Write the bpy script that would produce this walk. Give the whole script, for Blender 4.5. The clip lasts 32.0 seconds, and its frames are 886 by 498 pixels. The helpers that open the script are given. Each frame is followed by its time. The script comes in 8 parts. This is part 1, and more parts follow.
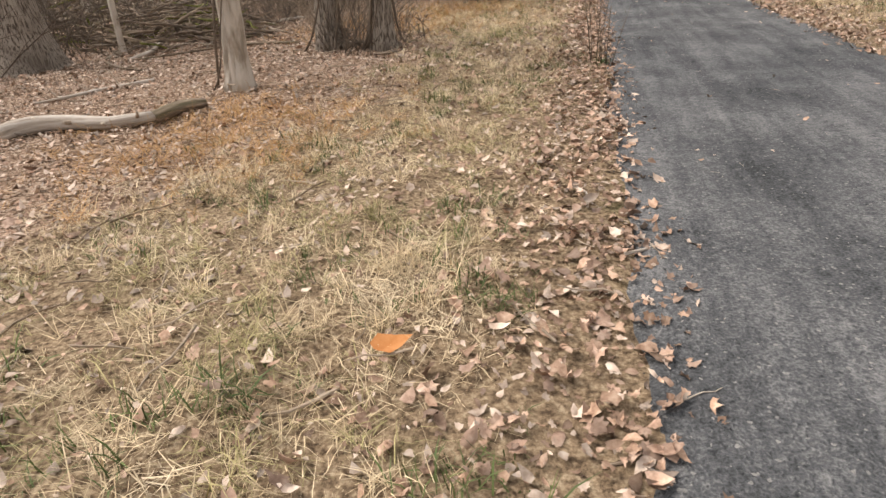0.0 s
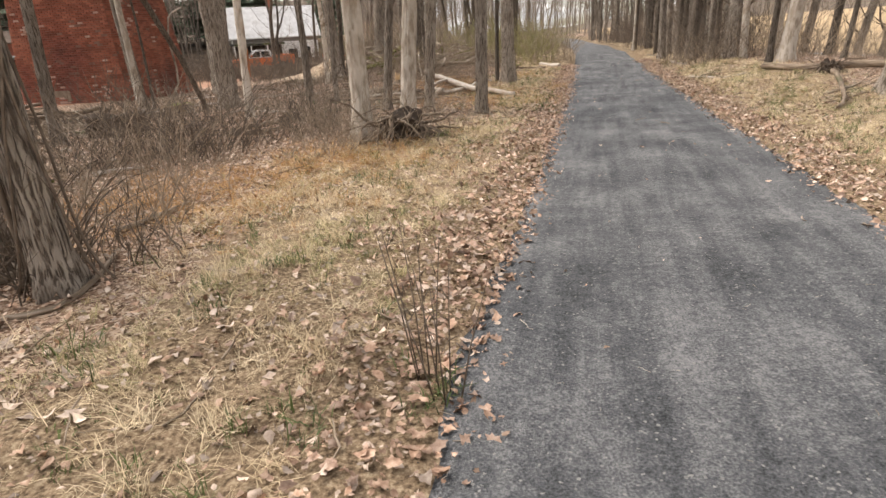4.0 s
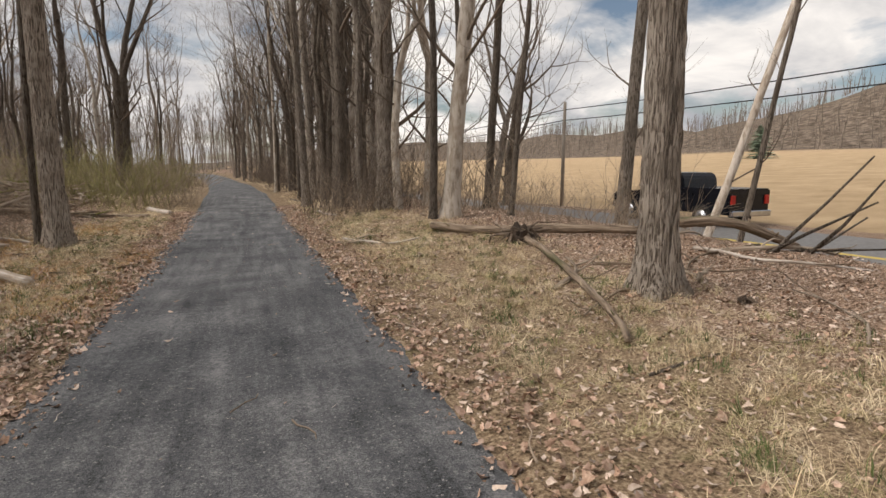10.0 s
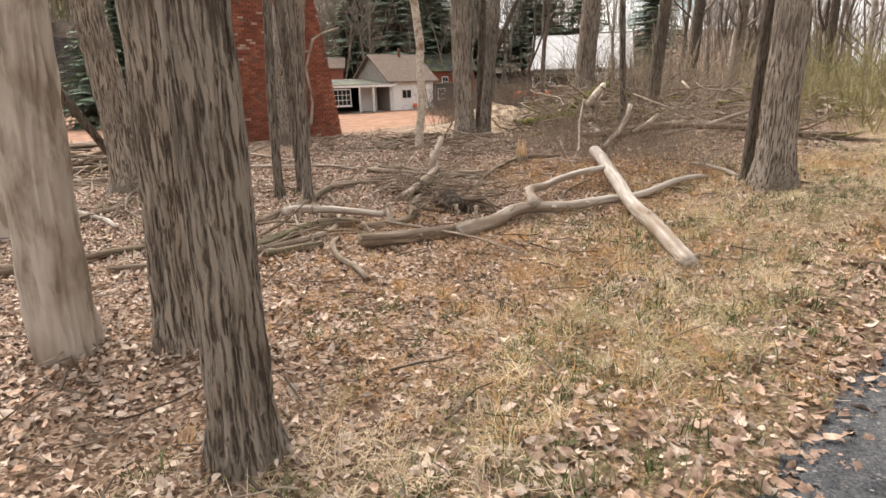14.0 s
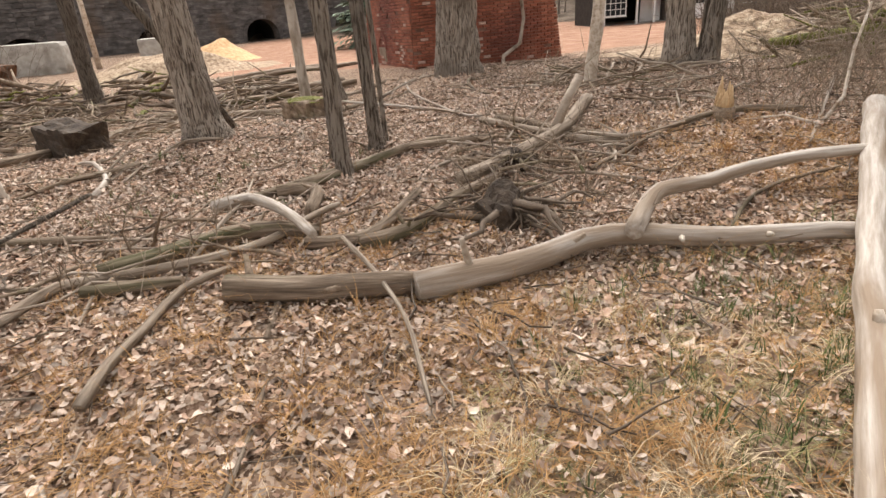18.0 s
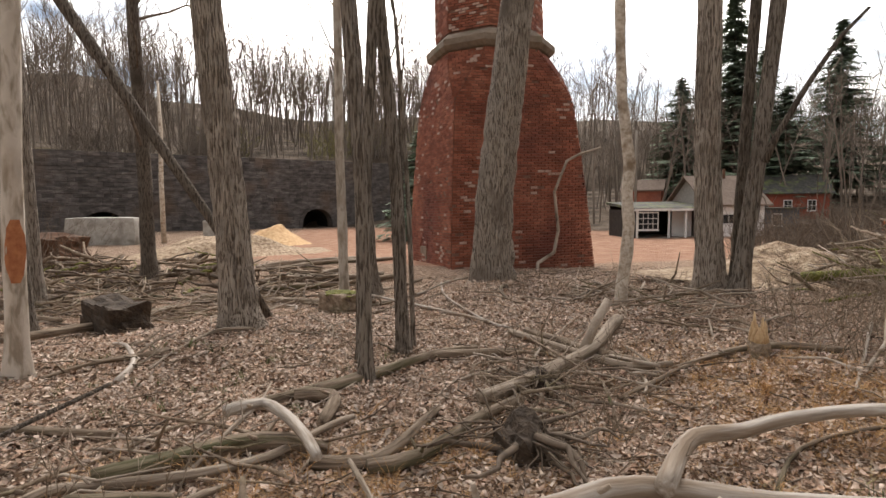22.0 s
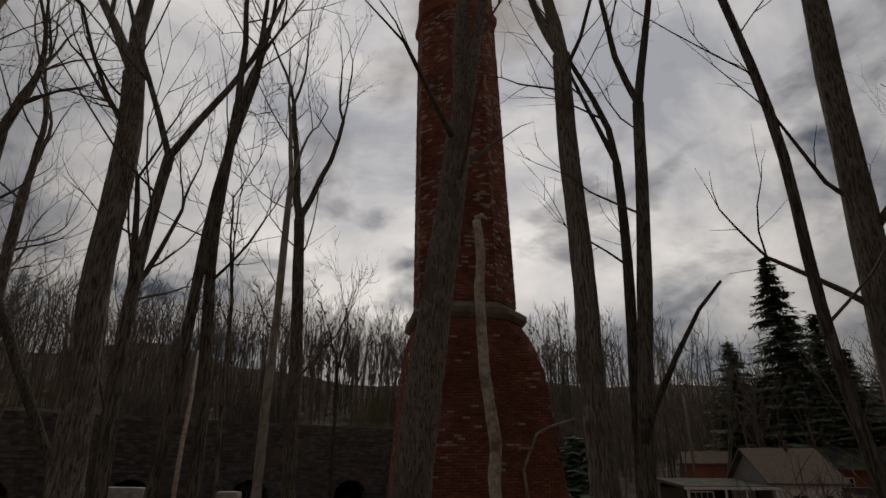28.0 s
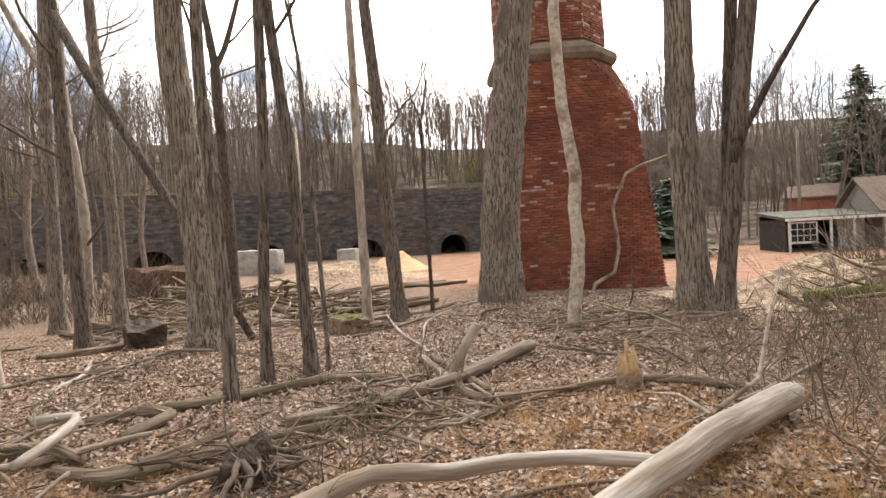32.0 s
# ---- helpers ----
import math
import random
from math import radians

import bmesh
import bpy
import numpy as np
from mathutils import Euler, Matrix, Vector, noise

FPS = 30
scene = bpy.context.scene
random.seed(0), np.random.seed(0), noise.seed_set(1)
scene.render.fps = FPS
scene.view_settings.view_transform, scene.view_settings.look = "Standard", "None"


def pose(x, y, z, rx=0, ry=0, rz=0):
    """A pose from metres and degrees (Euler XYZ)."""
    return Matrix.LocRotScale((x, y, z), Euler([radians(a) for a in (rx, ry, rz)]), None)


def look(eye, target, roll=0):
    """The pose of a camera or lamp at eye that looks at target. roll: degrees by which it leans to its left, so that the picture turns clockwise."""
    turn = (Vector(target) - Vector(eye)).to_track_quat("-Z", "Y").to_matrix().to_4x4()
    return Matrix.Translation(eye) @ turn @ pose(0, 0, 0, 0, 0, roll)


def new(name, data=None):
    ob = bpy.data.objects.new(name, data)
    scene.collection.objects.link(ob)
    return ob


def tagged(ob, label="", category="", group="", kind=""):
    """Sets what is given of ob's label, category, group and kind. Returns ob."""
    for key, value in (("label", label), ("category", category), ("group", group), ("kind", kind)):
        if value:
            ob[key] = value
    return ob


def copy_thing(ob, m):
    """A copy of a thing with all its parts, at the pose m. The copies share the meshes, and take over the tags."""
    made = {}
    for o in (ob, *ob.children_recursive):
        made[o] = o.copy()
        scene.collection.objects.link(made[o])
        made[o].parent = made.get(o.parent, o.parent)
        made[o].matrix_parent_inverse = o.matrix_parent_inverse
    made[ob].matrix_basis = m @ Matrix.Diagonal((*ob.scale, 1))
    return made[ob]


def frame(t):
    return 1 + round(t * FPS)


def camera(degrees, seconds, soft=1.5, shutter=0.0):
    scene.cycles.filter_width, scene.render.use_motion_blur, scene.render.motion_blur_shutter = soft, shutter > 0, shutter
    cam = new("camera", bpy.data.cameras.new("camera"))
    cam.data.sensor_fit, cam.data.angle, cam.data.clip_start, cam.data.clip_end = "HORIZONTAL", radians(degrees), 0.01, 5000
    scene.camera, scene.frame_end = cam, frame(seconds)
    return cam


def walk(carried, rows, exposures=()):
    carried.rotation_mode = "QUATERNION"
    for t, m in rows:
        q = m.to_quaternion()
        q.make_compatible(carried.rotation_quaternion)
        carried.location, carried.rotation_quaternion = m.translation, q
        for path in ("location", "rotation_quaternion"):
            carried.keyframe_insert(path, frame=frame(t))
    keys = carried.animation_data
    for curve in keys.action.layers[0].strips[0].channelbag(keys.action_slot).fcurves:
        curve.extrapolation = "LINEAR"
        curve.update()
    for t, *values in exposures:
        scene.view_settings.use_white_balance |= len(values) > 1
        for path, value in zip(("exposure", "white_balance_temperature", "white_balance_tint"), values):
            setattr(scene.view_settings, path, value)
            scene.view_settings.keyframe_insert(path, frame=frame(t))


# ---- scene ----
import functools

cam = camera(75.4, 32.0)
PATH = [
    (0, (0.284, 0.145, 1.320), (0.256, 1.894, 0.350), -2.55),
    (0.5, (0.612, 0.571, 1.350), (0.584, 2.335, 0.408), -2.27),
    (0.9, (0.843, 0.985, 1.420), (0.803, 2.770, 0.517), -2.91),
    (1, (0.899, 1.099, 1.428), (0.863, 2.885, 0.528), -2.61),
    (1.5, (1.187, 1.675, 1.459), (1.147, 3.490, 0.619), -2.64),
    (2, (1.459, 2.209, 1.467), (1.403, 4.034, 0.649), -2.66),
    (2.5, (1.622, 2.812, 1.435), (1.548, 4.646, 0.642), -3.39),
    (3, (1.826, 3.384, 1.417), (1.746, 5.230, 0.651), -2.80),
    (3.5, (2.010, 3.950, 1.458), (1.943, 5.810, 0.726), -2.61),
    (4, (2.138, 4.499, 1.459), (2.077, 6.372, 0.760), -3.02),
    (4.5, (2.383, 5.081, 1.448), (2.356, 6.967, 0.783), -2.61),
    (6.5, (3.132, 7.040, 1.433), (3.219, 8.959, 0.878), -0.87),
    (7, (3.341, 7.610, 1.400), (3.420, 9.539, 0.878), -0.69),
    (7.5, (3.494, 8.205, 1.422), (3.578, 10.144, 0.940), -0.79),
    (8, (3.736, 8.726, 1.446), (3.842, 10.669, 0.984), -0.59),
    (8.5, (3.964, 9.218, 1.468), (4.193, 11.158, 1.040), -0.43),
    (9, (4.114, 9.767, 1.460), (4.670, 11.652, 1.088), 0.18),
    (9.5, (4.370, 10.290, 1.466), (5.243, 12.060, 1.142), 0.23),
    (10, (4.534, 10.777, 1.494), (5.574, 12.460, 1.201), 0.03),
    (10.5, (4.706, 11.383, 1.490), (5.748, 13.062, 1.181), 0.24),
    (11, (4.797, 11.954, 1.482), (5.577, 13.770, 1.171), -0.48),
    (11.5, (4.753, 12.676, 1.473), (5.082, 14.622, 1.147), -1.21),
    (12, (4.722, 13.256, 1.439), (4.666, 15.222, 1.079), -0.60),
    (12.5, (4.656, 13.874, 1.418), (4.171, 15.773, 1.018), -1.12),
    (13, (4.612, 14.412, 1.436), (3.877, 16.213, 0.972), -0.85),
    (13.5, (4.603, 15.061, 1.399), (3.678, 16.758, 0.881), -1.16),
    (14, (4.591, 15.614, 1.376), (3.512, 17.199, 0.809), -1.46),
    (14.5, (4.708, 16.216, 1.371), (3.568, 17.748, 0.776), -0.94),
    (16.5, (4.478, 18.233, 1.314), (2.925, 19.209, 0.517), -4.60),
    (17, (4.405, 18.634, 1.270), (2.815, 19.546, 0.470), -4.60),
    (17.5, (4.261, 19.009, 1.263), (2.636, 19.862, 0.468), -4.69),
    (18, (4.076, 19.266, 1.266), (2.427, 20.082, 0.480), -4.65),
    (18.5, (4.030, 19.457, 1.265), (2.362, 20.244, 0.493), -4.59),
    (19, (4.056, 19.518, 1.268), (2.375, 20.289, 0.507), -4.42),
    (19.5, (4.061, 19.512, 1.268), (2.368, 20.266, 0.518), -4.24),
    (20, (4.040, 19.507, 1.260), (2.328, 20.242, 0.533), -4.18),
    (20.5, (4.017, 19.498, 1.266), (2.271, 20.227, 0.620), -3.80),
    (21, (4.019, 19.464, 1.346), (2.223, 20.223, 0.899), -2.38),
    (21.5, (4.008, 19.440, 1.417), (2.181, 20.232, 1.230), -0.85),
    (22, (4.020, 19.388, 1.468), (2.196, 20.194, 1.316), -0.54),
    (22.5, (4.022, 19.485, 1.393), (2.200, 20.289, 1.205), -0.74),
    (23, (4.240, 19.777, 1.314), (2.423, 20.583, 1.094), -0.53),
    (23.5, (4.464, 20.170, 1.331), (2.649, 20.971, 1.080), -0.24),
    (24, (4.567, 20.538, 1.374), (2.749, 21.324, 1.092), -0.06),
    (24.5, (4.797, 20.955, 1.370), (2.979, 21.727, 1.055), -0.07),
    (25, (4.883, 21.411, 1.383), (3.049, 22.140, 1.058), -0.33),
    (25.5, (4.845, 21.813, 1.429), (2.979, 22.493, 1.193), -0.29),
    (26, (4.897, 22.034, 1.517), (2.991, 22.639, 1.535), -0.19),
    (26.5, (5.091, 22.103, 1.567), (3.205, 22.677, 1.907), 0.68),
    (28.5, (4.702, 21.980, 1.640), (2.935, 22.543, 2.388), 0.07),
    (29, (4.629, 22.006, 1.581), (2.823, 22.571, 2.229), -0.23),
    (29.5, (4.582, 22.041, 1.509), (2.733, 22.604, 2.020), -0.44),
    (30, (4.569, 22.021, 1.433), (2.700, 22.590, 1.860), -0.63),
    (30.5, (4.563, 22.025, 1.406), (2.678, 22.595, 1.756), -0.53),
    (31, (4.550, 22.000, 1.399), (2.638, 22.557, 1.578), -0.34),
    (31.5, (4.642, 22.085, 1.385), (2.699, 22.559, 1.367), -1.24),
    (32, (4.760, 22.241, 1.372), (2.779, 22.509, 1.318), -3.17),
]
EXPOSURE = [(0, .4), (1, .42), (3, .62), (4, .66), (7, .3), (8, .4), (9, .3), (10, -.05), (11, -.5), (12, 0.02), (13, .4), (14, .95), (14.5, 1.0), (16.5, .93), (19, .88), (20, .95), (21, .95), (21.5, .72), (22, .36), (22.5, -.6), (23, -.6),
            (23.5, .3), (24, .68), (25, .95), (26, 1.0), (26.5, 1.0), (28.5, -3.0), (29, -2.9), (29.6, -2.6), (30, -2.4), (30.6, -1.7), (31, -.35), (31.4, .2), (32, .85)]
walk(cam, [(t, look(eye, target, roll)) for t, eye, target, roll in PATH], [(t, stops, 7000, 12) for t, stops in EXPOSURE])

# ---- world, sun and exposure ----
SUN = Vector((-0.66, 0.25, 0.70)).normalized()
world = bpy.data.worlds.new("sky")
scene.world = world
world.use_nodes = True
wn, wl = world.node_tree.nodes, world.node_tree.links
wn.clear()


def wnode(kind, **kw):
    n = wn.new(kind)
    for k, v in kw.items():
        n.inputs[k].default_value = v
    return n


sky = wn.new("ShaderNodeTexSky")
sky.sky_type, sky.sun_disc = "NISHITA", False
sky.sun_elevation = math.asin(SUN.z)
sky.sun_rotation = math.atan2(SUN.x, SUN.y)
sky_gain = wn.new("ShaderNodeVectorMath")
sky_gain.operation = "SCALE"
sky_gain.inputs["Scale"].default_value = 0.11
wl.new(sky.outputs[0], sky_gain.inputs[0])
coord = wn.new("ShaderNodeTexCoord")
split = wn.new("ShaderNodeSeparateXYZ")
wl.new(coord.outputs["Generated"], split.inputs[0])
lift = wn.new("ShaderNodeMath")
lift.operation = "MAXIMUM"
lift.inputs[1].default_value = 0.0
wl.new(split.outputs["Z"], lift.inputs[0])
lift2 = wn.new("ShaderNodeMath")
lift2.operation = "ADD"
lift2.inputs[1].default_value = 0.28
wl.new(lift.outputs[0], lift2.inputs[0])
flat = wn.new("ShaderNodeVectorMath")
flat.operation = "DIVIDE"
wl.new(coord.outputs["Generated"], flat.inputs[0])
both = wn.new("ShaderNodeCombineXYZ")
for k in range(3):
    wl.new(lift2.outputs[0], both.inputs[k])
wl.new(both.outputs[0], flat.inputs[1])
cloud = wnode("ShaderNodeTexNoise", Scale=1.9, Detail=9.0, Roughness=0.56, Distortion=0.35)
wl.new(flat.outputs[0], cloud.inputs["Vector"])
cover = wn.new("ShaderNodeValToRGB")
cover.color_ramp.elements[0].position, cover.color_ramp.elements[1].position = 0.36, 0.50
wl.new(cloud.outputs[0], cover.inputs[0])
body = wnode("ShaderNodeTexNoise", Scale=1.15, Detail=7.0, Roughness=0.6, Distortion=0.5)
wl.new(flat.outputs[0], body.inputs["Vector"])
tone = wn.new("ShaderNodeValToRGB")
tone.color_ramp.elements[0].position, tone.color_ramp.elements[0].color = 0.36, (0.50, 0.54, 0.62, 1)
tone.color_ramp.elements[1].position, tone.color_ramp.elements[1].color = 0.62, (1.35, 1.34, 1.33, 1)
wl.new(body.outputs[0], tone.inputs[0])
# the veil of cloud glows round the sun
toward = wn.new("ShaderNodeVectorMath")
toward.operation = "DOT_PRODUCT"
toward.inputs[1].default_value = SUN
wl.new(coord.outputs["Generated"], toward.inputs[0])
halo = wn.new("ShaderNodeMapRange")
halo.inputs["From Min"].default_value, halo.inputs["From Max"].default_value = 0.55, 1.0
halo.inputs["To Min"].default_value, halo.inputs["To Max"].default_value = 1.0, 4.4
halo.interpolation_type = "SMOOTHSTEP"
wl.new(toward.outputs["Value"], halo.inputs["Value"])
veil = wn.new("ShaderNodeVectorMath")
veil.operation = "SCALE"
wl.new(tone.outputs[0], veil.inputs[0])
wl.new(halo.outputs[0], veil.inputs["Scale"])
mixed = wn.new("ShaderNodeMix")
mixed.data_type = "RGBA"
wl.new(cover.outputs[0], mixed.inputs["Factor"])
wl.new(sky_gain.outputs[0], mixed.inputs["A"])
wl.new(veil.outputs[0], mixed.inputs["B"])
back = wnode("ShaderNodeBackground", Strength=0.8)
wl.new(mixed.outputs["Result"], back.inputs["Color"])
wout = wn.new("ShaderNodeOutputWorld")
wl.new(back.outputs[0], wout.inputs[0])

sun = new("sun", bpy.data.lights.new("sun", "SUN"))
sun.data.energy, sun.data.angle, sun.data.color = 2.1, radians(24), (1.0, 0.95, 0.88)
sun.matrix_world = look(SUN * 60, (0, 0, 0))


# ---- materials ----
def mat(name, colors, scale=6.0, rough=0.85, bump=0.3, bump_scale=40.0, stretch=(1, 1, 1), detail=6.0,
        spread=(0.3, 0.7), second=None, rand=0.0, metallic=0.0, dist=0.012, kind="noise", coords="Object", sheen=0.0):
    """A node material: a colour ramp over noise or cells, stains at a larger scale, fine relief."""
    m = bpy.data.materials.new(name)
    m.use_nodes = True
    n, l = m.node_tree.nodes, m.node_tree.links
    b = n["Principled BSDF"]
    b.inputs["Roughness"].default_value = rough
    b.inputs["Metallic"].default_value = metallic
    b.inputs["Specular IOR Level"].default_value = 0.25
    tc = n.new("ShaderNodeTexCoord")
    mp = n.new("ShaderNodeMapping")
    mp.inputs["Scale"].default_value = stretch
    if coords == "World":
        where = n.new("ShaderNodeNewGeometry").outputs["Position"]
    elif coords == "grain":
        along = n.new("ShaderNodeAttribute")
        along.attribute_name = "grain"
        where = along.outputs["Vector"]
    else:
        where = tc.outputs[coords]
    l.new(where, mp.inputs[0])
    if kind == "cells":
        tx = n.new("ShaderNodeTexVoronoi")
        tx.inputs["Scale"].default_value = scale
        sp = n.new("ShaderNodeSeparateColor")
        l.new(tx.outputs["Color"], sp.inputs[0])
        fac = sp.outputs[0]
    else:
        tx = n.new("ShaderNodeTexNoise")
        tx.inputs["Scale"].default_value, tx.inputs["Detail"].default_value = scale, detail
        tx.inputs["Roughness"].default_value = 0.62
        fac = tx.outputs[0]
    l.new(mp.outputs[0], tx.inputs["Vector"])
    ramp = n.new("ShaderNodeValToRGB")
    el = ramp.color_ramp.elements
    while len(el) < len(colors):
        el.new(0.5)
    for i, c in enumerate(colors):
        el[i].position = spread[0] + (spread[1] - spread[0]) * i / max(1, len(colors) - 1)
        el[i].color = (*c, 1)
    l.new(fac, ramp.inputs[0])
    col = ramp.outputs[0]
    if second:
        c2, s2, lo, hi = second
        t2 = n.new("ShaderNodeTexNoise")
        t2.inputs["Scale"].default_value, t2.inputs["Detail"].default_value = s2, 4.0
        l.new(where, t2.inputs["Vector"])
        r2 = n.new("ShaderNodeMapRange")
        r2.inputs["From Min"].default_value, r2.inputs["From Max"].default_value = lo, hi
        l.new(t2.outputs[0], r2.inputs["Value"])
        mx = n.new("ShaderNodeMix")
        mx.data_type = "RGBA"
        l.new(r2.outputs[0], mx.inputs["Factor"])
        l.new(col, mx.inputs["A"])
        mx.inputs["B"].default_value = (*c2, 1)
        col = mx.outputs["Result"]
    if rand:
        src = n.new("ShaderNodeNewGeometry").outputs["Random Per Island"] if rand > 0 else n.new("ShaderNodeObjectInfo").outputs["Random"]
        hs = n.new("ShaderNodeHueSaturation")
        mr = n.new("ShaderNodeMapRange")
        mr.inputs["To Min"].default_value, mr.inputs["To Max"].default_value = 1 - abs(rand), 1 + abs(rand)
        l.new(src, mr.inputs["Value"])
        l.new(mr.outputs[0], hs.inputs["Value"])
        l.new(col, hs.inputs["Color"])
        col = hs.outputs[0]
    l.new(col, b.inputs["Base Color"])
    if bump:
        bt = n.new("ShaderNodeTexNoise")
        bt.inputs["Scale"].default_value, bt.inputs["Detail"].default_value = bump_scale, 5.0
        l.new(mp.outputs[0], bt.inputs["Vector"])
        bm_ = n.new("ShaderNodeBump")
        bm_.inputs["Strength"].default_value, bm_.inputs["Distance"].default_value = bump, dist
        l.new(bt.outputs[0], bm_.inputs["Height"])
        l.new(bm_.outputs[0], b.inputs["Normal"])
    return m


def bark_mat(name, dark, mid, light, ridge=1.0, scale=9.0, squeeze=0.16, patch=None, depth=0.03):
    """Furrowed bark: ridges drawn out along the trunk, moss or bare patches over them."""
    m = bpy.data.materials.new(name)
    m.use_nodes = True
    n, l = m.node_tree.nodes, m.node_tree.links
    b = n["Principled BSDF"]
    b.inputs["Roughness"].default_value = 0.9
    b.inputs["Specular IOR Level"].default_value = 0.15
    tc = n.new("ShaderNodeTexCoord")
    mp = n.new("ShaderNodeMapping")
    mp.inputs["Scale"].default_value = (1, 1, squeeze)
    l.new(tc.outputs["Object"], mp.inputs[0])
    warp = n.new("ShaderNodeTexNoise")
    warp.inputs["Scale"].default_value = 5.0
    warp.inputs["Detail"].default_value = 4.0
    l.new(tc.outputs["Object"], warp.inputs["Vector"])
    add = n.new("ShaderNodeVectorMath")
    add.operation = "MULTIPLY_ADD"
    l.new(warp.outputs["Color"], add.inputs[0])
    add.inputs[1].default_value = (0.045, 0.045, 0.02)
    l.new(mp.outputs[0], add.inputs[2])
    fine = n.new("ShaderNodeTexNoise")
    fine.inputs["Scale"].default_value, fine.inputs["Detail"].default_value = scale * 3, 6.0
    fine.inputs["Roughness"].default_value = 0.65
    l.new(mp.outputs[0], fine.inputs["Vector"])
    mr = n.new("ShaderNodeMapRange")
    rid = n.new("ShaderNodeTexNoise")
    rid.inputs["Scale"].default_value, rid.inputs["Detail"].default_value = scale * 1.5, 3.0
    rid.inputs["Roughness"].default_value, rid.inputs["Distortion"].default_value = 0.55, 0.15 if ridge >= 1 else 0.3
    mr.inputs["From Min"].default_value, mr.inputs["From Max"].default_value = (0.40, 0.55) if ridge >= 1 else (0.36, 0.58)
    l.new(add.outputs[0], rid.inputs["Vector"])
    l.new(rid.outputs[0], mr.inputs["Value"])
    hsum = n.new("ShaderNodeMath")
    hsum.operation = "MULTIPLY_ADD"
    l.new(fine.outputs[0], hsum.inputs[0])
    hsum.inputs[1].default_value = 0.9 if ridge >= 1 else 0.8
    l.new(mr.outputs[0], hsum.inputs[2])
    ramp = n.new("ShaderNodeValToRGB")
    el = ramp.color_ramp.elements
    el.new(0.5)
    for e, p, c in zip(el, (0.38, 0.8, 1.3), (dark, mid, light)):
        e.position, e.color = min(1, p / 1.7), (*c, 1)
    sc = n.new("ShaderNodeMath")
    sc.operation = "DIVIDE"
    sc.inputs[1].default_value = 1.7
    l.new(hsum.outputs[0], sc.inputs[0])
    l.new(sc.outputs[0], ramp.inputs[0])
    col = ramp.outputs[0]
    t2 = n.new("ShaderNodeTexNoise")
    t2.inputs["Scale"].default_value, t2.inputs["Detail"].default_value = 1.7, 5.0
    l.new(tc.outputs["Object"], t2.inputs["Vector"])
    r2 = n.new("ShaderNodeMapRange")
    r2.inputs["From Min"].default_value, r2.inputs["From Max"].default_value = 0.5, 0.72
    l.new(t2.outputs[0], r2.inputs["Value"])
    mx = n.new("ShaderNodeMix")
    mx.data_type = "RGBA"
    l.new(r2.outputs[0], mx.inputs["Factor"])
    l.new(col, mx.inputs["A"])
    mx.inputs["B"].default_value = (*(patch or [c * 0.75 for c in mid]), 1)
    hs = n.new("ShaderNodeHueSaturation")
    oi = n.new("ShaderNodeObjectInfo")
    ov = n.new("ShaderNodeMapRange")
    ov.inputs["To Min"].default_value, ov.inputs["To Max"].default_value = 0.78, 1.2
    l.new(oi.outputs["Random"], ov.inputs["Value"])
    l.new(ov.outputs[0], hs.inputs["Value"])
    l.new(mx.outputs["Result"], hs.inputs["Color"])
    l.new(hs.outputs[0], b.inputs["Base Color"])
    bp = n.new("ShaderNodeBump")
    bp.inputs["Strength"].default_value, bp.inputs["Distance"].default_value = ridge, depth
    l.new(hsum.outputs[0], bp.inputs["Height"])
    l.new(bp.outputs[0], b.inputs["Normal"])
    return m


M = {}
M["bark"] = bark_mat("grey_brown_furrowed_bark", (0.089, 0.070, 0.054), (0.200, 0.162, 0.129), (0.323, 0.276, 0.230), scale=32, squeeze=0.11, depth=0.022)
M["bark_dark"] = bark_mat("dark_bark", (0.061, 0.048, 0.037), (0.115, 0.091, 0.072), (0.180, 0.150, 0.122), scale=34, squeeze=0.13, depth=0.018)
M["bark_pale"] = bark_mat("pale_smooth_bark", (0.25, 0.205, 0.16), (0.37, 0.318, 0.262), (0.47, 0.415, 0.355), ridge=0.5, scale=7.0, squeeze=0.3, patch=(0.27, 0.21, 0.155), depth=0.012)
M["bark_deep"] = bark_mat("deeply_furrowed_bark", (0.095, 0.074, 0.058), (0.277, 0.224, 0.179), (0.454, 0.387, 0.323), ridge=1.0, scale=38.0, squeeze=0.075, depth=0.022)
M["twig"] = mat("twig_bark", [(0.085, 0.063, 0.046), (0.187, 0.145, 0.111)], scale=8, bump=0.2, rand=0.25)
M["twig_pale"] = mat("pale_twig_bark", [(0.20, 0.15, 0.105), (0.36, 0.285, 0.215)], scale=8, bump=0.2, rand=0.25)
M["far_twig"] = mat("far_wood", [(0.136, 0.107, 0.086), (0.256, 0.212, 0.174)], scale=0.6, bump=0, rand=0.3)
M["peeled"] = mat("weathered_peeled_wood", [(0.20, 0.145, 0.10), (0.44, 0.36, 0.28), (0.58, 0.505, 0.42), (0.68, 0.61, 0.525)], scale=16.0, bump=0.9, bump_scale=34, detail=8.0, spread=(0.28, 0.66),
                  second=((0.23, 0.165, 0.11), 4.5, 0.50, 0.70), rough=0.8)
M["grey_wood"] = mat("grey_weathered_log", [(0.20, 0.155, 0.115), (0.38, 0.31, 0.245), (0.50, 0.435, 0.36)], scale=5, bump=0.7, bump_scale=28,
                     second=((0.12, 0.085, 0.06), 2.5, 0.5, 0.72))
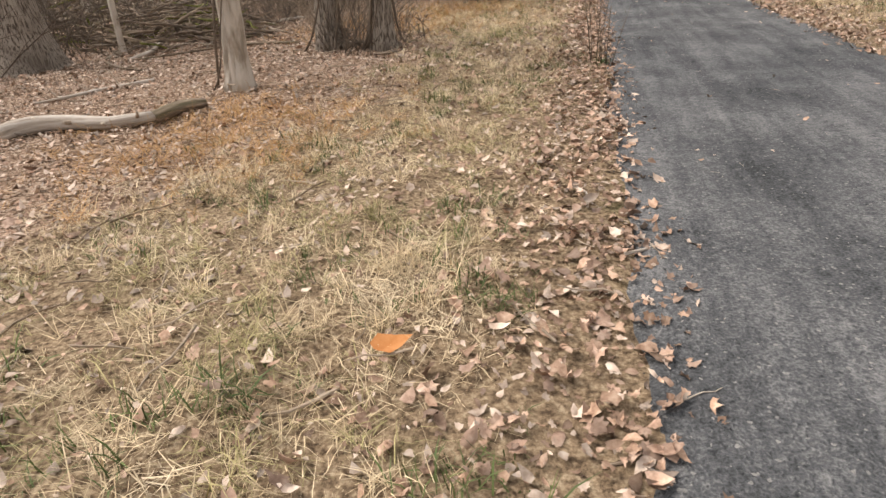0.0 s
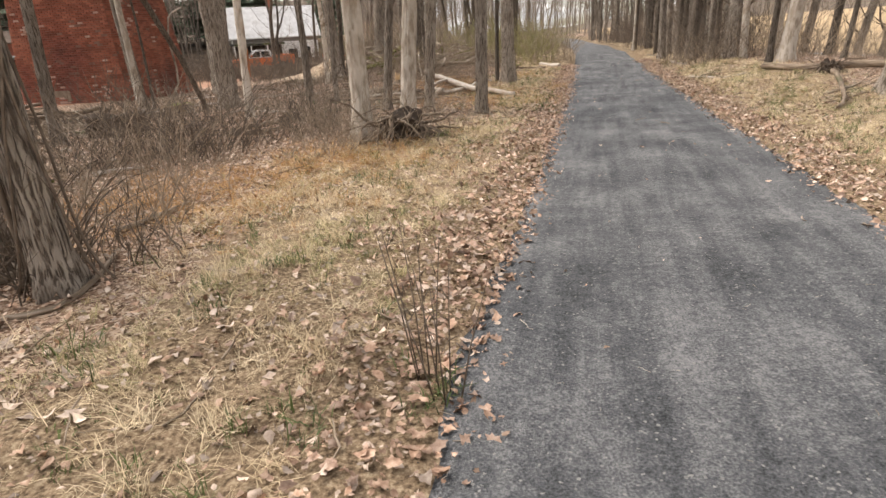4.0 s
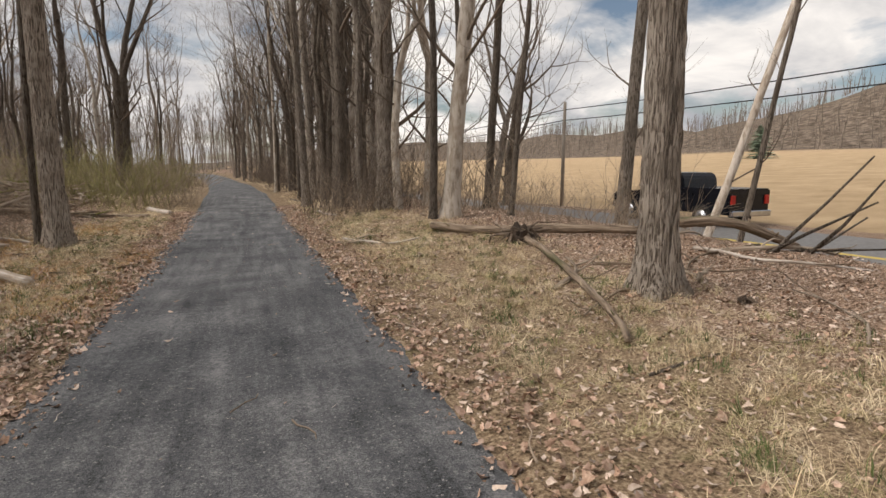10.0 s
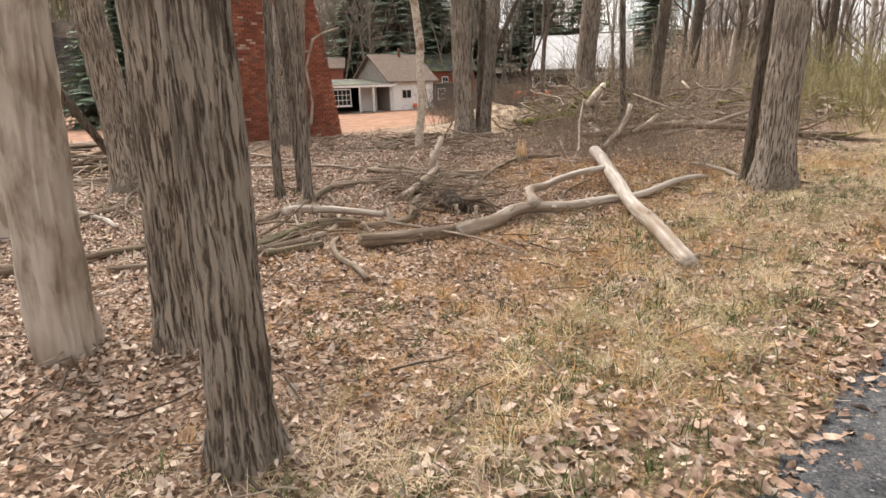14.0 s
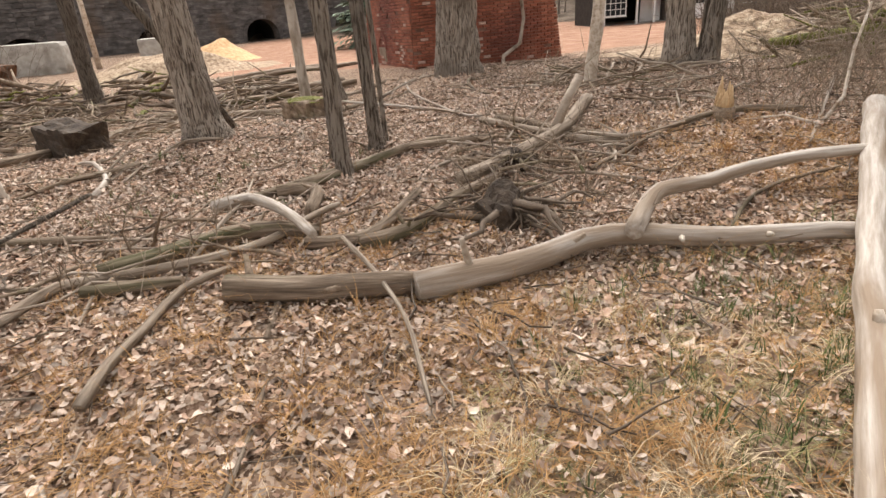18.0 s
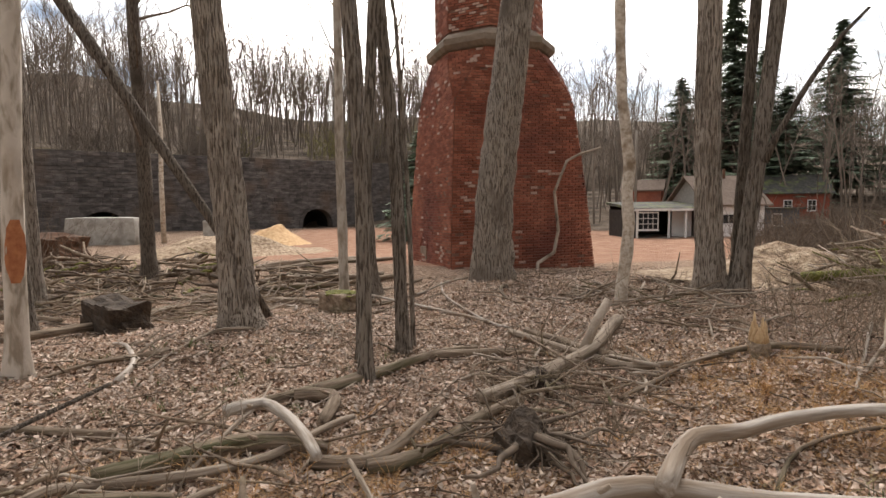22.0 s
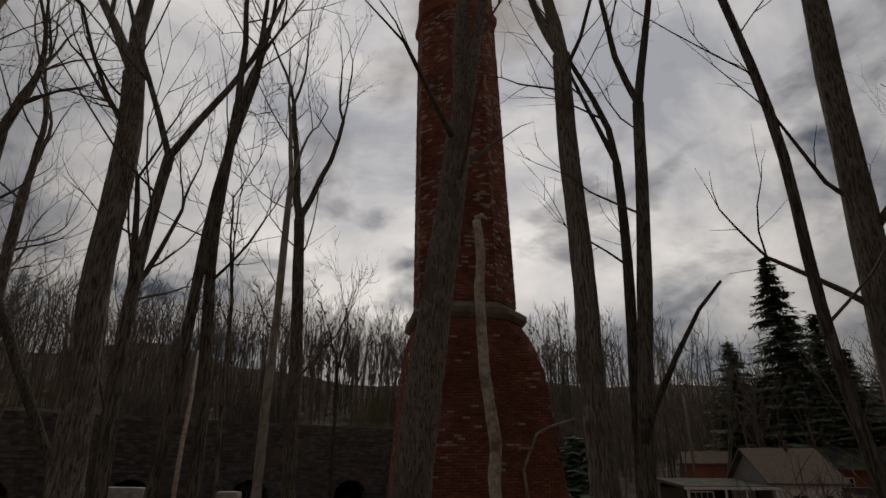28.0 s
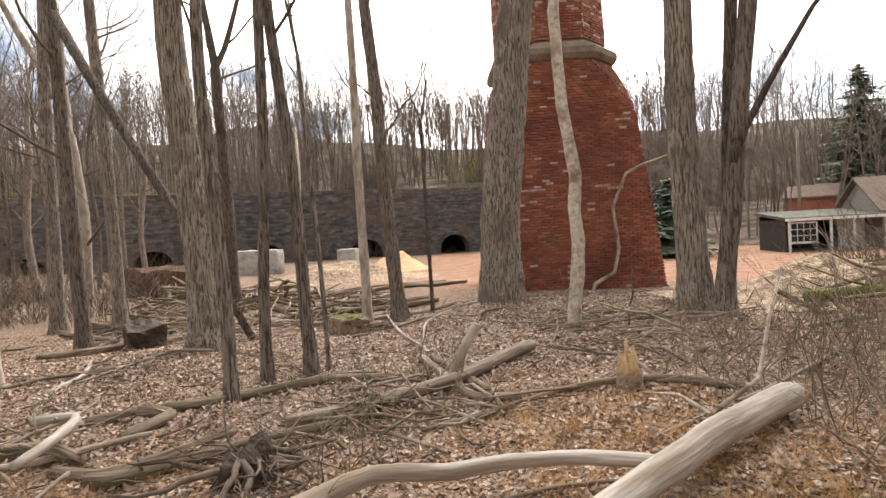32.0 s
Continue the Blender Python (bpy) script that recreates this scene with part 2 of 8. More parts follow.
M["rotten"] = mat("rotting_bark_log", [(0.10, 0.07, 0.05), (0.25, 0.185, 0.13), (0.39, 0.305, 0.23)], scale=7, bump=1.0, bump_scale=24, dist=0.03,
                  second=((0.10, 0.10, 0.045), 2.0, 0.55, 0.75))
LOG_WOOD = {
    "peeled": mat("barkless_log", [(0.16, 0.122, 0.092), (0.34, 0.285, 0.232), (0.45, 0.395, 0.34), (0.56, 0.51, 0.455)], scale=26, bump=1.0, bump_scale=45, detail=7.0, spread=(0.26, 0.68), coords="grain", dist=0.01,
                  second=((0.26, 0.195, 0.14), 9.0, 0.50, 0.66), rough=0.8),
    "grey_wood": mat("grey_barked_log", [(0.11, 0.08, 0.058), (0.29, 0.228, 0.172), (0.46, 0.39, 0.315)], scale=30, bump=1.0, bump_scale=50, detail=7.0, coords="grain", dist=0.014,
                     second=((0.13, 0.095, 0.065), 8.0, 0.5, 0.66)),
    "rotten": mat("rotting_barked_log", [(0.06, 0.042, 0.03), (0.20, 0.148, 0.105), (0.36, 0.285, 0.215)], scale=28, bump=1.0, bump_scale=40, detail=7.0, coords="grain", dist=0.02,
                  second=((0.085, 0.08, 0.038), 6.0, 0.54, 0.7)),
}
M["moss"] = mat("bright_moss", [(0.06, 0.065, 0.015), (0.15, 0.15, 0.035), (0.27, 0.26, 0.07)], scale=14, bump=1.0, bump_scale=60, dist=0.03)
M["raw_wood"] = mat("freshly_broken_wood", [(0.42, 0.26, 0.13), (0.62, 0.45, 0.27)], scale=12, bump=0.8, bump_scale=50)
M["leaf"] = mat("dead_leaf", [(0.17, 0.097, 0.062), (0.33, 0.213, 0.147), (0.48, 0.35, 0.262)], scale=25, bump=0.15, bump_scale=120, rand=0.55, rough=0.7)
M["leaf_grey"] = mat("bleached_dead_leaf", [(0.29, 0.21, 0.157), (0.47, 0.365, 0.29), (0.61, 0.51, 0.42)], scale=25, bump=0.15, bump_scale=120, rand=0.5, rough=0.7)
M["leaf_pink"] = mat("pinkish_tan_dead_leaf", [(0.21, 0.125, 0.085), (0.38, 0.255, 0.188), (0.53, 0.395, 0.31)], scale=22, bump=0.2, bump_scale=90, rand=0.5, rough=0.7)
M["olive"] = mat("olive_dry_grass", [(0.20, 0.185, 0.075), (0.36, 0.31, 0.15), (0.48, 0.41, 0.22)], scale=3, bump=0, rand=0.35, rough=0.75)
M["grit"] = mat("grey_stone_grit", [(0.05, 0.05, 0.053), (0.13, 0.13, 0.135)], scale=5, bump=0.1, rand=0.6)
M["straw"] = mat("dead_straw_grass", [(0.44, 0.325, 0.195), (0.60, 0.475, 0.305), (0.71, 0.59, 0.415)], scale=3, bump=0, rand=0.3, rough=0.75)
M["straw_red"] = mat("rust_straw_grass", [(0.36, 0.19, 0.075), (0.50, 0.30, 0.13)], scale=3, bump=0, rand=0.28, rough=0.75)
M["green"] = mat("winter_green_grass", [(0.055, 0.085, 0.025), (0.14, 0.165, 0.055)], scale=3, bump=0, rand=0.35, rough=0.65)
M["needle"] = mat("spruce_needles", [(0.11, 0.15, 0.095), (0.22, 0.27, 0.19)], scale=3, bump=0, rand=0.4)
M["brick"] = mat("weathered_red_brick", [(0.19, 0.062, 0.038), (0.29, 0.103, 0.064), (0.37, 0.155, 0.10)], scale=1.3, bump=0.5, bump_scale=30, spread=(0.25, 0.75),
                 second=((0.17, 0.06, 0.045), 0.55, 0.5, 0.72), rand=-0.28, coords="World")
M["brick_far"] = mat("weathered_red_brick_course", [(0.19, 0.062, 0.038), (0.29, 0.103, 0.064), (0.37, 0.155, 0.10)], scale=1.3, bump=0.5, bump_scale=30, spread=(0.25, 0.75),
                     second=((0.17, 0.06, 0.045), 0.55, 0.5, 0.72), rand=0.28, coords="World")
M["brick_white"] = mat("limewashed_brick", [(0.40, 0.22, 0.17), (0.55, 0.42, 0.35)], scale=6, bump=0.5, bump_scale=30)
M["mortar"] = mat("old_mortar", [(0.17, 0.085, 0.06), (0.27, 0.17, 0.13)], scale=5, bump=0.5, bump_scale=50)
M["stone"] = mat("weathered_cap_stone", [(0.16, 0.12, 0.09), (0.28, 0.22, 0.165)], scale=4, bump=0.5, bump_scale=25, second=((0.13, 0.12, 0.07), 1.5, 0.5, 0.7))
M["black_stone"] = mat("soot_black_masonry", [(0.045, 0.039, 0.036), (0.092, 0.082, 0.077), (0.165, 0.15, 0.138)], scale=1.1, bump=0.8, bump_scale=5, stretch=(1, 1, 3), dist=0.06,
                       second=((0.12, 0.085, 0.062), 0.3, 0.52, 0.75), rand=0.3)
M["dark_soil"] = mat("dark_root_soil", [(0.03, 0.022, 0.016), (0.09, 0.064, 0.045)], scale=9, bump=1.0, bump_scale=30, dist=0.03)
M["root"] = mat("brown_roots", [(0.06, 0.044, 0.032), (0.20, 0.15, 0.11)], scale=8, bump=0.2, rand=0.4)
# near-black colour that stands for the shade inside the arches
M["vault_shade"] = mat("near_black_vault_shade", [(0.008, 0.007, 0.006), (0.02, 0.018, 0.016)], scale=2, bump=0.3)
M["concrete"] = mat("weathered_concrete", [(0.30, 0.28, 0.25), (0.46, 0.44, 0.40)], scale=4, bump=0.3, second=((0.22, 0.20, 0.17), 1.5, 0.5, 0.7))
M["white_paint"] = mat("weathered_white_siding", [(0.78, 0.77, 0.755), (0.86, 0.85, 0.84)], scale=3, bump=0.2, second=((0.64, 0.61, 0.57), 1.2, 0.6, 0.8))
M["grey_wall"] = mat("grey_wall_and_gable_shade", [(0.22, 0.20, 0.18), (0.33, 0.30, 0.27)], scale=5, bump=0.3)
M["blue_paint"] = mat("dull_blue_siding", [(0.06, 0.075, 0.095), (0.10, 0.12, 0.145)], scale=4, bump=0.2)
M["shingle"] = mat("brown_roof_shingles", [(0.13, 0.095, 0.075), (0.22, 0.165, 0.13)], scale=4, bump=0.4, bump_scale=20)
M["dark_roof"] = mat("dark_mossy_roofing", [(0.04, 0.04, 0.038), (0.10, 0.095, 0.085)], scale=3, bump=0.3, second=((0.13, 0.15, 0.06), 1.0, 0.5, 0.7))
M["tin"] = mat("white_metal_roof", [(0.52, 0.51, 0.50), (0.70, 0.69, 0.68)], scale=1.5, bump=0.15, rough=0.45, second=((0.36, 0.33, 0.30), 0.7, 0.55, 0.75))
M["dark_wood"] = mat("dark_shaded_boards", [(0.02, 0.016, 0.013), (0.05, 0.04, 0.033)], scale=4, bump=0.3)
M["trim"] = mat("white_trim", [(0.66, 0.65, 0.62), (0.78, 0.77, 0.74)], scale=5, bump=0.1)
M["orange"] = mat("safety_orange_plastic", [(0.75, 0.14, 0.03), (0.85, 0.20, 0.05)], scale=5, bump=0.1, rough=0.5)
M["car_black"] = mat("black_truck_paint", [(0.006, 0.007, 0.010), (0.012, 0.013, 0.018)], scale=4, bump=0, rough=0.18)
M["car_white"] = mat("white_truck_paint", [(0.60, 0.60, 0.60), (0.68, 0.68, 0.68)], scale=4, bump=0, rough=0.3)
M["rubber"] = mat("tyre_rubber", [(0.012, 0.012, 0.012), (0.025, 0.024, 0.023)], scale=6, bump=0.3)
M["chrome"] = mat("dull_chrome", [(0.45, 0.45, 0.46), (0.60, 0.60, 0.61)], scale=6, bump=0, rough=0.25, metallic=1.0)
M["glass_dark"] = mat("dark_window_glass", [(0.012, 0.014, 0.016), (0.03, 0.033, 0.036)], scale=1, bump=0, rough=0.08)
M["red_lamp"] = mat("red_lamp_lens", [(0.35, 0.02, 0.015), (0.45, 0.03, 0.02)], scale=4, bump=0, rough=0.3)
M["pole_wood"] = mat("grey_utility_pole", [(0.17, 0.14, 0.11), (0.30, 0.26, 0.22)], scale=6, bump=0.4, stretch=(1, 1, 0.1))
M["wire"] = mat("black_cable", [(0.015, 0.015, 0.015), (0.03, 0.03, 0.03)], scale=4, bump=0)
M["sawdust"] = mat("orange_sawdust", [(0.42, 0.24, 0.11), (0.58, 0.37, 0.19), (0.68, 0.48, 0.28)], scale=5, bump=0.8, bump_scale=22, dist=0.05)
M["asphalt"] = mat("worn_road_asphalt", [(0.13, 0.125, 0.12), (0.21, 0.205, 0.20)], scale=8, bump=0.3, bump_scale=60)
M["line_yellow"] = mat("yellow_road_paint", [(0.45, 0.33, 0.08), (0.55, 0.42, 0.13)], scale=8, bump=0.1)
M["line_white"] = mat("white_road_paint", [(0.5, 0.5, 0.48), (0.62, 0.62, 0.6)], scale=8, bump=0.1)
M["debris"] = mat("straw_and_bark_debris", [(0.15, 0.10, 0.065), (0.34, 0.24, 0.155), (0.52, 0.41, 0.29)], scale=7, bump=1.0, bump_scale=26, dist=0.06, detail=9.0, spread=(0.34, 0.64))
M["rust"] = mat("rusted_iron", [(0.05, 0.028, 0.018), (0.15, 0.07, 0.035)], scale=9, bump=0.5)


def trail_mat():
    """Compacted grey stone dust: fine grit, pale chips, long soft streaks of wear."""
    m = bpy.data.materials.new("grey_stone_dust_trail")
    m.use_nodes = True
    n, l = m.node_tree.nodes, m.node_tree.links
    b = n["Principled BSDF"]
    b.inputs["Roughness"].default_value = 0.9
    b.inputs["Specular IOR Level"].default_value = 0.2
    tc = n.new("ShaderNodeTexCoord")
    mp = n.new("ShaderNodeMapping")
    mp.inputs["Scale"].default_value = (4.2, 0.35, 1)
    turn = n.new("ShaderNodeMapping")
    turn.inputs["Rotation"].default_value = (0, 0, radians(13))
    l.new(tc.outputs["Object"], turn.inputs[0])
    l.new(turn.outputs[0], mp.inputs[0])

    def tex(scale, src, detail=6.0):
        t = n.new("ShaderNodeTexNoise")
        t.inputs["Scale"].default_value, t.inputs["Detail"].default_value = scale, detail
        t.inputs["Roughness"].default_value = 0.65
        l.new(src, t.inputs["Vector"])
        return t.outputs[0]

    streak, blot, grit = tex(1.3, mp.outputs[0]), tex(1.1, tc.outputs["Object"]), tex(85, tc.outputs["Object"], 3.0)
    s = n.new("ShaderNodeMath")
    s.operation = "MULTIPLY_ADD"
    l.new(streak, s.inputs[0])
    s.inputs[1].default_value = 0.8
    mid = n.new("ShaderNodeMath")
    mid.operation = "MULTIPLY_ADD"
    l.new(tex(24, tc.outputs["Object"], 4.0), mid.inputs[0])
    mid.inputs[1].default_value = 0.75
    l.new(blot, mid.inputs[2])
    l.new(mid.outputs[0], s.inputs[2])
    s2 = n.new("ShaderNodeMath")
    s2.operation = "MULTIPLY_ADD"
    l.new(grit, s2.inputs[0])
    s2.inputs[1].default_value = 1.25
    l.new(s.outputs[0], s2.inputs[2])
    ramp = n.new("ShaderNodeValToRGB")
    el = ramp.color_ramp.elements
    el.new(0.5)
    for e, p, c in zip(el, (0.40, 0.5, 0.61), ((0.030, 0.032, 0.034), (0.105, 0.107, 0.111), (0.27, 0.265, 0.26))):
        e.position, e.color = p, (*c, 1)
    d = n.new("ShaderNodeMath")
    d.operation = "DIVIDE"
    d.inputs[1].default_value = 3.8
    l.new(s2.outputs[0], d.inputs[0])
    l.new(d.outputs[0], ramp.inputs[0])
    vo = n.new("ShaderNodeTexVoronoi")
    vo.inputs["Scale"].default_value = 95
    l.new(tc.outputs["Object"], vo.inputs["Vector"])
    sp = n.new("ShaderNodeSeparateColor")
    l.new(vo.outputs["Color"], sp.inputs[0])
    gt = n.new("ShaderNodeMapRange")
    gt.inputs["From Min"].default_value, gt.inputs["From Max"].default_value = 0.975, 0.99
    l.new(sp.outputs[0], gt.inputs["Value"])
    mx = n.new("ShaderNodeMix")
    mx.data_type = "RGBA"
    l.new(gt.outputs[0], mx.inputs["Factor"])
    l.new(ramp.outputs[0], mx.inputs["A"])
    mx.inputs["B"].default_value = (0.27, 0.26, 0.245, 1)
    l.new(mx.outputs["Result"], b.inputs["Base Color"])
    bp = n.new("ShaderNodeBump")
    bp.inputs["Strength"].default_value, bp.inputs["Distance"].default_value = 0.8, 0.02
    l.new(s2.outputs[0], bp.inputs["Height"])
    l.new(bp.outputs[0], b.inputs["Normal"])
    return m


def ground_mat():
    """Leaf litter, with straw verges, red yard dirt and a tan field where the ground's own zones say so."""
    m = bpy.data.materials.new("woodland_floor")
    m.use_nodes = True
    n, l = m.node_tree.nodes, m.node_tree.links
    b = n["Principled BSDF"]
    b.inputs["Roughness"].default_value = 0.95
    b.inputs["Specular IOR Level"].default_value = 0.1
    tc = n.new("ShaderNodeTexCoord")
    wob = n.new("ShaderNodeTexNoise")
    wob.inputs["Scale"].default_value = 9
    l.new(tc.outputs["Object"], wob.inputs["Vector"])
    wv = n.new("ShaderNodeVectorMath")
    wv.operation = "MULTIPLY_ADD"
    l.new(wob.outputs["Color"], wv.inputs[0])
    wv.inputs[1].default_value = (0.09, 0.09, 0.09)
    l.new(tc.outputs["Object"], wv.inputs[2])

    def cells(scale):
        v = n.new("ShaderNodeTexVoronoi")
        v.inputs["Scale"].default_value = scale
        l.new(wv.outputs[0], v.inputs["Vector"])
        sp = n.new("ShaderNodeSeparateColor")
        l.new(v.outputs["Color"], sp.inputs[0])
        return sp.outputs[0], v.outputs["Distance"]

    def ramp(src, stops):
        r = n.new("ShaderNodeValToRGB")
        el = r.color_ramp.elements
        while len(el) < len(stops):
            el.new(0.5)
        for e, (p, c) in zip(el, stops):
            e.position, e.color = p, (*c, 1)
        l.new(src, r.inputs[0])
        return r.outputs[0]

    def noise_(scale, detail=6.0, vec=None):
        t = n.new("ShaderNodeTexNoise")
        t.inputs["Scale"].default_value, t.inputs["Detail"].default_value = scale, detail
        t.inputs["Roughness"].default_value = 0.65
        l.new(vec or tc.outputs["Object"], t.inputs["Vector"])
        return t.outputs[0]

    def mix(f, a, c):
        x = n.new("ShaderNodeMix")
        x.data_type = "RGBA"
        l.new(f, x.inputs["Factor"])
        l.new(a, x.inputs["A"])
        l.new(c, x.inputs["B"])
        return x.outputs["Result"]

    c1, d1 = cells(58)
    litter = ramp(c1, [(0.0, (0.07, 0.042, 0.027)), (0.35, (0.19, 0.12, 0.08)), (0.7, (0.35, 0.245, 0.175)), (1.0, (0.52, 0.41, 0.32))])
    soil = ramp(noise_(3.0), [(0.35, (0.12, 0.07, 0.044)), (0.7, (0.27, 0.175, 0.115))])
    part_soil = n.new("ShaderNodeMapRange")
    part_soil.inputs["From Min"].default_value, part_soil.inputs["From Max"].default_value = 0.56, 0.74
    l.new(noise_(1.6), part_soil.inputs["Value"])
    floor_c = mix(part_soil.outputs[0], litter, soil)
    straw = ramp(noise_(38, 8.0), [(0.36, (0.085, 0.057, 0.036)), (0.52, (0.27, 0.192, 0.122)), (0.68, (0.47, 0.37, 0.25))])
    greenish = n.new("ShaderNodeMapRange")
    greenish.inputs["From Min"].default_value, greenish.inputs["From Max"].default_value = 0.56, 0.72
    greenish.inputs["To Max"].default_value = 0.55
    l.new(noise_(1.1), greenish.inputs["Value"])
    straw = mix(greenish.outputs[0], straw, ramp(noise_(30), [(0.3, (0.10, 0.11, 0.04)), (0.7, (0.26, 0.24, 0.11))]))
    red = ramp(noise_(1.2, 8.0), [(0.3, (0.25, 0.13, 0.085)), (0.55, (0.37, 0.215, 0.145)), (0.75, (0.47, 0.32, 0.225))])
    field = ramp(noise_(0.35, 8.0), [(0.3, (0.33, 0.235, 0.135)), (0.6, (0.46, 0.335, 0.205)), (0.8, (0.54, 0.42, 0.27))])
    bank = ramp(noise_(0.8, 8.0), [(0.3, (0.06, 0.048, 0.03)), (0.55, (0.13, 0.105, 0.06)), (0.75, (0.20, 0.165, 0.10))])
    brown = ramp(noise_(0.35, 9.0), [(0.36, (0.05, 0.038, 0.028)), (0.5, (0.13, 0.10, 0.075)), (0.66, (0.24, 0.19, 0.15))])
    col = floor_c
    rough_edge = noise_(2.4, 6.0)
    for name, c in (("verge", straw), ("dirt", red), ("bank", bank), ("woods", brown), ("field", field)):
        a = n.new("ShaderNodeAttribute")
        a.attribute_name = name
        s = n.new("ShaderNodeMath")
        s.operation = "ADD"
        l.new(a.outputs["Fac"], s.inputs[0])
        l.new(rough_edge, s.inputs[1])
        r = n.new("ShaderNodeMapRange")
        r.inputs["From Min"].default_value, r.inputs["From Max"].default_value = 0.9, 1.12
        l.new(s.outputs[0], r.inputs["Value"])
        col = mix(r.outputs[0], col, c)
    l.new(col, b.inputs["Base Color"])
    hsum = n.new("ShaderNodeMath")
    hsum.operation = "ADD"
    l.new(c1, hsum.inputs[0])
    l.new(noise_(45), hsum.inputs[1])
    bp = n.new("ShaderNodeBump")
    bp.inputs["Strength"].default_value, bp.inputs["Distance"].default_value = 0.9, 0.02
    l.new(hsum.outputs[0], bp.inputs["Height"])
    l.new(bp.outputs[0], b.inputs["Normal"])
    return m


M["trail"], M["ground"] = trail_mat(), ground_mat()


# ---- building helpers ----
def mesh_of(name, verts, faces, material, smooth=False):
    me = bpy.data.meshes.new(name)
    me.from_pydata(verts, [], faces)
    me.materials.append(material)
    if smooth:
        me.polygons.foreach_set("use_smooth", [True] * len(me.polygons))
    me.update()
    return me


def tri_mesh(name, v, t, material, smooth=False):
    """A mesh from arrays of corners and triangles."""
    me = bpy.data.meshes.new(name)
    v, t = np.asarray(v, np.float32), np.asarray(t, np.int32)
    me.vertices.add(len(v))
    me.vertices.foreach_set("co", v.ravel())
    me.loops.add(t.size)
    me.loops.foreach_set("vertex_index", t.ravel())
    me.polygons.add(len(t))
    me.polygons.foreach_set("loop_start", np.arange(0, t.size, 3, dtype=np.int32))
    me.polygons.foreach_set("loop_total", np.full(len(t), 3, np.int32))
    if smooth:
        me.polygons.foreach_set("use_smooth", np.ones(len(t), bool))
    me.materials.append(material)
    me.update(calc_edges=True)
    return me


def part(name, data, material, parent, label=""):
    """One mesh object under a thing or a part; data is a bmesh, a mesh or (corners, faces)."""
    if isinstance(data, bmesh.types.BMesh):
        me = bpy.data.meshes.new(name)
        data.to_mesh(me)
        data.free()
        me.materials.append(material)
    elif isinstance(data, tuple):
        me = mesh_of(name, data[0], data[1], material, data[2] if len(data) > 2 else False)
    else:
        me = data
    ob = new(name, me)
    ob.parent = parent
    if label:
        tagged(ob, label)
    return ob


def thing(name, m, label, category, group="", kind=""):
    ob = new(name)
    ob.matrix_world = m
    ob.empty_display_size = 0.1
    return tagged(ob, label, category, group, kind)


def box(bm, x0, y0, z0, x1, y1, z1, bevel=0.0, m=None):
    r = bmesh.ops.create_cube(bm, size=1)
    vs = r["verts"]
    bmesh.ops.transform(bm, verts=vs, matrix=Matrix.LocRotScale(((x0 + x1) / 2, (y0 + y1) / 2, (z0 + z1) / 2), None, (x1 - x0, y1 - y0, z1 - z0)))
    if bevel:
        es = {e for v in vs for e in v.link_edges}
        out = bmesh.ops.bevel(bm, geom=list(es), offset=bevel, segments=1, affect="EDGES")
        vs = list({v for f in out["faces"] for v in f.verts} | {v for v in vs if v.is_valid})
    if m is not None:
        bmesh.ops.transform(bm, verts=vs, matrix=m)
    return bm


def boxed(*a, **k):
    return box(bmesh.new(), *a, **k)


class Tubes:
    """Gathers bent, tapered limbs into one mesh."""

    def __init__(self):
        self.v, self.f = [], []

    def add(self, pts, radii, segs=6, cap=True, rough=0.0, lobes=None, ridges=None):
        pts = [Vector(p) for p in pts]
        base, n = len(self.v), len(pts)
        d = (pts[1] - pts[0]).normalized()
        side = d.orthogonal().normalized()
        for i, p in enumerate(pts):
            a = pts[max(0, i - 1)]
            c = pts[min(n - 1, i + 1)]
            d = (c - a).normalized()
            side = (side - d * side.dot(d)).normalized()
            up = d.cross(side)
            for k in range(segs):
                ang = 2 * math.pi * k / segs
                r = radii[i]
                if rough:
                    r *= 1 + rough * (noise.noise(Vector((math.cos(ang) * 2.2, math.sin(ang) * 2.2, i * 0.23)) + p * 0.9))
                if lobes:
                    r *= 1 + lobes[0] * math.exp(-i * lobes[1]) * (0.5 + math.cos(ang * lobes[2] + lobes[3]))
                if ridges:
                    f_, deep, off_ = ridges
                    w_ = 0.5 * noise.noise((p.z * 1.3, ang * 2.0, off_))
                    q_ = Vector((math.cos(ang + 0.18 * w_) * f_, math.sin(ang + 0.18 * w_) * f_, p.z * 1.7 + off_))
                    r += deep * (1 - 2.6 * abs(noise.noise(q_)) + 0.5 * noise.noise(q_ * 2.3))
                self.v.append(p + side * (r * math.cos(ang)) + up * (r * math.sin(ang)))
        for i in range(n - 1):
            for k in range(segs):
                a, c = base + i * segs + k, base + i * segs + (k + 1) % segs
                self.f.append((a, c, c + segs, a + segs))
        if cap:
            self.f.append(tuple(base + (n - 1) * segs + k for k in range(segs)))
            self.f.append(tuple(base + segs - 1 - k for k in range(segs)))
        return self

    def mesh(self, name, material, smooth=True):
        return mesh_of(name, self.v, self.f, material, smooth)


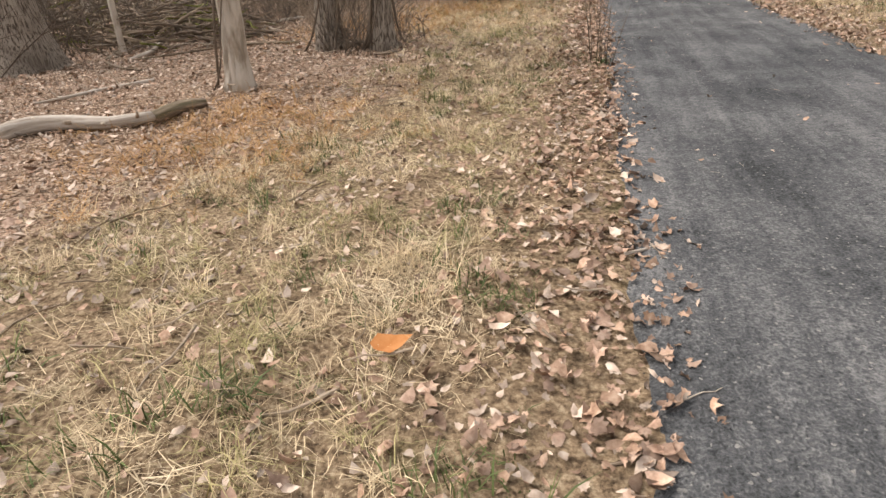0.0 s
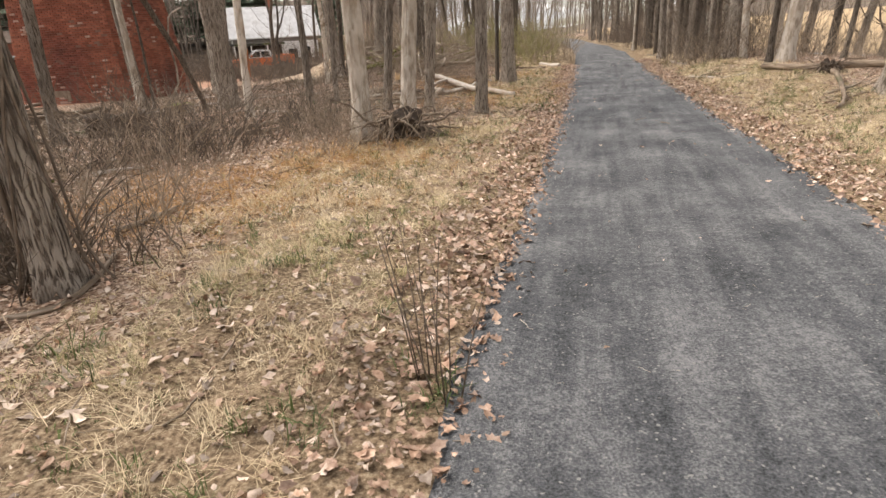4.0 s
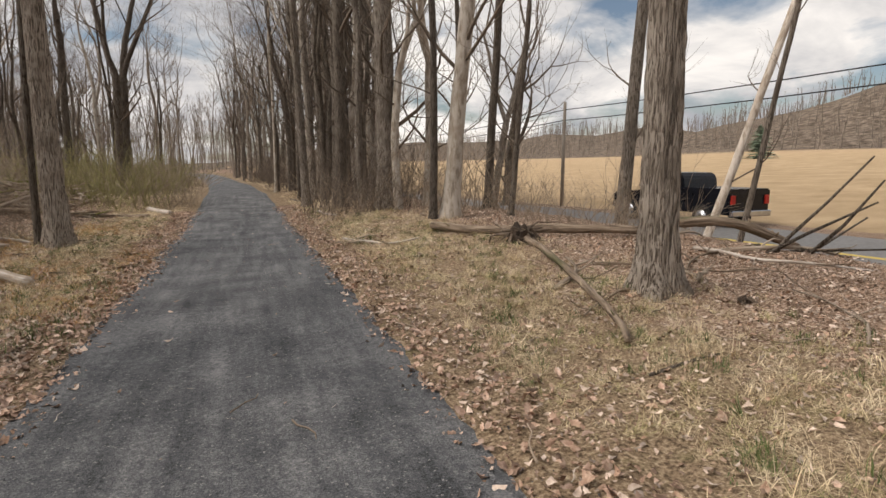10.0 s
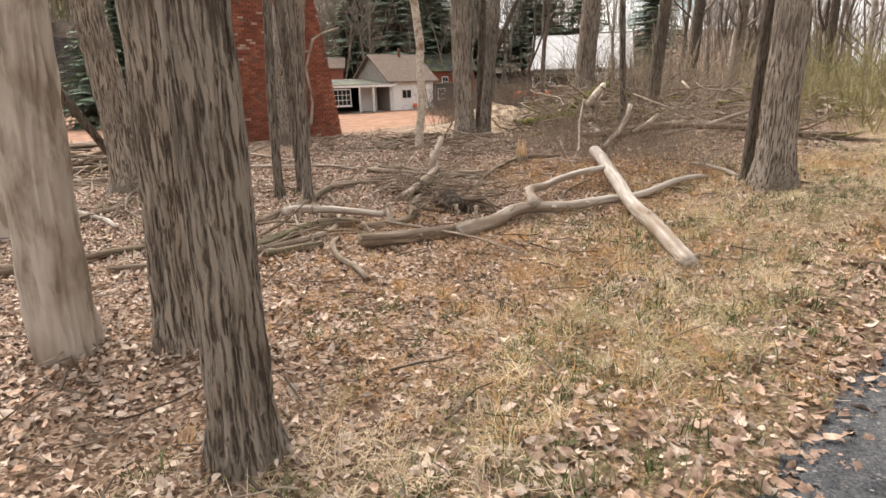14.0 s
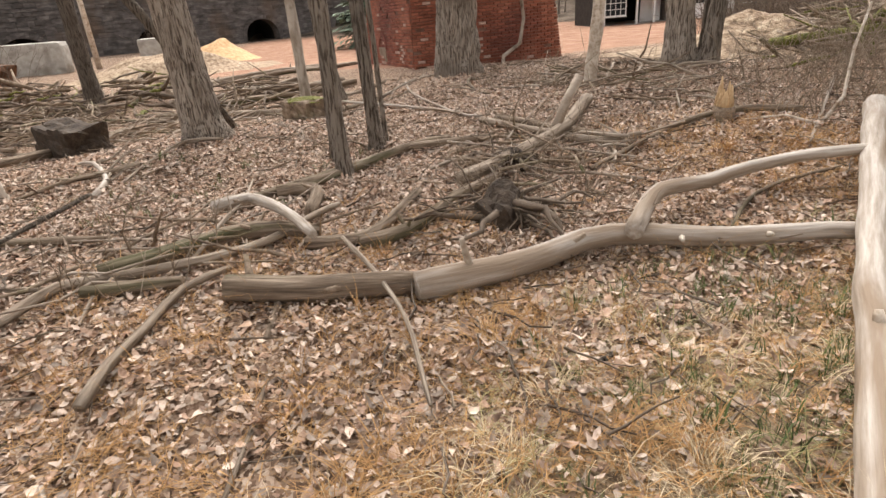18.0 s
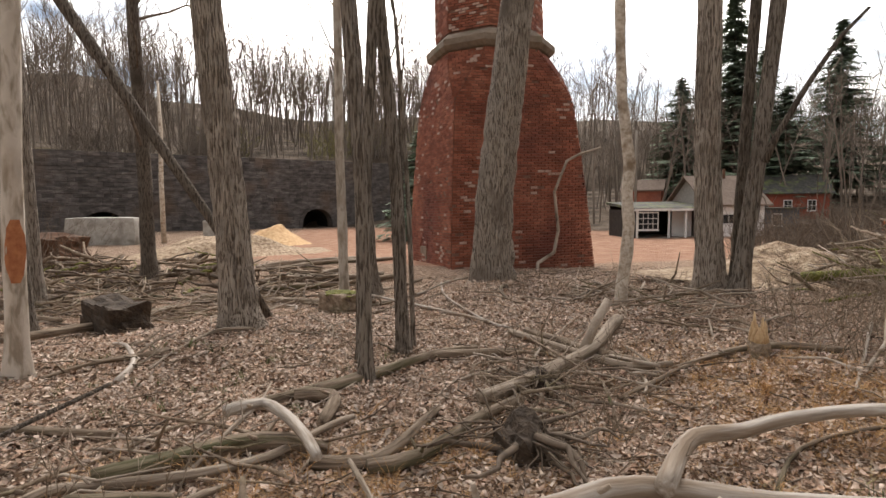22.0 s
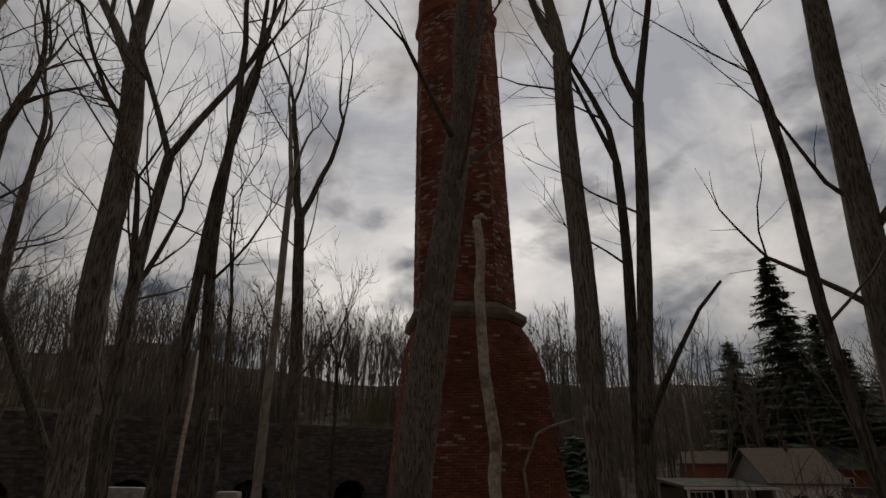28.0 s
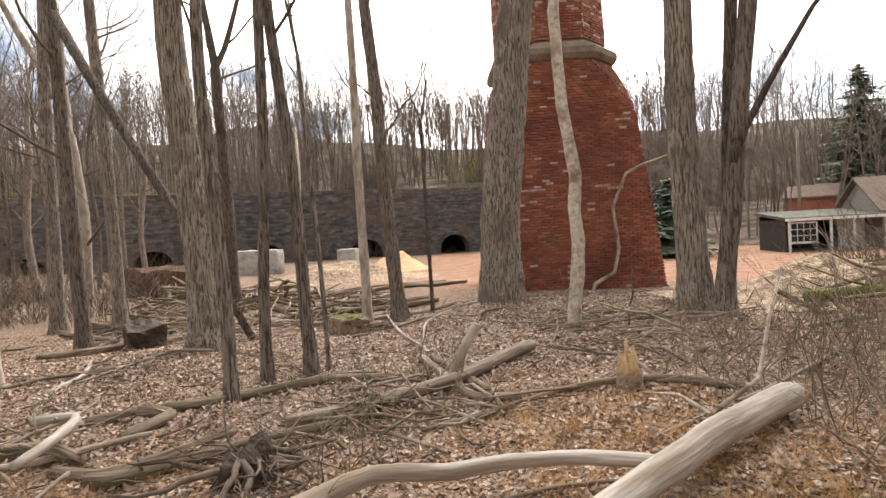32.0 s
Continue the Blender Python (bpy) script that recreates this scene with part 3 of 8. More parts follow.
# ---- the lie of the land ----
TRAIL_Z = [(0.8, -3, 0), (1.6, 0, 0), (2.9, 5, 0), (4.2, 10, 0), (5.3, 15, 0), (6.35, 20, .03), (7.4, 25, .1), (8.6, 31, .25), (11.2, 44, .45), (13.5, 54, .6)]
WOODS_Z = [(-.46, 8.0, .2), (-2, 3, .1), (-6, 8, .1), (.6, 13.9, .22), (1.14, 16.8, .28), (2.67, 16.9, .05), (2.0, 20.9, .05), (2.3, 21.5, .0), (3.7, 20.4, .05),
           (-1.06, 20.8, .27), (-3.56, 20, .45), (-6.5, 22, .2), (-6.4, 18.2, .15), (-2.2, 24.8, .62), (-1.5, 26.1, .82), (-.3, 24.9, .5), (1.2, 25, .45),
           (4.04, 24.05, .2), (6.65, 30.6, .3), (-5.44, 24.8, .72), (-8.5, 29.5, .6), (-12.5, 26, .7), (1, 28, .9), (-1, 31, 1.2), (3, 36, .8)]
LOGS_Z = [(1.3, 19.4, .28), (1.67, 20.3, .22), (1.74, 21.7, .22), (1.0, 21.2, .28), (.66, 18.4, .26), (2.5, 19.17, .0), (2.2, 18.6, .12)]
EAST_Z = [(8.3, 21.7, .1), (12.1, 22.4, .28), (9.64, 14.7, .1), (8.5, 14.2, .02), (10.7, 18.4, .2), (8, 8, .05), (12, 5, 0)]
CONTROL = np.array(TRAIL_Z + WOODS_Z + LOGS_Z + EAST_Z)
WALL_A, WALL_U = np.array((-54.2, 12.5)), np.array((-0.23, 0.973))
WALL_N = np.array((-0.973, -0.23))


def smooth01(a, lo, hi):
    t = np.minimum(np.maximum((a - lo) / (hi - lo), 0), 1)
    return t * t * (3 - 2 * t)


def trail_x(y):
    return 1.72 + 0.232 * y - 0.00028 * np.maximum(y, 0) ** 2 - 0.00095 * np.maximum(np.asarray(y, float) - 32, 0) ** 2 - 0.004 * np.maximum(np.asarray(y, float) - 88, 0) ** 2


def road_side(x, y):
    """Distance to the east of the road's centre line."""
    return (x - 20.3) * 0.989 - (y - 21.0) * 0.15


def height(x, y, fine=False):
    x, y = np.asarray(x, float), np.asarray(y, float)
    if x.ndim == 0 and y.ndim == 0:
        w = 1 / ((x - CONTROL[:, 0]) ** 2 + (y - CONTROL[:, 1]) ** 2 + 1.2) ** 2
        w_sum, z_sum = w.sum(), (w * CONTROL[:, 2]).sum()
    else:
        w_sum = np.zeros(np.broadcast(x, y).shape)
        z_sum = np.zeros_like(w_sum)
        for cx, cy, cz in CONTROL:
            w = 1 / ((x - cx) ** 2 + (y - cy) ** 2 + 1.2) ** 2
            w_sum += w
            z_sum += w * cz
    far = 1 / (144 + 1.2) ** 2
    base = 0.3 + 0.01 * np.clip(y, 0, 60) + 0.028 * np.clip(-12 - x, 0, 46)
    z = (z_sum + far * base) / (w_sum + far)
    s = road_side(x, y)
    z = z * (1 - smooth01(s, -6.5, -3.2)) + -1.0 * smooth01(s, -6.5, -3.2)
    z = z + 0.042 * np.clip(s - 6, 0, 220)
    z = z + 0.035 * np.clip(x, -70, 30) - 0.02 * np.clip(y, -10, 70)
    # the bank that the old masonry holds up, and the wooded hill behind it
    n = (x - WALL_A[0]) * WALL_N[0] + (y - WALL_A[1]) * WALL_N[1]
    z = z + smooth01(n, 4.5, 5.8) * 7.4 + np.clip(n - 6, 0, 90) * 0.19 * (1 - 0.5 * smooth01((x - WALL_A[0]) * WALL_U[0] + (y - WALL_A[1]) * WALL_U[1], 10, 60)) * (1 + 0.25 * np.sin(x * 0.11 + y * 0.07))
    north = (y - 95) * 0.75 - (x - 12) * 0.65
    z = z + np.clip(north, 0, 120) * 0.13 * smooth01(-x, -6, 12)
    z = z + smooth01(x + 0.15 * y, 225, 430) * (46 * (0.36 + 0.64 * (1 - smooth01(y, 90, 280))) + 4 * np.sin(y * 0.031 + x * 0.012) + 2 * np.sin(y * 0.083 - x * 0.03))
    d = np.abs(x - trail_x(y) - 0.2)
    near = smooth01(d, 1.2, 1.7)
    if fine:
        z = z + near * fine_relief(x, y) - 0.035 * (1 - smooth01(d, 1.2, 1.42))
    return z


def fine_relief(x, y):
    return (0.022 * np.sin(x * 2.1 + 1.3 * np.sin(y * 1.7)) * np.sin(y * 2.6 + 0.8) + 0.016 * np.sin(x * 5.3 + y * 3.1) * np.sin(y * 4.7 - x * 1.9)
            + 0.012 * np.sin(x * 9.1 - y * 7.3 + 2 * np.sin(x * 2)))


@functools.lru_cache(maxsize=None)
def gz(x, y):
    return float(height(x, y, True))


def lines(lo, hi, fine0, fine1, step, mid0, mid1):
    a = list(np.arange(fine0, fine1, step))
    b = list(np.arange(mid0, fine0, 1.0)) + list(np.arange(fine1, mid1, 1.0))
    c, g, p = [], 3.0, mid0
    while p > lo:
        p -= g
        g *= 1.22
        c.append(max(p, lo))
    g, p = 3.0, mid1
    while p < hi:
        c.append(p)
        p += g
        g *= 1.22
    c.append(hi)
    return np.array(sorted(set(np.round(a + b + c, 3))))


gx, gy = lines(-700, 900, -9, 14, 0.22, -66, 60), lines(-500, 900, -2, 33, 0.24, -12, 100)
XX, YY = np.meshgrid(gx, gy)
ZZ = height(XX, YY, True)
nv = np.stack([XX, YY, ZZ], -1).reshape(-1, 3)
ci = np.arange(len(gx) - 1)[None, :] + (np.arange(len(gy) - 1) * len(gx))[:, None]
quads = np.stack([ci, ci + 1, ci + 1 + len(gx), ci + len(gx)], -1).reshape(-1, 4)
tris = np.concatenate([quads[:, [0, 1, 2]], quads[:, [0, 2, 3]]])
ground_me = tri_mesh("ground", nv, tris, M["ground"], True)
gd = nv[:, 0] - trail_x(nv[:, 1])
wall_n = (nv[:, 0] - WALL_A[0]) * WALL_N[0] + (nv[:, 1] - WALL_A[1]) * WALL_N[1]
rs = road_side(nv[:, 0], nv[:, 1])
left_w = 1.2 + 2.0 * np.clip(1 + 0.4 * np.sin(nv[:, 1] * 0.55 + 1), 0.3, 2) * (1 - 0.55 * smooth01(nv[:, 1], 12, 15) * (1 - smooth01(nv[:, 1], 17.5, 19)))
verge = np.where(gd < 0, 1 - smooth01(-gd, left_w, left_w + 1.2), 1 - smooth01(gd, 3.4, 5.2)) * (1 - smooth01(np.hypot(nv[:, 0] - 9.8, nv[:, 1] - 15), 1.0, 2.4) * 0)
verge = verge * (1 - 0.8 * (1 - smooth01(np.hypot(nv[:, 0] - 10.6, nv[:, 1] - 14.6), 1.4, 2.6)))
yard_x = 8.5 + 9.5 * (1 - smooth01(nv[:, 1], 21, 26))
yard = smooth01(-nv[:, 0] - yard_x, 0, 3.5) * (1 - smooth01(wall_n, -3, 0)) * smooth01(nv[:, 1] + 0.25 * nv[:, 0], 12, 20) * (1 - smooth01(nv[:, 1] + 0.5 * nv[:, 0], 38, 48))
north_hill = smooth01((nv[:, 1] - 95) * 0.75 - (nv[:, 0] - 12) * 0.65, -3, 4) * smooth01(-nv[:, 0], 20, 28)
yard = yard * (1 - north_hill)
for attr, val in (("verge", verge * (1 - smooth01(nv[:, 1], 90, 140))), ("dirt", yard), ("bank", smooth01(wall_n, 4.2, 5.0) * (1 - smooth01(wall_n, 9, 16))),
                  ("woods", np.maximum(np.maximum(smooth01(wall_n, 9, 16), north_hill), np.maximum(smooth01(nv[:, 0] + 0.15 * nv[:, 1], 215, 240), smooth01(nv[:, 1], 110, 150)))),
                  ("field", smooth01(rs, 3.4, 5) * (1 - smooth01(nv[:, 0] + 0.15 * nv[:, 1], 205, 235)))):
    la = ground_me.attributes.new(attr, "FLOAT", "POINT")
    la.data.foreach_set("value", val.astype(np.float32))
tagged(new("ground", ground_me), "woodland floor of brown leaf litter, straw verges and red dirt", "ground", kind="structure")


def strip(name, centre, half, ys, lift, material, cross=14, crown=0.02, ragged=0.0, seed=1):
    v, f = [], []
    for i, y in enumerate(ys):
        c = centre(y)
        e0 = half + ragged * (noise.noise((seed, y * 1.1, 0)) + 0.6 * noise.noise((seed, y * 4.3, 3)) + 0.45 * noise.noise((seed, y * 11.0, 5)))
        e1 = half + ragged * (noise.noise((seed + 7, y * 1.1, 0)) + 0.6 * noise.noise((seed + 7, y * 4.3, 3)) + 0.45 * noise.noise((seed + 7, y * 11.0, 5)))
        for k in range(cross + 1):
            u = 2 * k / cross - 1
            x = c + u * (e0 if u < 0 else e1)
            z = float(height(x, y)) + lift + crown * (1 - u * u) - (0.03 if abs(u) == 1 else 0)
            v.append((x, y, z))
    w = cross + 1
    for i in range(len(ys) - 1):
        for k in range(cross):
            a = i * w + k
            f.append((a, a + 1, a + 1 + w, a + w))
    return new(name, mesh_of(name, v, f, material, True))


trail = strip("path", lambda y: float(trail_x(y)) + 0.2, 1.45, list(np.arange(-6, 34, 0.09)) + list(np.arange(34, 130, 1.5)), 0.006, M["trail"], ragged=0.11)
tagged(trail, "dark grey stone-dust walking trail with ragged leafy edges", "path", kind="structure")


# ---- trees ----
def limb_path(rnd, p, d, length, n, wander, rise):
    pts = [p]
    d = d.normalized()
    for _ in range(n):
        d = (d + Vector((rnd.uniform(-1, 1), rnd.uniform(-1, 1), rnd.uniform(-0.6, 1))) * wander + Vector((0, 0, rise))).normalized()
        p = p + d * (length / n)
        pts.append(p)
    return pts


def tree_meshes(seed, high, r0, lean=(0, 0), bark="bark", twig="twig", fork=None, limbs=4, first=0.3, bend=0.25, flare=0.5, segs=14, taper=0.5, spread=1.0, close=False, levels=4, swerve=None):
    """A trunk with root flare that forks into leaders, limbs and the twigs of a bare winter crown."""
    rnd = random.Random(seed)
    levels = min(levels, 3) if close else levels
    top = high * (fork or rnd.uniform(0.42, 0.62))
    ox, oy = rnd.uniform(0, 9), rnd.uniform(0, 9)
    zs = [top * (i / 16) ** 1.5 for i in range(17)]
    if close:
        zs = [0.055 * i for i in range(66)] + [3.6 + (top - 3.6) * (i / 10) for i in range(1, 11)]
        segs = 90
    pts, rad = [], []
    for i, z in enumerate(zs):
        u = z / high
        w = bend * u ** 0.8
        x = lean[0] * z + w * noise.noise((ox, z * 0.25, 0))
        y = lean[1] * z + w * noise.noise((oy, z * 0.25, 5))
        if swerve:
            x += swerve[1] * max(0.0, z - swerve[0])
            y += swerve[2] * max(0.0, z - swerve[0])
        pts.append(Vector((x, y, z - 0.12 if i == 0 else z)))
        rad.append(r0 * ((1 - u) * (1 - taper) + taper) * (1 + flare * math.exp(-z / (r0 * 1.6))))
    tr, cr = Tubes(), Tubes()
    if close:
        k_, ph = rnd.choice((4, 5)), rnd.uniform(0, 6)
        tr.add(pts, rad, segs, rough=0.10, ridges=(r0 * 44, 0.013, ox), cap=False)
        n_ = segs
        for i, z in enumerate(zs):
            g = flare * 0.35 * math.exp(-z / (r0 * 1.3))
            if g > 0.01:
                for k in range(n_):
                    q = tr.v[i * n_ + k]
                    a = math.atan2(q.y - pts[i].y, q.x - pts[i].x)
                    s_ = 1 + g * (0.4 + math.cos(a * k_ + ph))
                    tr.v[i * n_ + k] = Vector((pts[i].x + (q.x - pts[i].x) * s_, pts[i].y + (q.y - pts[i].y) * s_, q.z))
    else:
        tr.add(pts, rad, segs, rough=0.16, lobes=(flare * 0.45, 1.1, rnd.choice((4, 5)), rnd.uniform(0, 6)), cap=False)

    def at(z):
        for i in range(len(pts) - 1):
            if pts[i + 1].z >= z:
                k = (z - pts[i].z) / max(1e-5, pts[i + 1].z - pts[i].z)
                return pts[i].lerp(pts[i + 1], k), rad[i] * (1 - k) + rad[i + 1] * k
        return pts[-1], rad[-1]

    def turned(d, least, most):
        side = d.cross(Vector((rnd.uniform(-1, 1), rnd.uniform(-1, 1), rnd.uniform(-1, 1)))).normalized()
        a = radians(rnd.uniform(least, most)) * spread
        return (d * math.cos(a) + side * math.sin(a) + Vector((0, 0, 0.10))).normalized()

    def branch(p, d, length, r, level):
        m = (5, 4, 3, 3, 2)[level]
        path = limb_path(rnd, p, d, length, m, 0.17 if level < 2 else 0.26, 0.05)
        radii = [r * (1 - (0.45 if level < levels else 0.7) * i / m) for i in range(m + 1)]
        (tr if level <= 1 else cr).add(path, radii, (8, 6, 4, 3, 3)[level], cap=False)
        if level >= levels:
            return
        end = (path[-1] - path[-2]).normalized()
        for k in range(2):
            branch(path[-1], turned(end, 12, 38), length * rnd.uniform(0.6, 0.82), radii[-1] * (0.88, 0.68)[k], level + 1)
        for _ in range(rnd.choice((1, 2, 2)) if level < 3 else 1):
            k = rnd.uniform(0.25, 0.9)
            i = min(m - 1, int(k * m))
            branch(path[i].lerp(path[i + 1], k * m - i), turned((path[i + 1] - path[i]).normalized(), 35, 65), length * rnd.uniform(0.4, 0.65), max(0.006, r * (1 - 0.5 * k) * rnd.uniform(0.3, 0.5)), min(levels, level + rnd.choice((1, 2))))

    d0 = (pts[-1] - pts[-2]).normalized()
    lead = (high - top) * 0.42
    branch(pts[-1], turned(d0, 3, 14), lead, rad[-1] * 0.86, 0)
    branch(pts[-1], turned(d0, 16, 34), lead * rnd.uniform(0.75, 1.0), rad[-1] * 0.68, 0)
    for _ in range(limbs):
        p, r = at(top * (first + (0.97 - first) * rnd.random()))
        a = rnd.uniform(0, 2 * math.pi)
        branch(p, Vector((math.cos(a), math.sin(a), rnd.uniform(0.3, 1.2))), rnd.uniform(0.08, 0.2) * high * 0.7, r * rnd.uniform(0.16, 0.34), 2)
    out = [("trunk", tr.mesh("trunk", M[bark]))]
    if cr.v:
        out.append(("crown", cr.mesh("crown", M[twig])))
    return out


SEED = [100]


def tree(x, y, r, high, lean=(0, 0), label="bare grey-barked hardwood tree in leaf litter", group="bare woodland trees", **kw):
    SEED[0] += 1
    ob = thing("tree", pose(x, y, gz(x, y) - 0.02), label, "tree", group)
    for name, me in tree_meshes(SEED[0], high, r, lean, **kw):
        part(name, me, None, ob)
    return ob


# trees beside the trail
tree(-0.45, 7.86, 0.112, 12, (-0.02, 0.0), bark="bark_deep", label="vine-wrapped dark tree trunk at the edge of the grass", close=True)
tree(-1.25, 8.27, 0.14, 13, (0.02, 0.0), bark="bark_deep", label="vine-wrapped grey furrowed trunk at the edge of the grass", close=True)
tree(-1.85, 6.20, 0.105, 11, (0.07, 0.0), bark="bark_pale", label="pale pinkish trunk with a vine at its foot", close=True)
tree(-6.10, 9.25, 0.33, 17, (0.03, 0.0), bark="bark_deep", label="stout furrowed trunk standing in the leaf litter", flare=0.7, segs=18)
tree(-4.96, 9.94, 0.05, 9, (0.05, 0.0), bark="bark_pale", limbs=2, label="thin pale sapling in the woods")
tree(-6.6, 17.0, 0.13, 14, (0.06, 0.0), bark="bark")
tree(0.69, 13.63, 0.135, 14, (-0.02, 0.0), bark="bark_pale", twig="twig_pale", label="pale smooth-barked tree beside a tangle of roots and brush", flare=0.7, close=True)
tree(3.99, 24.45, 0.205, 16, (-0.01, -0.01), label="grey-barked tree at the edge of the trail verge", fork=0.5, segs=20, bark="bark_deep", close=True)
tree(3.62, 24.75, 0.07, 13, (0.02, 0.01), bark="bark_dark", limbs=3)
tree(2.70, 16.86, 0.118, 14, (0.02, 0.008), bark="bark_deep", label="furrowed grey trunk with a knot hole by the trail", flare=0.35, close=True)
tree(1.58, 17.26, 0.10, 13, (0.07, 0.03), bark="bark_deep", label="dark furrowed trunk with a blackened foot", flare=0.3, close=True)
tree(1.16, 16.86, 0.148, 15, (0.06, 0.025), bark="bark_pale", twig="twig_pale", label="stout pale smooth-barked tree in brown leaves", flare=0.15, close=True)
tree(0.60, 17.82, 0.095, 12, (0.10, 0.045), bark="bark", segs=20)
tree(9.64, 14.69, 0.19, 17, (-0.012, 0.008), bark="bark_deep", label="straight oak with furrowed bark and a dark flared foot", group="", flare=0.55, close=True)
tree(11.82, 22.25, 0.20, 15, (0.07, -0.035), bark="bark_pale", label="pale trunk with a broken limb beside the trail", fork=0.38)
tree(11.42, 22.35, 0.09, 14, (0.0, 0.0), bark="bark_dark")
tree(12.35, 26.7, 0.30, 18, (-0.01, 0.0), bark="bark", fork=0.38)
tree(11.5, 28.4, 0.19, 17, (0.01, -0.01), bark="bark_dark", fork=0.45)
tree(10.97, 30.16, 0.14, 16, (-0.03, 0.02), bark="bark")
tree(15.8, 20.6, 0.17, 15, (0.05, -0.03), bark="bark", label="bare tree standing above the roadside bank")
tree(16.0, 18.55, 0.095, 13, (0.26, -0.16), bark="bark_pale", label="pale leaning tree with peeling bark by the road", limbs=3)
tree(15.2, 17.2, 0.06, 11, (0.15, -0.09), bark="bark_dark", limbs=2, label="thin dark leaning sapling by the road")
tree(12.9, 21.3, 0.07, 11, (0.06, -0.02), bark="bark_dark", limbs=3)
tree(13.9, 23.6, 0.12, 14, (0.04, -0.02), bark="bark_dark", fork=0.4)
tree(24.9, 36.8, 0.24, 13, (0.04, -0.02), bark="bark_dark", spread=1.3, fork=0.2)
tree(26.5, 38.8, 0.24, 12, (0.02, 0), bark="bark_dark", fork=0.22, spread=1.5, label="wide-spreading bare tree beyond the road")
tree(19.4, 30.9, 0.17, 14, (0.12, -0.08), bark="bark", fork=0.3)
tree(12.5, 39.4, 0.08, 12, (0.0, 0.0), bark="bark_pale", twig="twig_pale", limbs=3)
tree(12.16, 32.98, 0.16, 17, (-0.02, 0), bark="bark", fork=0.4)
tree(14.76, 34.09, 0.17, 17, (0, 0), bark="bark_dark", fork=0.35)
tree(6.4, 47.2, 0.26, 18, (0.04, 0), bark="bark_dark", fork=0.35)
tree(6.0, 43.5, 0.20, 17, (0.02, 0), bark="bark_dark", fork=0.35)
tree(3.84, 49.0, 0.22, 17, (0, 0), bark="bark_dark")
tree(-0.94, 30.3, 0.24, 17, (0.06, -0.015), bark="bark", label="stout grey tree among fallen branches", segs=18)
tree(0.65, 30.9, 0.15, 16, (0.05, -0.02), bark="bark_dark")
tree(-0.1, 38.5, 0.20, 16, (0.05, 0), bark="bark_dark")
tree(0.6, 44.0, 0.24, 17, (0.02, 0), bark="bark", fork=0.4)

# trees round the foot of the chimney and the fallen logs
tree(-3.78, 19.95, 0.205, 17, (-0.022, -0.058), bark="bark_deep", label="leaning grey tree with a flared foot in leaf litter", flare=0.6, close=True, first=0.6, bend=0.5)
tree(-1.12, 20.85, 0.068, 12, (-0.006, -0.02), limbs=3, bark="bark", label="slender sapling among fallen logs", segs=18, bend=0.6, first=0.6)
tree(-1.95, 21.06, 0.066, 12, (0.012, 0.036), limbs=2, bark="bark", label="slender reddish sapling among fallen logs", segs=18, bend=0.7, first=0.6)
tree(-2.00, 21.55, 0.074, 12, (-0.022, -0.055), limbs=2, bark="bark", label="slender sapling among fallen logs", segs=18, bend=0.7, first=0.6)
tree(-2.17, 21.73, 0.03, 7, (-0.013, -0.035), limbs=4, bark="bark", label="thin sapling among fallen logs")
tree(-7.36, 22.21, 0.10, 14, (-0.002, -0.007), limbs=4, bark="bark_pale", twig="twig_pale")
tree(-7.66, 22.90, 0.155, 15, (-0.017, -0.05), limbs=4, bark="bark", label="grey tree with a dark foot at the yard's edge")
tree(-7.70, 23.63, 0.045, 7, (0.0, -0.005), limbs=3, bark="bark_dark", label="thin dark sapling at the yard's edge")
tree(-5.70, 24.72, 0.36, 20, (0.006, 0.02), bark="bark_deep", label="great furrowed trunk standing before the brick chimney", group="", flare=0.2, close=True, first=0.8, taper=0.4, swerve=(1.6, 0.034, 0.10), bend=0.1)
tree(-2.10, 26.42, 0.185, 15, (-0.004, -0.008), bark="bark_deep", label="grey trunk of a twin tree beside the chimney", limbs=3, first=0.7, close=True, bend=0.5)
tree(-1.68, 26.50, 0.115, 14, (0.034, 0.105), bark="bark", label="leaning grey trunk of a twin tree beside the chimney", limbs=2, segs=18, first=0.7)
tree(-1.95, 26.75, 0.085, 14, (0.012, 0.04), bark="bark_dark", limbs=2, label="dark slender trunk behind a twin tree", first=0.6)
tree(-9.1, 16.65, 0.15, 14, (-0.004, -0.02), bark="bark")
scarred = tree(-2.55, 17.83, 0.095, 12, (0.03, 0.045), bark="bark_pale", twig="twig_pale", label="slender pale tree with a rust-red bark scar", limbs=2, segs=20, first=0.6)
tree(1.12, 27.0, 0.062, 11, (-0.018, -0.062), bark="bark", limbs=4, bend=0.6)
tree(-9.4, 15.2, 0.16, 15, (-0.02, 0.0), bark="bark")
tree(-12.5, 18.4, 0.18, 15, (0.02, 0.0), bark="bark_dark")

v, f = [], []
for i in range(9):
    u = i / 8
    z = 0.96 + 0.59 * u
    w = 0.9 * math.sin(math.pi * (0.08 + 0.84 * u)) ** 0.7
    for k in range(6):
        a = 0.2 + w * (k / 2.5 - 1) + 0.15 * noise.noise((u * 5, 0, 3))
        r = 0.104 + 0.006 * noise.noise((u * 9, k, 0))
        v.append((0.03 * z + r * math.cos(a), 0.045 * z + r * math.sin(a), z))
f = [(i * 6 + k, i * 6 + k + 1, i * 6 + k + 7, i * 6 + k + 6) for i in range(8) for k in range(5)]
part("bark_scar", (v, f), mat("rust_red_bare_wood", [(0.30, 0.10, 0.045), (0.48, 0.20, 0.09)], scale=14, bump=0.6, bump_scale=40), scarred, "rust-red patch of bare wood")

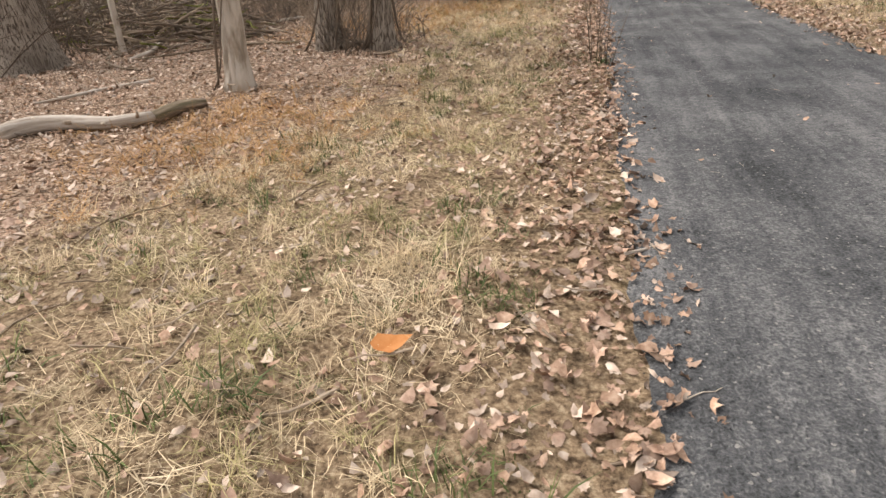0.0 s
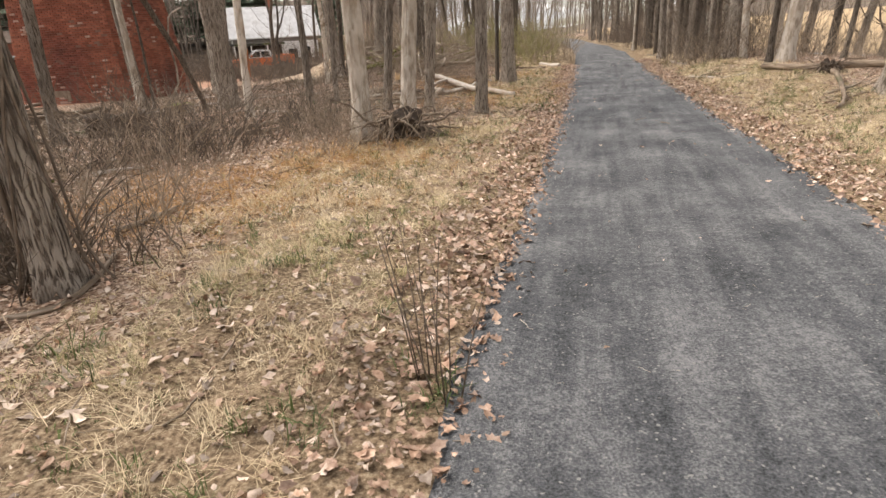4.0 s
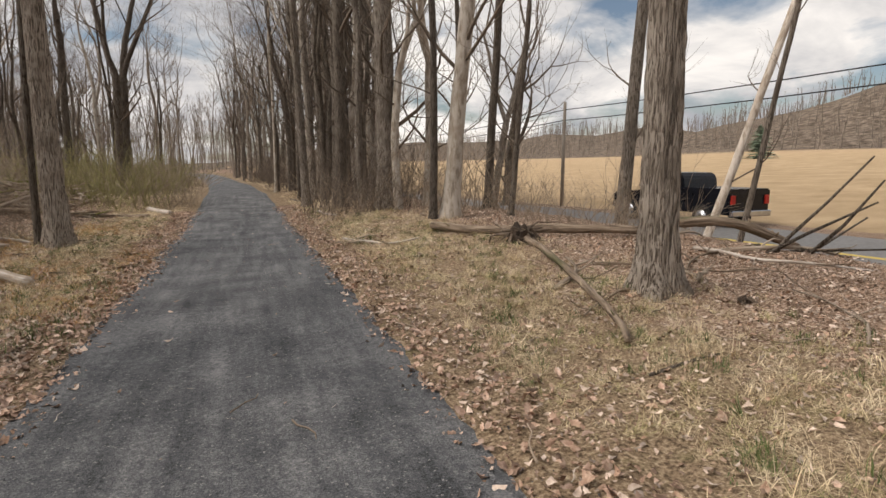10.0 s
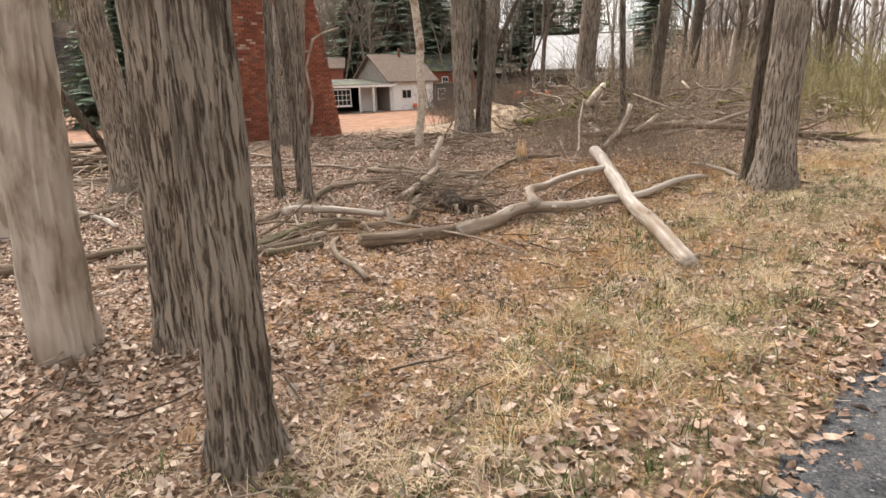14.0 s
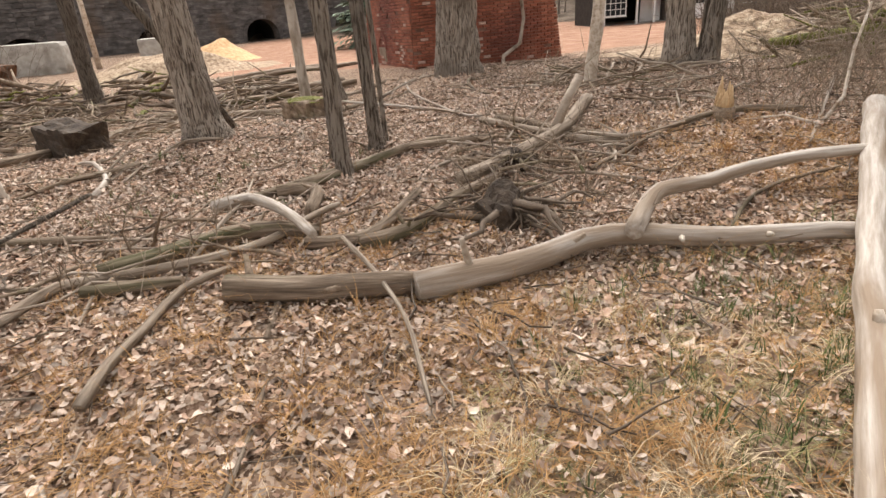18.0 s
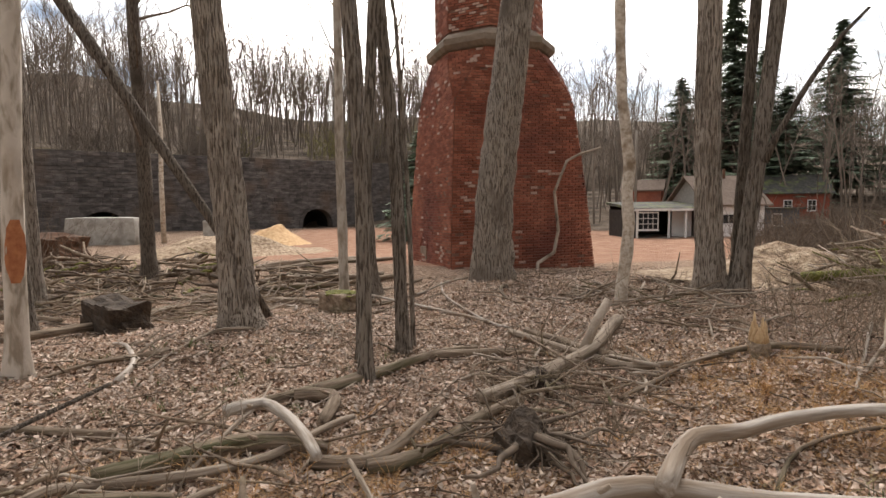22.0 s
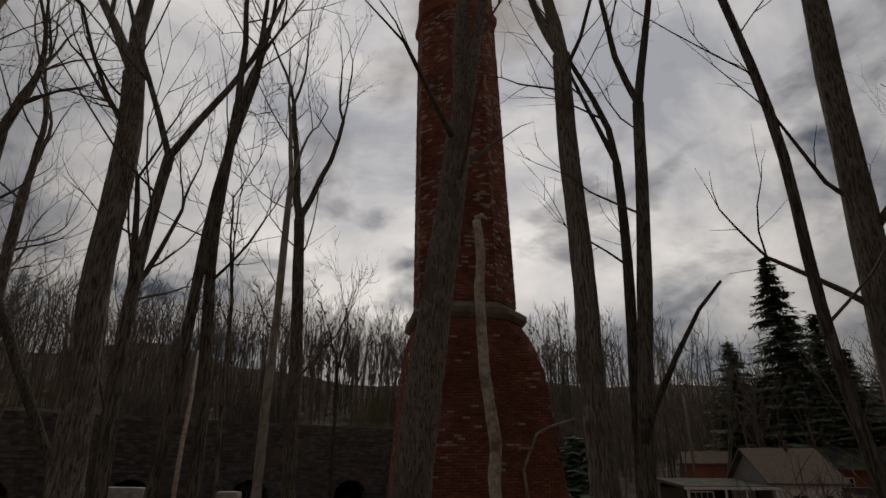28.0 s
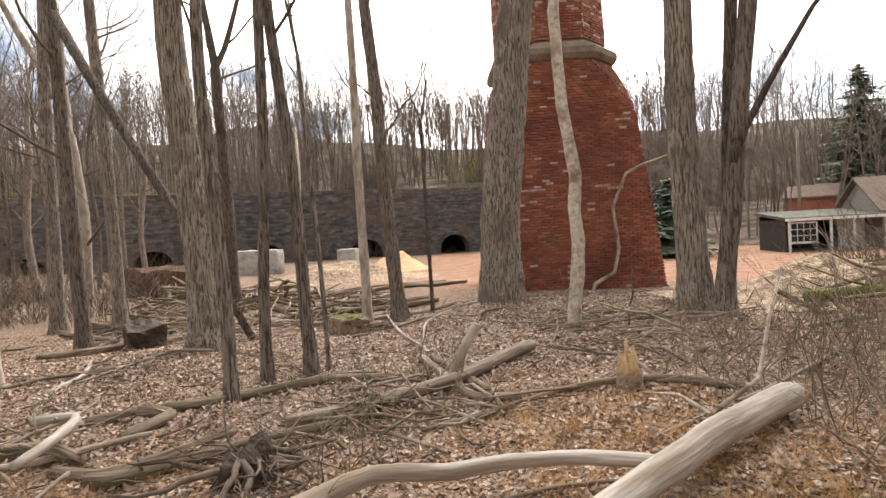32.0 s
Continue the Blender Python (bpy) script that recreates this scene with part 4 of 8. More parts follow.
# the dead white snag
SNAG = (-2.15, 24.80)
snag = thing("dead_tree", pose(*SNAG, gz(*SNAG) - 0.02), "dead pale barkless snag standing before the chimney", "dead tree")
tb_ = Tubes()
across = Vector((0.30, 0.95, 0))
line = [(-0.02, -0.1), (0.0, 0.25), (0.06, 0.7), (0.09, 1.15), (0.06, 1.55), (0.09, 1.95), (0.04, 2.3), (-0.03, 2.8), (-0.06, 3.4), (-0.08, 4.0), (-0.05, 4.4), (-0.07, 4.75), (-0.11, 5.05)]
fine_ = [Vector((0, 0, 0)) + across * (a_ + (b_ - a_) * j / 4) + Vector((0, 0, c_ + (d_ - c_) * j / 4)) for (a_, c_), (b_, d_) in zip(line, line[1:]) for j in range(4)]
tb_.add(fine_, [0.088 - 0.0006 * i + 0.009 * noise.noise((i * 0.35, 2, 0)) for i in range(len(fine_))], 16, rough=0.2)
part("trunk", tb_.mesh("trunk", M["peeled"]), None, snag)
part("broken_stub", Tubes().add([across * -0.11 + Vector((0, 0, 5.0)), across * -0.02 + Vector((0, 0, 5.06)), across * 0.05 + Vector((0, 0, 5.0))], [0.05, 0.04, 0.015], 7, rough=0.3).mesh("broken_stub", M["peeled"]), None, snag)

# background woods from a few kinds, each tree a thing of its own
KINDS = []
for k in range(9):
    rr = random.Random(900 + k)
    ob = thing("tree", pose(-140 - 6 * k, -60, float(height(-140 - 6 * k, -60))), "tall slender bare tree of the winter woods", "tree", "bare woodland trees")
    for nm_, me_ in tree_meshes(900 + k, rr.uniform(12, 17), rr.uniform(0.07, 0.17), (rr.uniform(-0.05, 0.05), rr.uniform(-0.05, 0.05)),
                                bark=("bark_dark", "bark", "bark", "bark_dark", "bark_pale")[k % 5], limbs=5, first=0.4, segs=9, fork=(0.3, 0.42, 0.5, 0.25)[k % 4], bend=0.9):
        part(nm_, me_, None, ob)
    KINDS.append(ob)
rr = random.Random(5)


def scatter(count, x0, x1, y0, y1, ok, gap=0.8, scale=(0.75, 1.15)):
    put = []
    for _ in range(count * 12):
        if len(put) >= count:
            break
        x, y = rr.uniform(x0, x1), rr.uniform(y0, y1)
        if not ok(x, y) or any((x - a) ** 2 + (y - b) ** 2 < gap * gap for a, b in put):
            continue
        put.append((x, y))
        c = copy_thing(rr.choice(KINDS), pose(x, y, gz(x, y) - 0.08, 0, 0, rr.uniform(0, 360)))
        s = rr.uniform(*scale)
        c.scale = (s, s, rr.uniform(0.9, 1.1) * s)


off = lambda x, y: x - float(trail_x(y))
scatter(30, 10, 20, 26, 42, lambda x, y: off(x, y) > 2.8 and road_side(x, y) < -5)
scatter(66, 8, 30, 31, 80, lambda x, y: off(x, y) > 2.2 and road_side(x, y) < -6.5)
scatter(46, -22, 18, 40, 84, lambda x, y: -26 < off(x, y) < -2.6 and not (x < -6 and 52 < y < 92))
scatter(24, -32, -3, -12, 15, lambda x, y: off(x, y) < -6.5 and not (-4 < x < 1 and y > 6))
scatter(8, 9, 18, -14, 10, lambda x, y: off(x, y) > 6 and road_side(x, y) < -6)
scatter(10, -24, 20, -45, -10, lambda x, y: abs(off(x, y)) > 5)
scatter(14, -48, -12, 84, 120, lambda x, y: True)
scatter(8, -60, -38, 62, 92, lambda x, y: True)
scatter(6, -50, -20, -6, 16, lambda x, y: y < 14 + 0.2 * x + 4)


# ---- far woods: one uncounted mass on the hills ----
def far_woods(name, label, spots, seed, high=(8, 13), limbs=9, thick=1.0, twigs=2):
    rnd = np.random.default_rng(seed)
    seg = []

    def stick(p, q, r0, r1):
        seg.append((*p, *q, r0, r1))

    zs = height(np.array([p[0] for p in spots]), np.array([p[1] for p in spots]))
    for (x, y), z in zip(spots, zs):
        hgt = rnd.uniform(*high)
        r = hgt * 0.0085 * thick * rnd.uniform(0.7, 1.4)
        p = np.array((x, y, z - 0.3))
        stem = [p]
        way = np.array((rnd.normal(0, 0.05), rnd.normal(0, 0.05), 1.0))
        for k in range(4):
            way = way + np.array((rnd.normal(0, 0.07), rnd.normal(0, 0.07), 0))
            stem.append(stem[-1] + way * hgt * 0.25)
            stick(stem[k], stem[k + 1], r * (1 - 0.22 * k), r * (1 - 0.22 * (k + 1)))
        for _ in range(limbs):
            u = rnd.uniform(0.3, 0.97) * 4
            k = min(3, int(u))
            a = stem[k] + (stem[k + 1] - stem[k]) * (u - k)
            ang, out = rnd.uniform(0, 6.283), rnd.uniform(0.3, 0.8)
            ln = hgt * (0.10 + 0.28 * (1 - u / 4)) * rnd.uniform(0.7, 1.3)
            mid = a + ln * 0.5 * np.array((np.cos(ang) * out, np.sin(ang) * out, 0.6))
            q = mid + ln * 0.5 * np.array((np.cos(ang) * out * 0.6, np.sin(ang) * out * 0.6, 0.9))
            stick(a, mid, r * 0.34, r * 0.24)
            stick(mid, q, r * 0.24, r * 0.08)
            for _ in range(twigs):
                w = mid + (q - mid) * rnd.uniform(-0.3, 0.9)
                ang = rnd.uniform(0, 6.283)
                stick(w, w + ln * rnd.uniform(0.25, 0.5) * np.array((np.cos(ang) * 0.6, np.sin(ang) * 0.6, rnd.uniform(0.2, 0.9))), r * 0.15, r * 0.05)
    seg = np.array(seg)
    p, q, radius = seg[:, 0:3], seg[:, 3:6], seg[:, 6:8]
    d = (q - p) / np.linalg.norm(q - p, axis=1)[:, None]
    a = np.cross(d, (0.3, 0.5, 0.8))
    a /= np.linalg.norm(a, axis=1)[:, None]
    b = np.cross(d, a)
    ring = [c + radius[:, j:j + 1] * (math.cos(2.094 * k) * a + math.sin(2.094 * k) * b) for j, c in ((0, p), (1, q)) for k in range(3)]
    v = np.stack(ring, 1).reshape(-1, 3)
    one = np.array([f for k in range(3) for f in ((k, (k + 1) % 3, 3 + (k + 1) % 3), (k, 3 + (k + 1) % 3, 3 + k))])
    t = (one[None] + 6 * np.arange(len(seg))[:, None, None]).reshape(-1, 3)
    return tagged(new(name, tri_mesh(name, v, t, M["far_twig"])), label, "woods", kind="stuff")


rs_ = np.random.default_rng(11)
spots = []
while len(spots) < 1500:
    s, n = rs_.uniform(-60, 90), 5.5 + 62 * rs_.random() ** 1.15
    spots.append(tuple(WALL_A + WALL_U * s + WALL_N * n))
far_woods("hillside_woods", "grey-brown bare woods on the hillside above the old masonry", spots, 3, (9, 18), 12, 0.85, 4)
spots = [(rs_.uniform(-75, -5), rs_.uniform(96, 165)) for _ in range(300)]
while len(spots) < 640:
    x, y = rs_.uniform(-75, -26), rs_.uniform(50, 100)
    if (y - 95) * 0.75 - (x - 12) * 0.65 > 4 and (x - WALL_A[0]) * WALL_N[0] + (y - WALL_A[1]) * WALL_N[1] < 0:
        spots.append((x, y))
far_woods("north_woods", "bare woods behind the houses", spots, 4, (9, 15), 11, 0.85, 3)
spots = [(x, y) for x, y in ((rs_.uniform(-16, 60), rs_.uniform(76, 210)) for _ in range(560)) if road_side(x, y) < -6 and abs(x - float(trail_x(y))) > 2.4 and not (x < -6 and y < 96)]
far_woods("trail_woods", "bare woods closing the far end of the trail", spots, 5, (10, 17), 11, 0.9, 3)
spots = [(225 + 190 * rs_.random() - 0.15 * y, y) for y in rs_.uniform(-120, 520, 2000)]
far_woods("field_woods", "brown bare woods on the hill beyond the field", spots, 6, (5, 13), 5, 2.6, 1)
spots = []
while len(spots) < 1000:
    s, n = rs_.uniform(-60, 90), 5.6 + 60 * rs_.random() ** 1.4
    spots.append(tuple(WALL_A + WALL_U * s + WALL_N * n))
far_woods("bank_scrub", "dense brown scrub on the slope above the old wall", spots, 8, (1.5, 5), 9, 1.3, 2)


# ---- the road, the field's edge and the overhead line ----
road_dir = Vector((0.15, 0.989, 0)).normalized()
road_pts = [Vector((20.3, 21.0, 0)) + road_dir * s for s in list(np.arange(-120, 160, 2.0))]


def road_strip(name, a, b, lift, material, label, dash=None):
    v, f = [], []
    nrm = Vector((0.989, -0.15, 0)).normalized()
    for i, p in enumerate(road_pts):
        for k in range(5):
            q = p + nrm * (a + (b - a) * k / 4)
            v.append((q.x, q.y, float(height(q.x, q.y)) + lift))
    for i in range(len(road_pts) - 1):
        for k in range(4):
            c = i * 5 + k
            f.append((c, c + 1, c + 6, c + 5))
    return tagged(new(name, mesh_of(name, v, f, material, True)), label, "road", kind="structure")


road_strip("road", -3.0, 3.0, 0.03, M["asphalt"], "worn grey country road beyond the trees")
road_strip("road_line", -0.12, 0.12, 0.036, M["line_yellow"], "faded yellow centre line on the road")
road_strip("road_edge_line", -2.8, -2.68, 0.036, M["line_white"], "white edge line on the road")


def utility_pole(x, y, high, r, label):
    p = thing("utility_pole", pose(x, y, gz(x, y) - 0.1), label, "utility pole", "utility poles")
    part("pole", Tubes().add([(0, 0, 0), (0, 0, high * 0.5), (0.02, 0, high)], [r, r * 0.9, r * 0.75], 10).mesh("pole", M["pole_wood"]), None, p)
    return p


POLES = [Vector((26.5, 34.0, 0)) + road_dir * s for s in (-62, -31, 0, 34, 68)]
for q in POLES:
    utility_pole(q.x, q.y, 5.6, 0.11, "grey wooden utility pole beside the road")
utility_pole(-38.3, 58.0, 8.8, 0.13, "grey wooden utility pole behind the cottage")
for dz in (0.0, 0.55):
    for a, b in zip(POLES, POLES[1:]):
        pts = []
        for i in range(9):
            u = i / 8
            q = a.lerp(b, u)
            pts.append((q.x, q.y, gz(a.x, a.y) * (1 - u) + gz(b.x, b.y) * u + 5.1 - dz - 0.5 * 4 * u * (1 - u) * 0.5))
        tagged(new("overhead_cable", Tubes().add(pts, [0.022] * 9, 5).mesh("overhead_cable", M["wire"])), "black overhead cable slung between roadside poles", "cable", "overhead cables")


# ---- the brick chimney ----
CH = (-11.45, 27.97)
CH_Z = gz(-9.5, 27.0) - 0.25
CH_TURN = -6.0


def chimney_section(z):
    """Half width across flats, and how far the corners are cut, at a height above the base."""
    if z < 4.7:
        hw, cut = 2.16 - 0.062 * z - 0.004 * z * z, 0.0
    elif z < 6.3:
        u = (z - 4.7) / 1.6
        hw, cut = 1.78 - 0.22 * u * u, 0.88 * u
    else:
        u = (z - 6.3) / 14.0
        hw, cut = 1.50 - 0.17 * u, 0.586 * (1.50 - 0.17 * u)
    return hw, cut


def chimney_ring(z, grow=0.0):
    hw, cut = chimney_section(z)
    hw += grow
    c = max(cut, 0.004)
    return [(hw, -hw + c), (hw, hw - c), (hw - c, hw), (-hw + c, hw), (-hw, hw - c), (-hw, -hw + c), (-hw + c, -hw), (hw - c, -hw)]


chimney = thing("chimney", pose(CH[0], CH[1], CH_Z, 1.0, -0.9, CH_TURN), "tall old red brick chimney with square battered base and octagonal shaft", "chimney")
levels = [0, 1.2, 2.4, 3.6, 4.7, 5.0, 5.4, 5.8, 6.1, 6.3]
v, f = [], []
for z in levels + [6.85 + 1.5 * i for i in range(10)]:
    v += [(x, y, z) for x, y in chimney_ring(min(z, 6.29) if z <= 6.3 else z, -0.03)]
for i in range(len(v) // 8 - 1):
    for k in range(8):
        f.append((i * 8 + k, i * 8 + (k + 1) % 8, i * 8 + 8 + (k + 1) % 8, i * 8 + 8 + k))
part("core", (v, f), M["mortar"], chimney, "mortar core seen in the joints")
for nm_, zs, gs in (("cap_moulding", (6.22, 6.30, 6.42, 6.58, 6.72, 6.80), (0.02, 0.16, 0.24, 0.24, 0.12, 0.02)),
                    ("corbel_band", (18.0, 18.1, 18.4, 18.55), (0.02, 0.10, 0.12, 0.02))):
    v, f = [], []
    for z, g in zip(zs, gs):
        v += [(x, y, z) for x, y in chimney_ring(max(z, 6.31), g)]
    for i in range(len(zs) - 1):
        for k in range(8):
            f.append((i * 8 + k, i * 8 + (k + 1) % 8, i * 8 + 8 + (k + 1) % 8, i * 8 + 8 + k))
    f.append(tuple(range(8)))
    f.append(tuple(len(v) - 8 + k for k in range(8)))
    part(nm_, (v, f), M["stone"] if nm_ == "cap_moulding" else M["brick_far"], chimney, "weathered stone cap moulding" if nm_ == "cap_moulding" else "")


# ---- the old masonry wall with its arches ----
WALL_HEAD = math.degrees(math.atan2(WALL_U[1], WALL_U[0])) - 90
ARCH_W, ARCH_H, BAY = 1.75, 2.25, 10.15
wz = gz(-52, 22) - 0.3
wall = thing("wall_west", pose(WALL_A[0], WALL_A[1], wz, 0, 0, WALL_HEAD), "long soot-black stone retaining wall with low arched openings", "wall", kind="structure")
WALL_TOP = 7.5
ARCHES = [BAY * k for k in range(-3, 6)]


def arch_curve(c, w, hgt, n=14):
    return [(c - w * math.cos(math.pi * i / n), 0.35 + (hgt - 0.35) * math.sin(math.pi * i / n) ** 0.75) for i in range(n + 1)]


v, f = [], []
ends = [ARCHES[0] - BAY] + [c + BAY / 2 for c in ARCHES]
ends[0] = ARCHES[0] - BAY / 2
for c, e0, e1 in zip(ARCHES, ends, ends[1:]):
    cur = [(c - ARCH_W, -0.6)] + arch_curve(c, ARCH_W, ARCH_H) + [(c + ARCH_W, -0.6)]
    b = len(v)
    for y, z in cur:
        v.append((0, y, z))
        v.append((0, y, WALL_TOP))
        v.append((-1.25, y, z))
    m_ = len(cur)
    for i in range(m_ - 1):
        a = b + 3 * i
        f.append((a, a + 1, a + 4, a + 3))
        f.append((a, a + 3, a + 5, a + 2))
    for y0, y1 in ((e0, c - ARCH_W), (c + ARCH_W, e1)):
        b = len(v)
        v += [(0, y0, -0.6), (0, y1, -0.6), (0, y1, WALL_TOP), (0, y0, WALL_TOP)]
        f.append((b, b + 3, b + 2, b + 1))
b = len(v)
v += [(0, ends[0], WALL_TOP), (0, ends[-1], WALL_TOP), (-6.5, ends[-1], WALL_TOP), (-6.5, ends[0], WALL_TOP)]
f.append((b, b + 1, b + 2, b + 3))
part("masonry", (v, f), M["black_stone"], wall)
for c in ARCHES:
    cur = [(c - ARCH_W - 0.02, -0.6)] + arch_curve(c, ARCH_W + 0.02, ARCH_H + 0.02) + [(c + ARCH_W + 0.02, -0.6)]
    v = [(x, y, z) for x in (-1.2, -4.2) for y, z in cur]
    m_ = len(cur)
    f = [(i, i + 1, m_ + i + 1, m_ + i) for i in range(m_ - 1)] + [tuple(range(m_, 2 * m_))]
    # the opening's deep shade is put into the lining's colour
    part("vault", (v, f), M["vault_shade"], wall, "barrel vault behind an arch, its shade coloured near-black")
    v, f = [], []
    inner, outer = arch_curve(c, ARCH_W + 0.02, ARCH_H + 0.02, 20), arch_curve(c, ARCH_W + 0.42, ARCH_H + 0.42, 20)
    for i in range(20):
        b = len(v)
        k0, k1 = 0.06, 0.94
        for x in (0.0, 0.07):
            for (y0, z0), (y1, z1), k in ((inner[i], inner[i + 1], k0), (inner[i], inner[i + 1], k1), (outer[i], outer[i + 1], k1), (outer[i], outer[i + 1], k0)):
                v.append((x, y0 + (y1 - y0) * k, z0 + (z1 - z0) * k))
        f += [(b + 4, b + 5, b + 6, b + 7), (b, b + 1, b + 5, b + 4), (b + 1, b + 2, b + 6, b + 5), (b + 2, b + 3, b + 7, b + 6), (b + 3, b, b + 4, b + 7)]
    part("arch_ring", (v, f), M["black_stone"], wall)
rk = random.Random(8)
v, f = [], []
z = -0.3
while z < WALL_TOP - 0.2:
    ch_ = rk.uniform(0.26, 0.42)
    y = ends[0] + rk.uniform(0, 0.6)
    while y < ends[-1]:
        w = rk.uniform(0.5, 1.25)
        yc, zc = y + w / 2, z + ch_ / 2
        near = min(ARCHES, key=lambda c: abs(c - yc))
        if not (abs(yc - near) < ARCH_W + 0.42 + w / 2 and zc < ARCH_H + 0.6) and rk.random() < 0.86:
            b, d = len(v), rk.uniform(0.015, 0.07)
            y0, y1, z0, z1 = y + 0.015, y + w - 0.015, z + 0.012, z + ch_ - 0.012
            v += [(0, y0, z0), (0, y1, z0), (0, y1, z1), (0, y0, z1), (d, y0 + .02, z0 + .02), (d, y1 - .02, z0 + .02), (d, y1 - .02, z1 - .02), (d, y0 + .02, z1 - .02)]
            f += [(b + 4, b + 5, b + 6, b + 7), (b, b + 1, b + 5, b + 4), (b + 1, b + 2, b + 6, b + 5), (b + 2, b + 3, b + 7, b + 6), (b + 3, b, b + 4, b + 7)]
        y += w
    z += ch_
tagged(part("stone", (v, f), M["black_stone"], wall), kind="stuff")


# ---- the houses ----
def window(parent, x0, z0, x1, z1, y, cols, rows, side=-1, name="window"):
    """A window in a wall that faces local -y: frame, panes, bars and sill."""
    w = part(name, boxed(x0 - 0.07, y - 0.05, z0 - 0.07, x1 + 0.07, y - 0.004, z1 + 0.07, 0.008), M["trim"], parent)
    pw, ph = (x1 - x0) / cols, (z1 - z0) / rows
    for i in range(cols):
        for k in range(rows):
            part("pane", boxed(x0 + i * pw + 0.025, y - 0.062, z0 + k * ph + 0.025, x0 + (i + 1) * pw - 0.025, y - 0.052, z0 + (k + 1) * ph - 0.025), M["glass_dark"], w)
    part("sill", boxed(x0 - 0.12, y - 0.12, z0 - 0.12, x1 + 0.12, y - 0.004, z0 - 0.072, 0.01), M["trim"], w)
    return w


def gable_roof(x0, x1, y0, y1, eave, ridge, over, thick=0.14, ridge_at=0.5):
    ym = y0 + (y1 - y0) * ridge_at
    v, f = [], []
    for ya, za, yb, zb in ((y0 - over, eave - over * 0.55, ym, ridge), (y1 + over, eave - over * 0.55, ym, ridge)):
        b = len(v)
        v += [(x0 - over, ya, za), (x1 + over, ya, za), (x1 + over, yb, zb), (x0 - over, yb, zb)]
        v += [(x, y, z + thick) for x, y, z in v[b:b + 4]]
        f += [(b, b + 1, b + 2, b + 3), (b + 7, b + 6, b + 5, b + 4), (b, b + 4, b + 5, b + 1), (b + 1, b + 5, b + 6, b + 2), (b + 2, b + 6, b + 7, b + 3), (b + 3, b + 7, b + 4, b)]
    return v, f


def gable_wall(x, y0, y1, eave, ridge, t=0.12):
    ym = (y0 + y1) / 2
    a = [(y0, eave), (y1, eave), (ym, ridge)]
    v = [(x, y, z) for y, z in a] + [(x + t, y, z) for y, z in a]
    return v, [(0, 1, 2), (5, 4, 3), (0, 3, 4, 1), (1, 4, 5, 2), (2, 5, 3, 0)]


def siding(x0, y, z0, x1, z1, step=0.2):
    bm = bmesh.new()
    z = z0
    while z < z1 - 0.02:
        box(bm, x0, y - 0.03, z, x1, y, min(z + step - 0.012, z1), 0.0)
        z += step
    return bm


vd = Vector((-0.735, 0.678, 0))
ra = Vector((0.678, 0.735, 0))
ang = radians(24)
hx = ra * math.cos(ang) + vd * math.sin(ang)
H1 = (-25.8, 53.2)
H1_Z = -1.0
cottage = thing("cottage", pose(H1[0], H1[1], H1_Z, 0, 0, math.degrees(math.atan2(hx.y, hx.x))), "small white cottage with brown gabled roof and open side porch", "house")
cottage.scale = (0.88, 0.88, 0.88)
part("wall", boxed(0, 0, -0.9, 4.9, 6.2, 2.75), M["white_paint"], cottage)
part("siding", siding(0.02, 0, 0.0, 4.88, 2.7), M["white_paint"], cottage)
# grey on the gable side puts its shading into the colour
part("gable", gable_wall(-0.05, -0.02, 6.22, 2.7, 4.9), M["grey_wall"], cottage, "gable end with its shading coloured grey")
part("gable_wall", boxed(-0.12, 0.0, 0, -0.02, 6.2, 2.7), M["grey_wall"], cottage)
part("roof", gable_roof(0, 4.9, 0, 6.2, 2.75, 5.0, 0.45), M["shingle"], cottage, "brown shingled gable roof")
part("stovepipe", Tubes().add([(3, 2.8, 4.4), (3, 2.8, 5.7)], [0.12, 0.12], 10).mesh("stovepipe", M["rust"]), None, cottage)
window(cottage, 1.3, 1.1, 2.3, 1.85, -0.03, 2, 1)
window(cottage, 3.5, 1.1, 4.1, 1.85, -0.03, 1, 2)
part("bench", boxed(2.4, -0.6, 0.25, 3.3, -0.2, 0.6, 0.03), M["orange"], cottage, "orange-red chest against the wall")
part("porch_roof", ([(-6.5, -0.9, 2.25), (0.2, -0.9, 2.25), (0.2, 5.2, 2.75), (-6.5, 5.2, 2.75), (-6.5, -0.9, 2.45), (0.2, -0.9, 2.45), (0.2, 5.2, 2.95), (-6.5, 5.2, 2.95)],
                    [(0, 3, 2, 1), (4, 5, 6, 7), (0, 1, 5, 4), (1, 2, 6, 5), (2, 3, 7, 6), (3, 0, 4, 7)]), M["dark_roof"], cottage, "low mossy porch roof")
part("porch_fascia", boxed(-6.52, -0.93, 2.2, 0.22, -0.9, 2.4), M["trim"], cottage)
part("porch_back", boxed(-6.3, 4.6, 0, -0.12, 4.8, 2.6), M["dark_wood"], cottage)
part("porch_end", boxed(-6.4, -0.6, 0, -6.25, 4.6, 2.3), M["dark_wood"], cottage)
part("porch_floor", boxed(-6.4, -0.8, -0.35, -0.12, 4.6, 0.05), M["concrete"], cottage)
for px in (-6.2, -3.6, -2.2, -0.15):
    part("porch_post", boxed(px - 0.07, -0.8, 0.05, px + 0.07, -0.66, 2.24, 0.01), M["trim"], cottage)
part("porch_panel", boxed(-2.2, 1.5, 0.05, -0.5, 1.6, 2.3), M["white_paint"], cottage)
window(cottage, -6.1, 0.75, -4.5, 2.05, -0.66, 4, 3)
part("shed_wall", boxed(4.92, 0.6, -0.4, 8.4, 4.0, 2.2), M["blue_paint"], cottage, "dull blue wing")
part("shed_roof", boxed(4.92, 0.2, 2.2, 8.7, 4.4, 2.36, 0.02), M["dark_roof"], cottage)
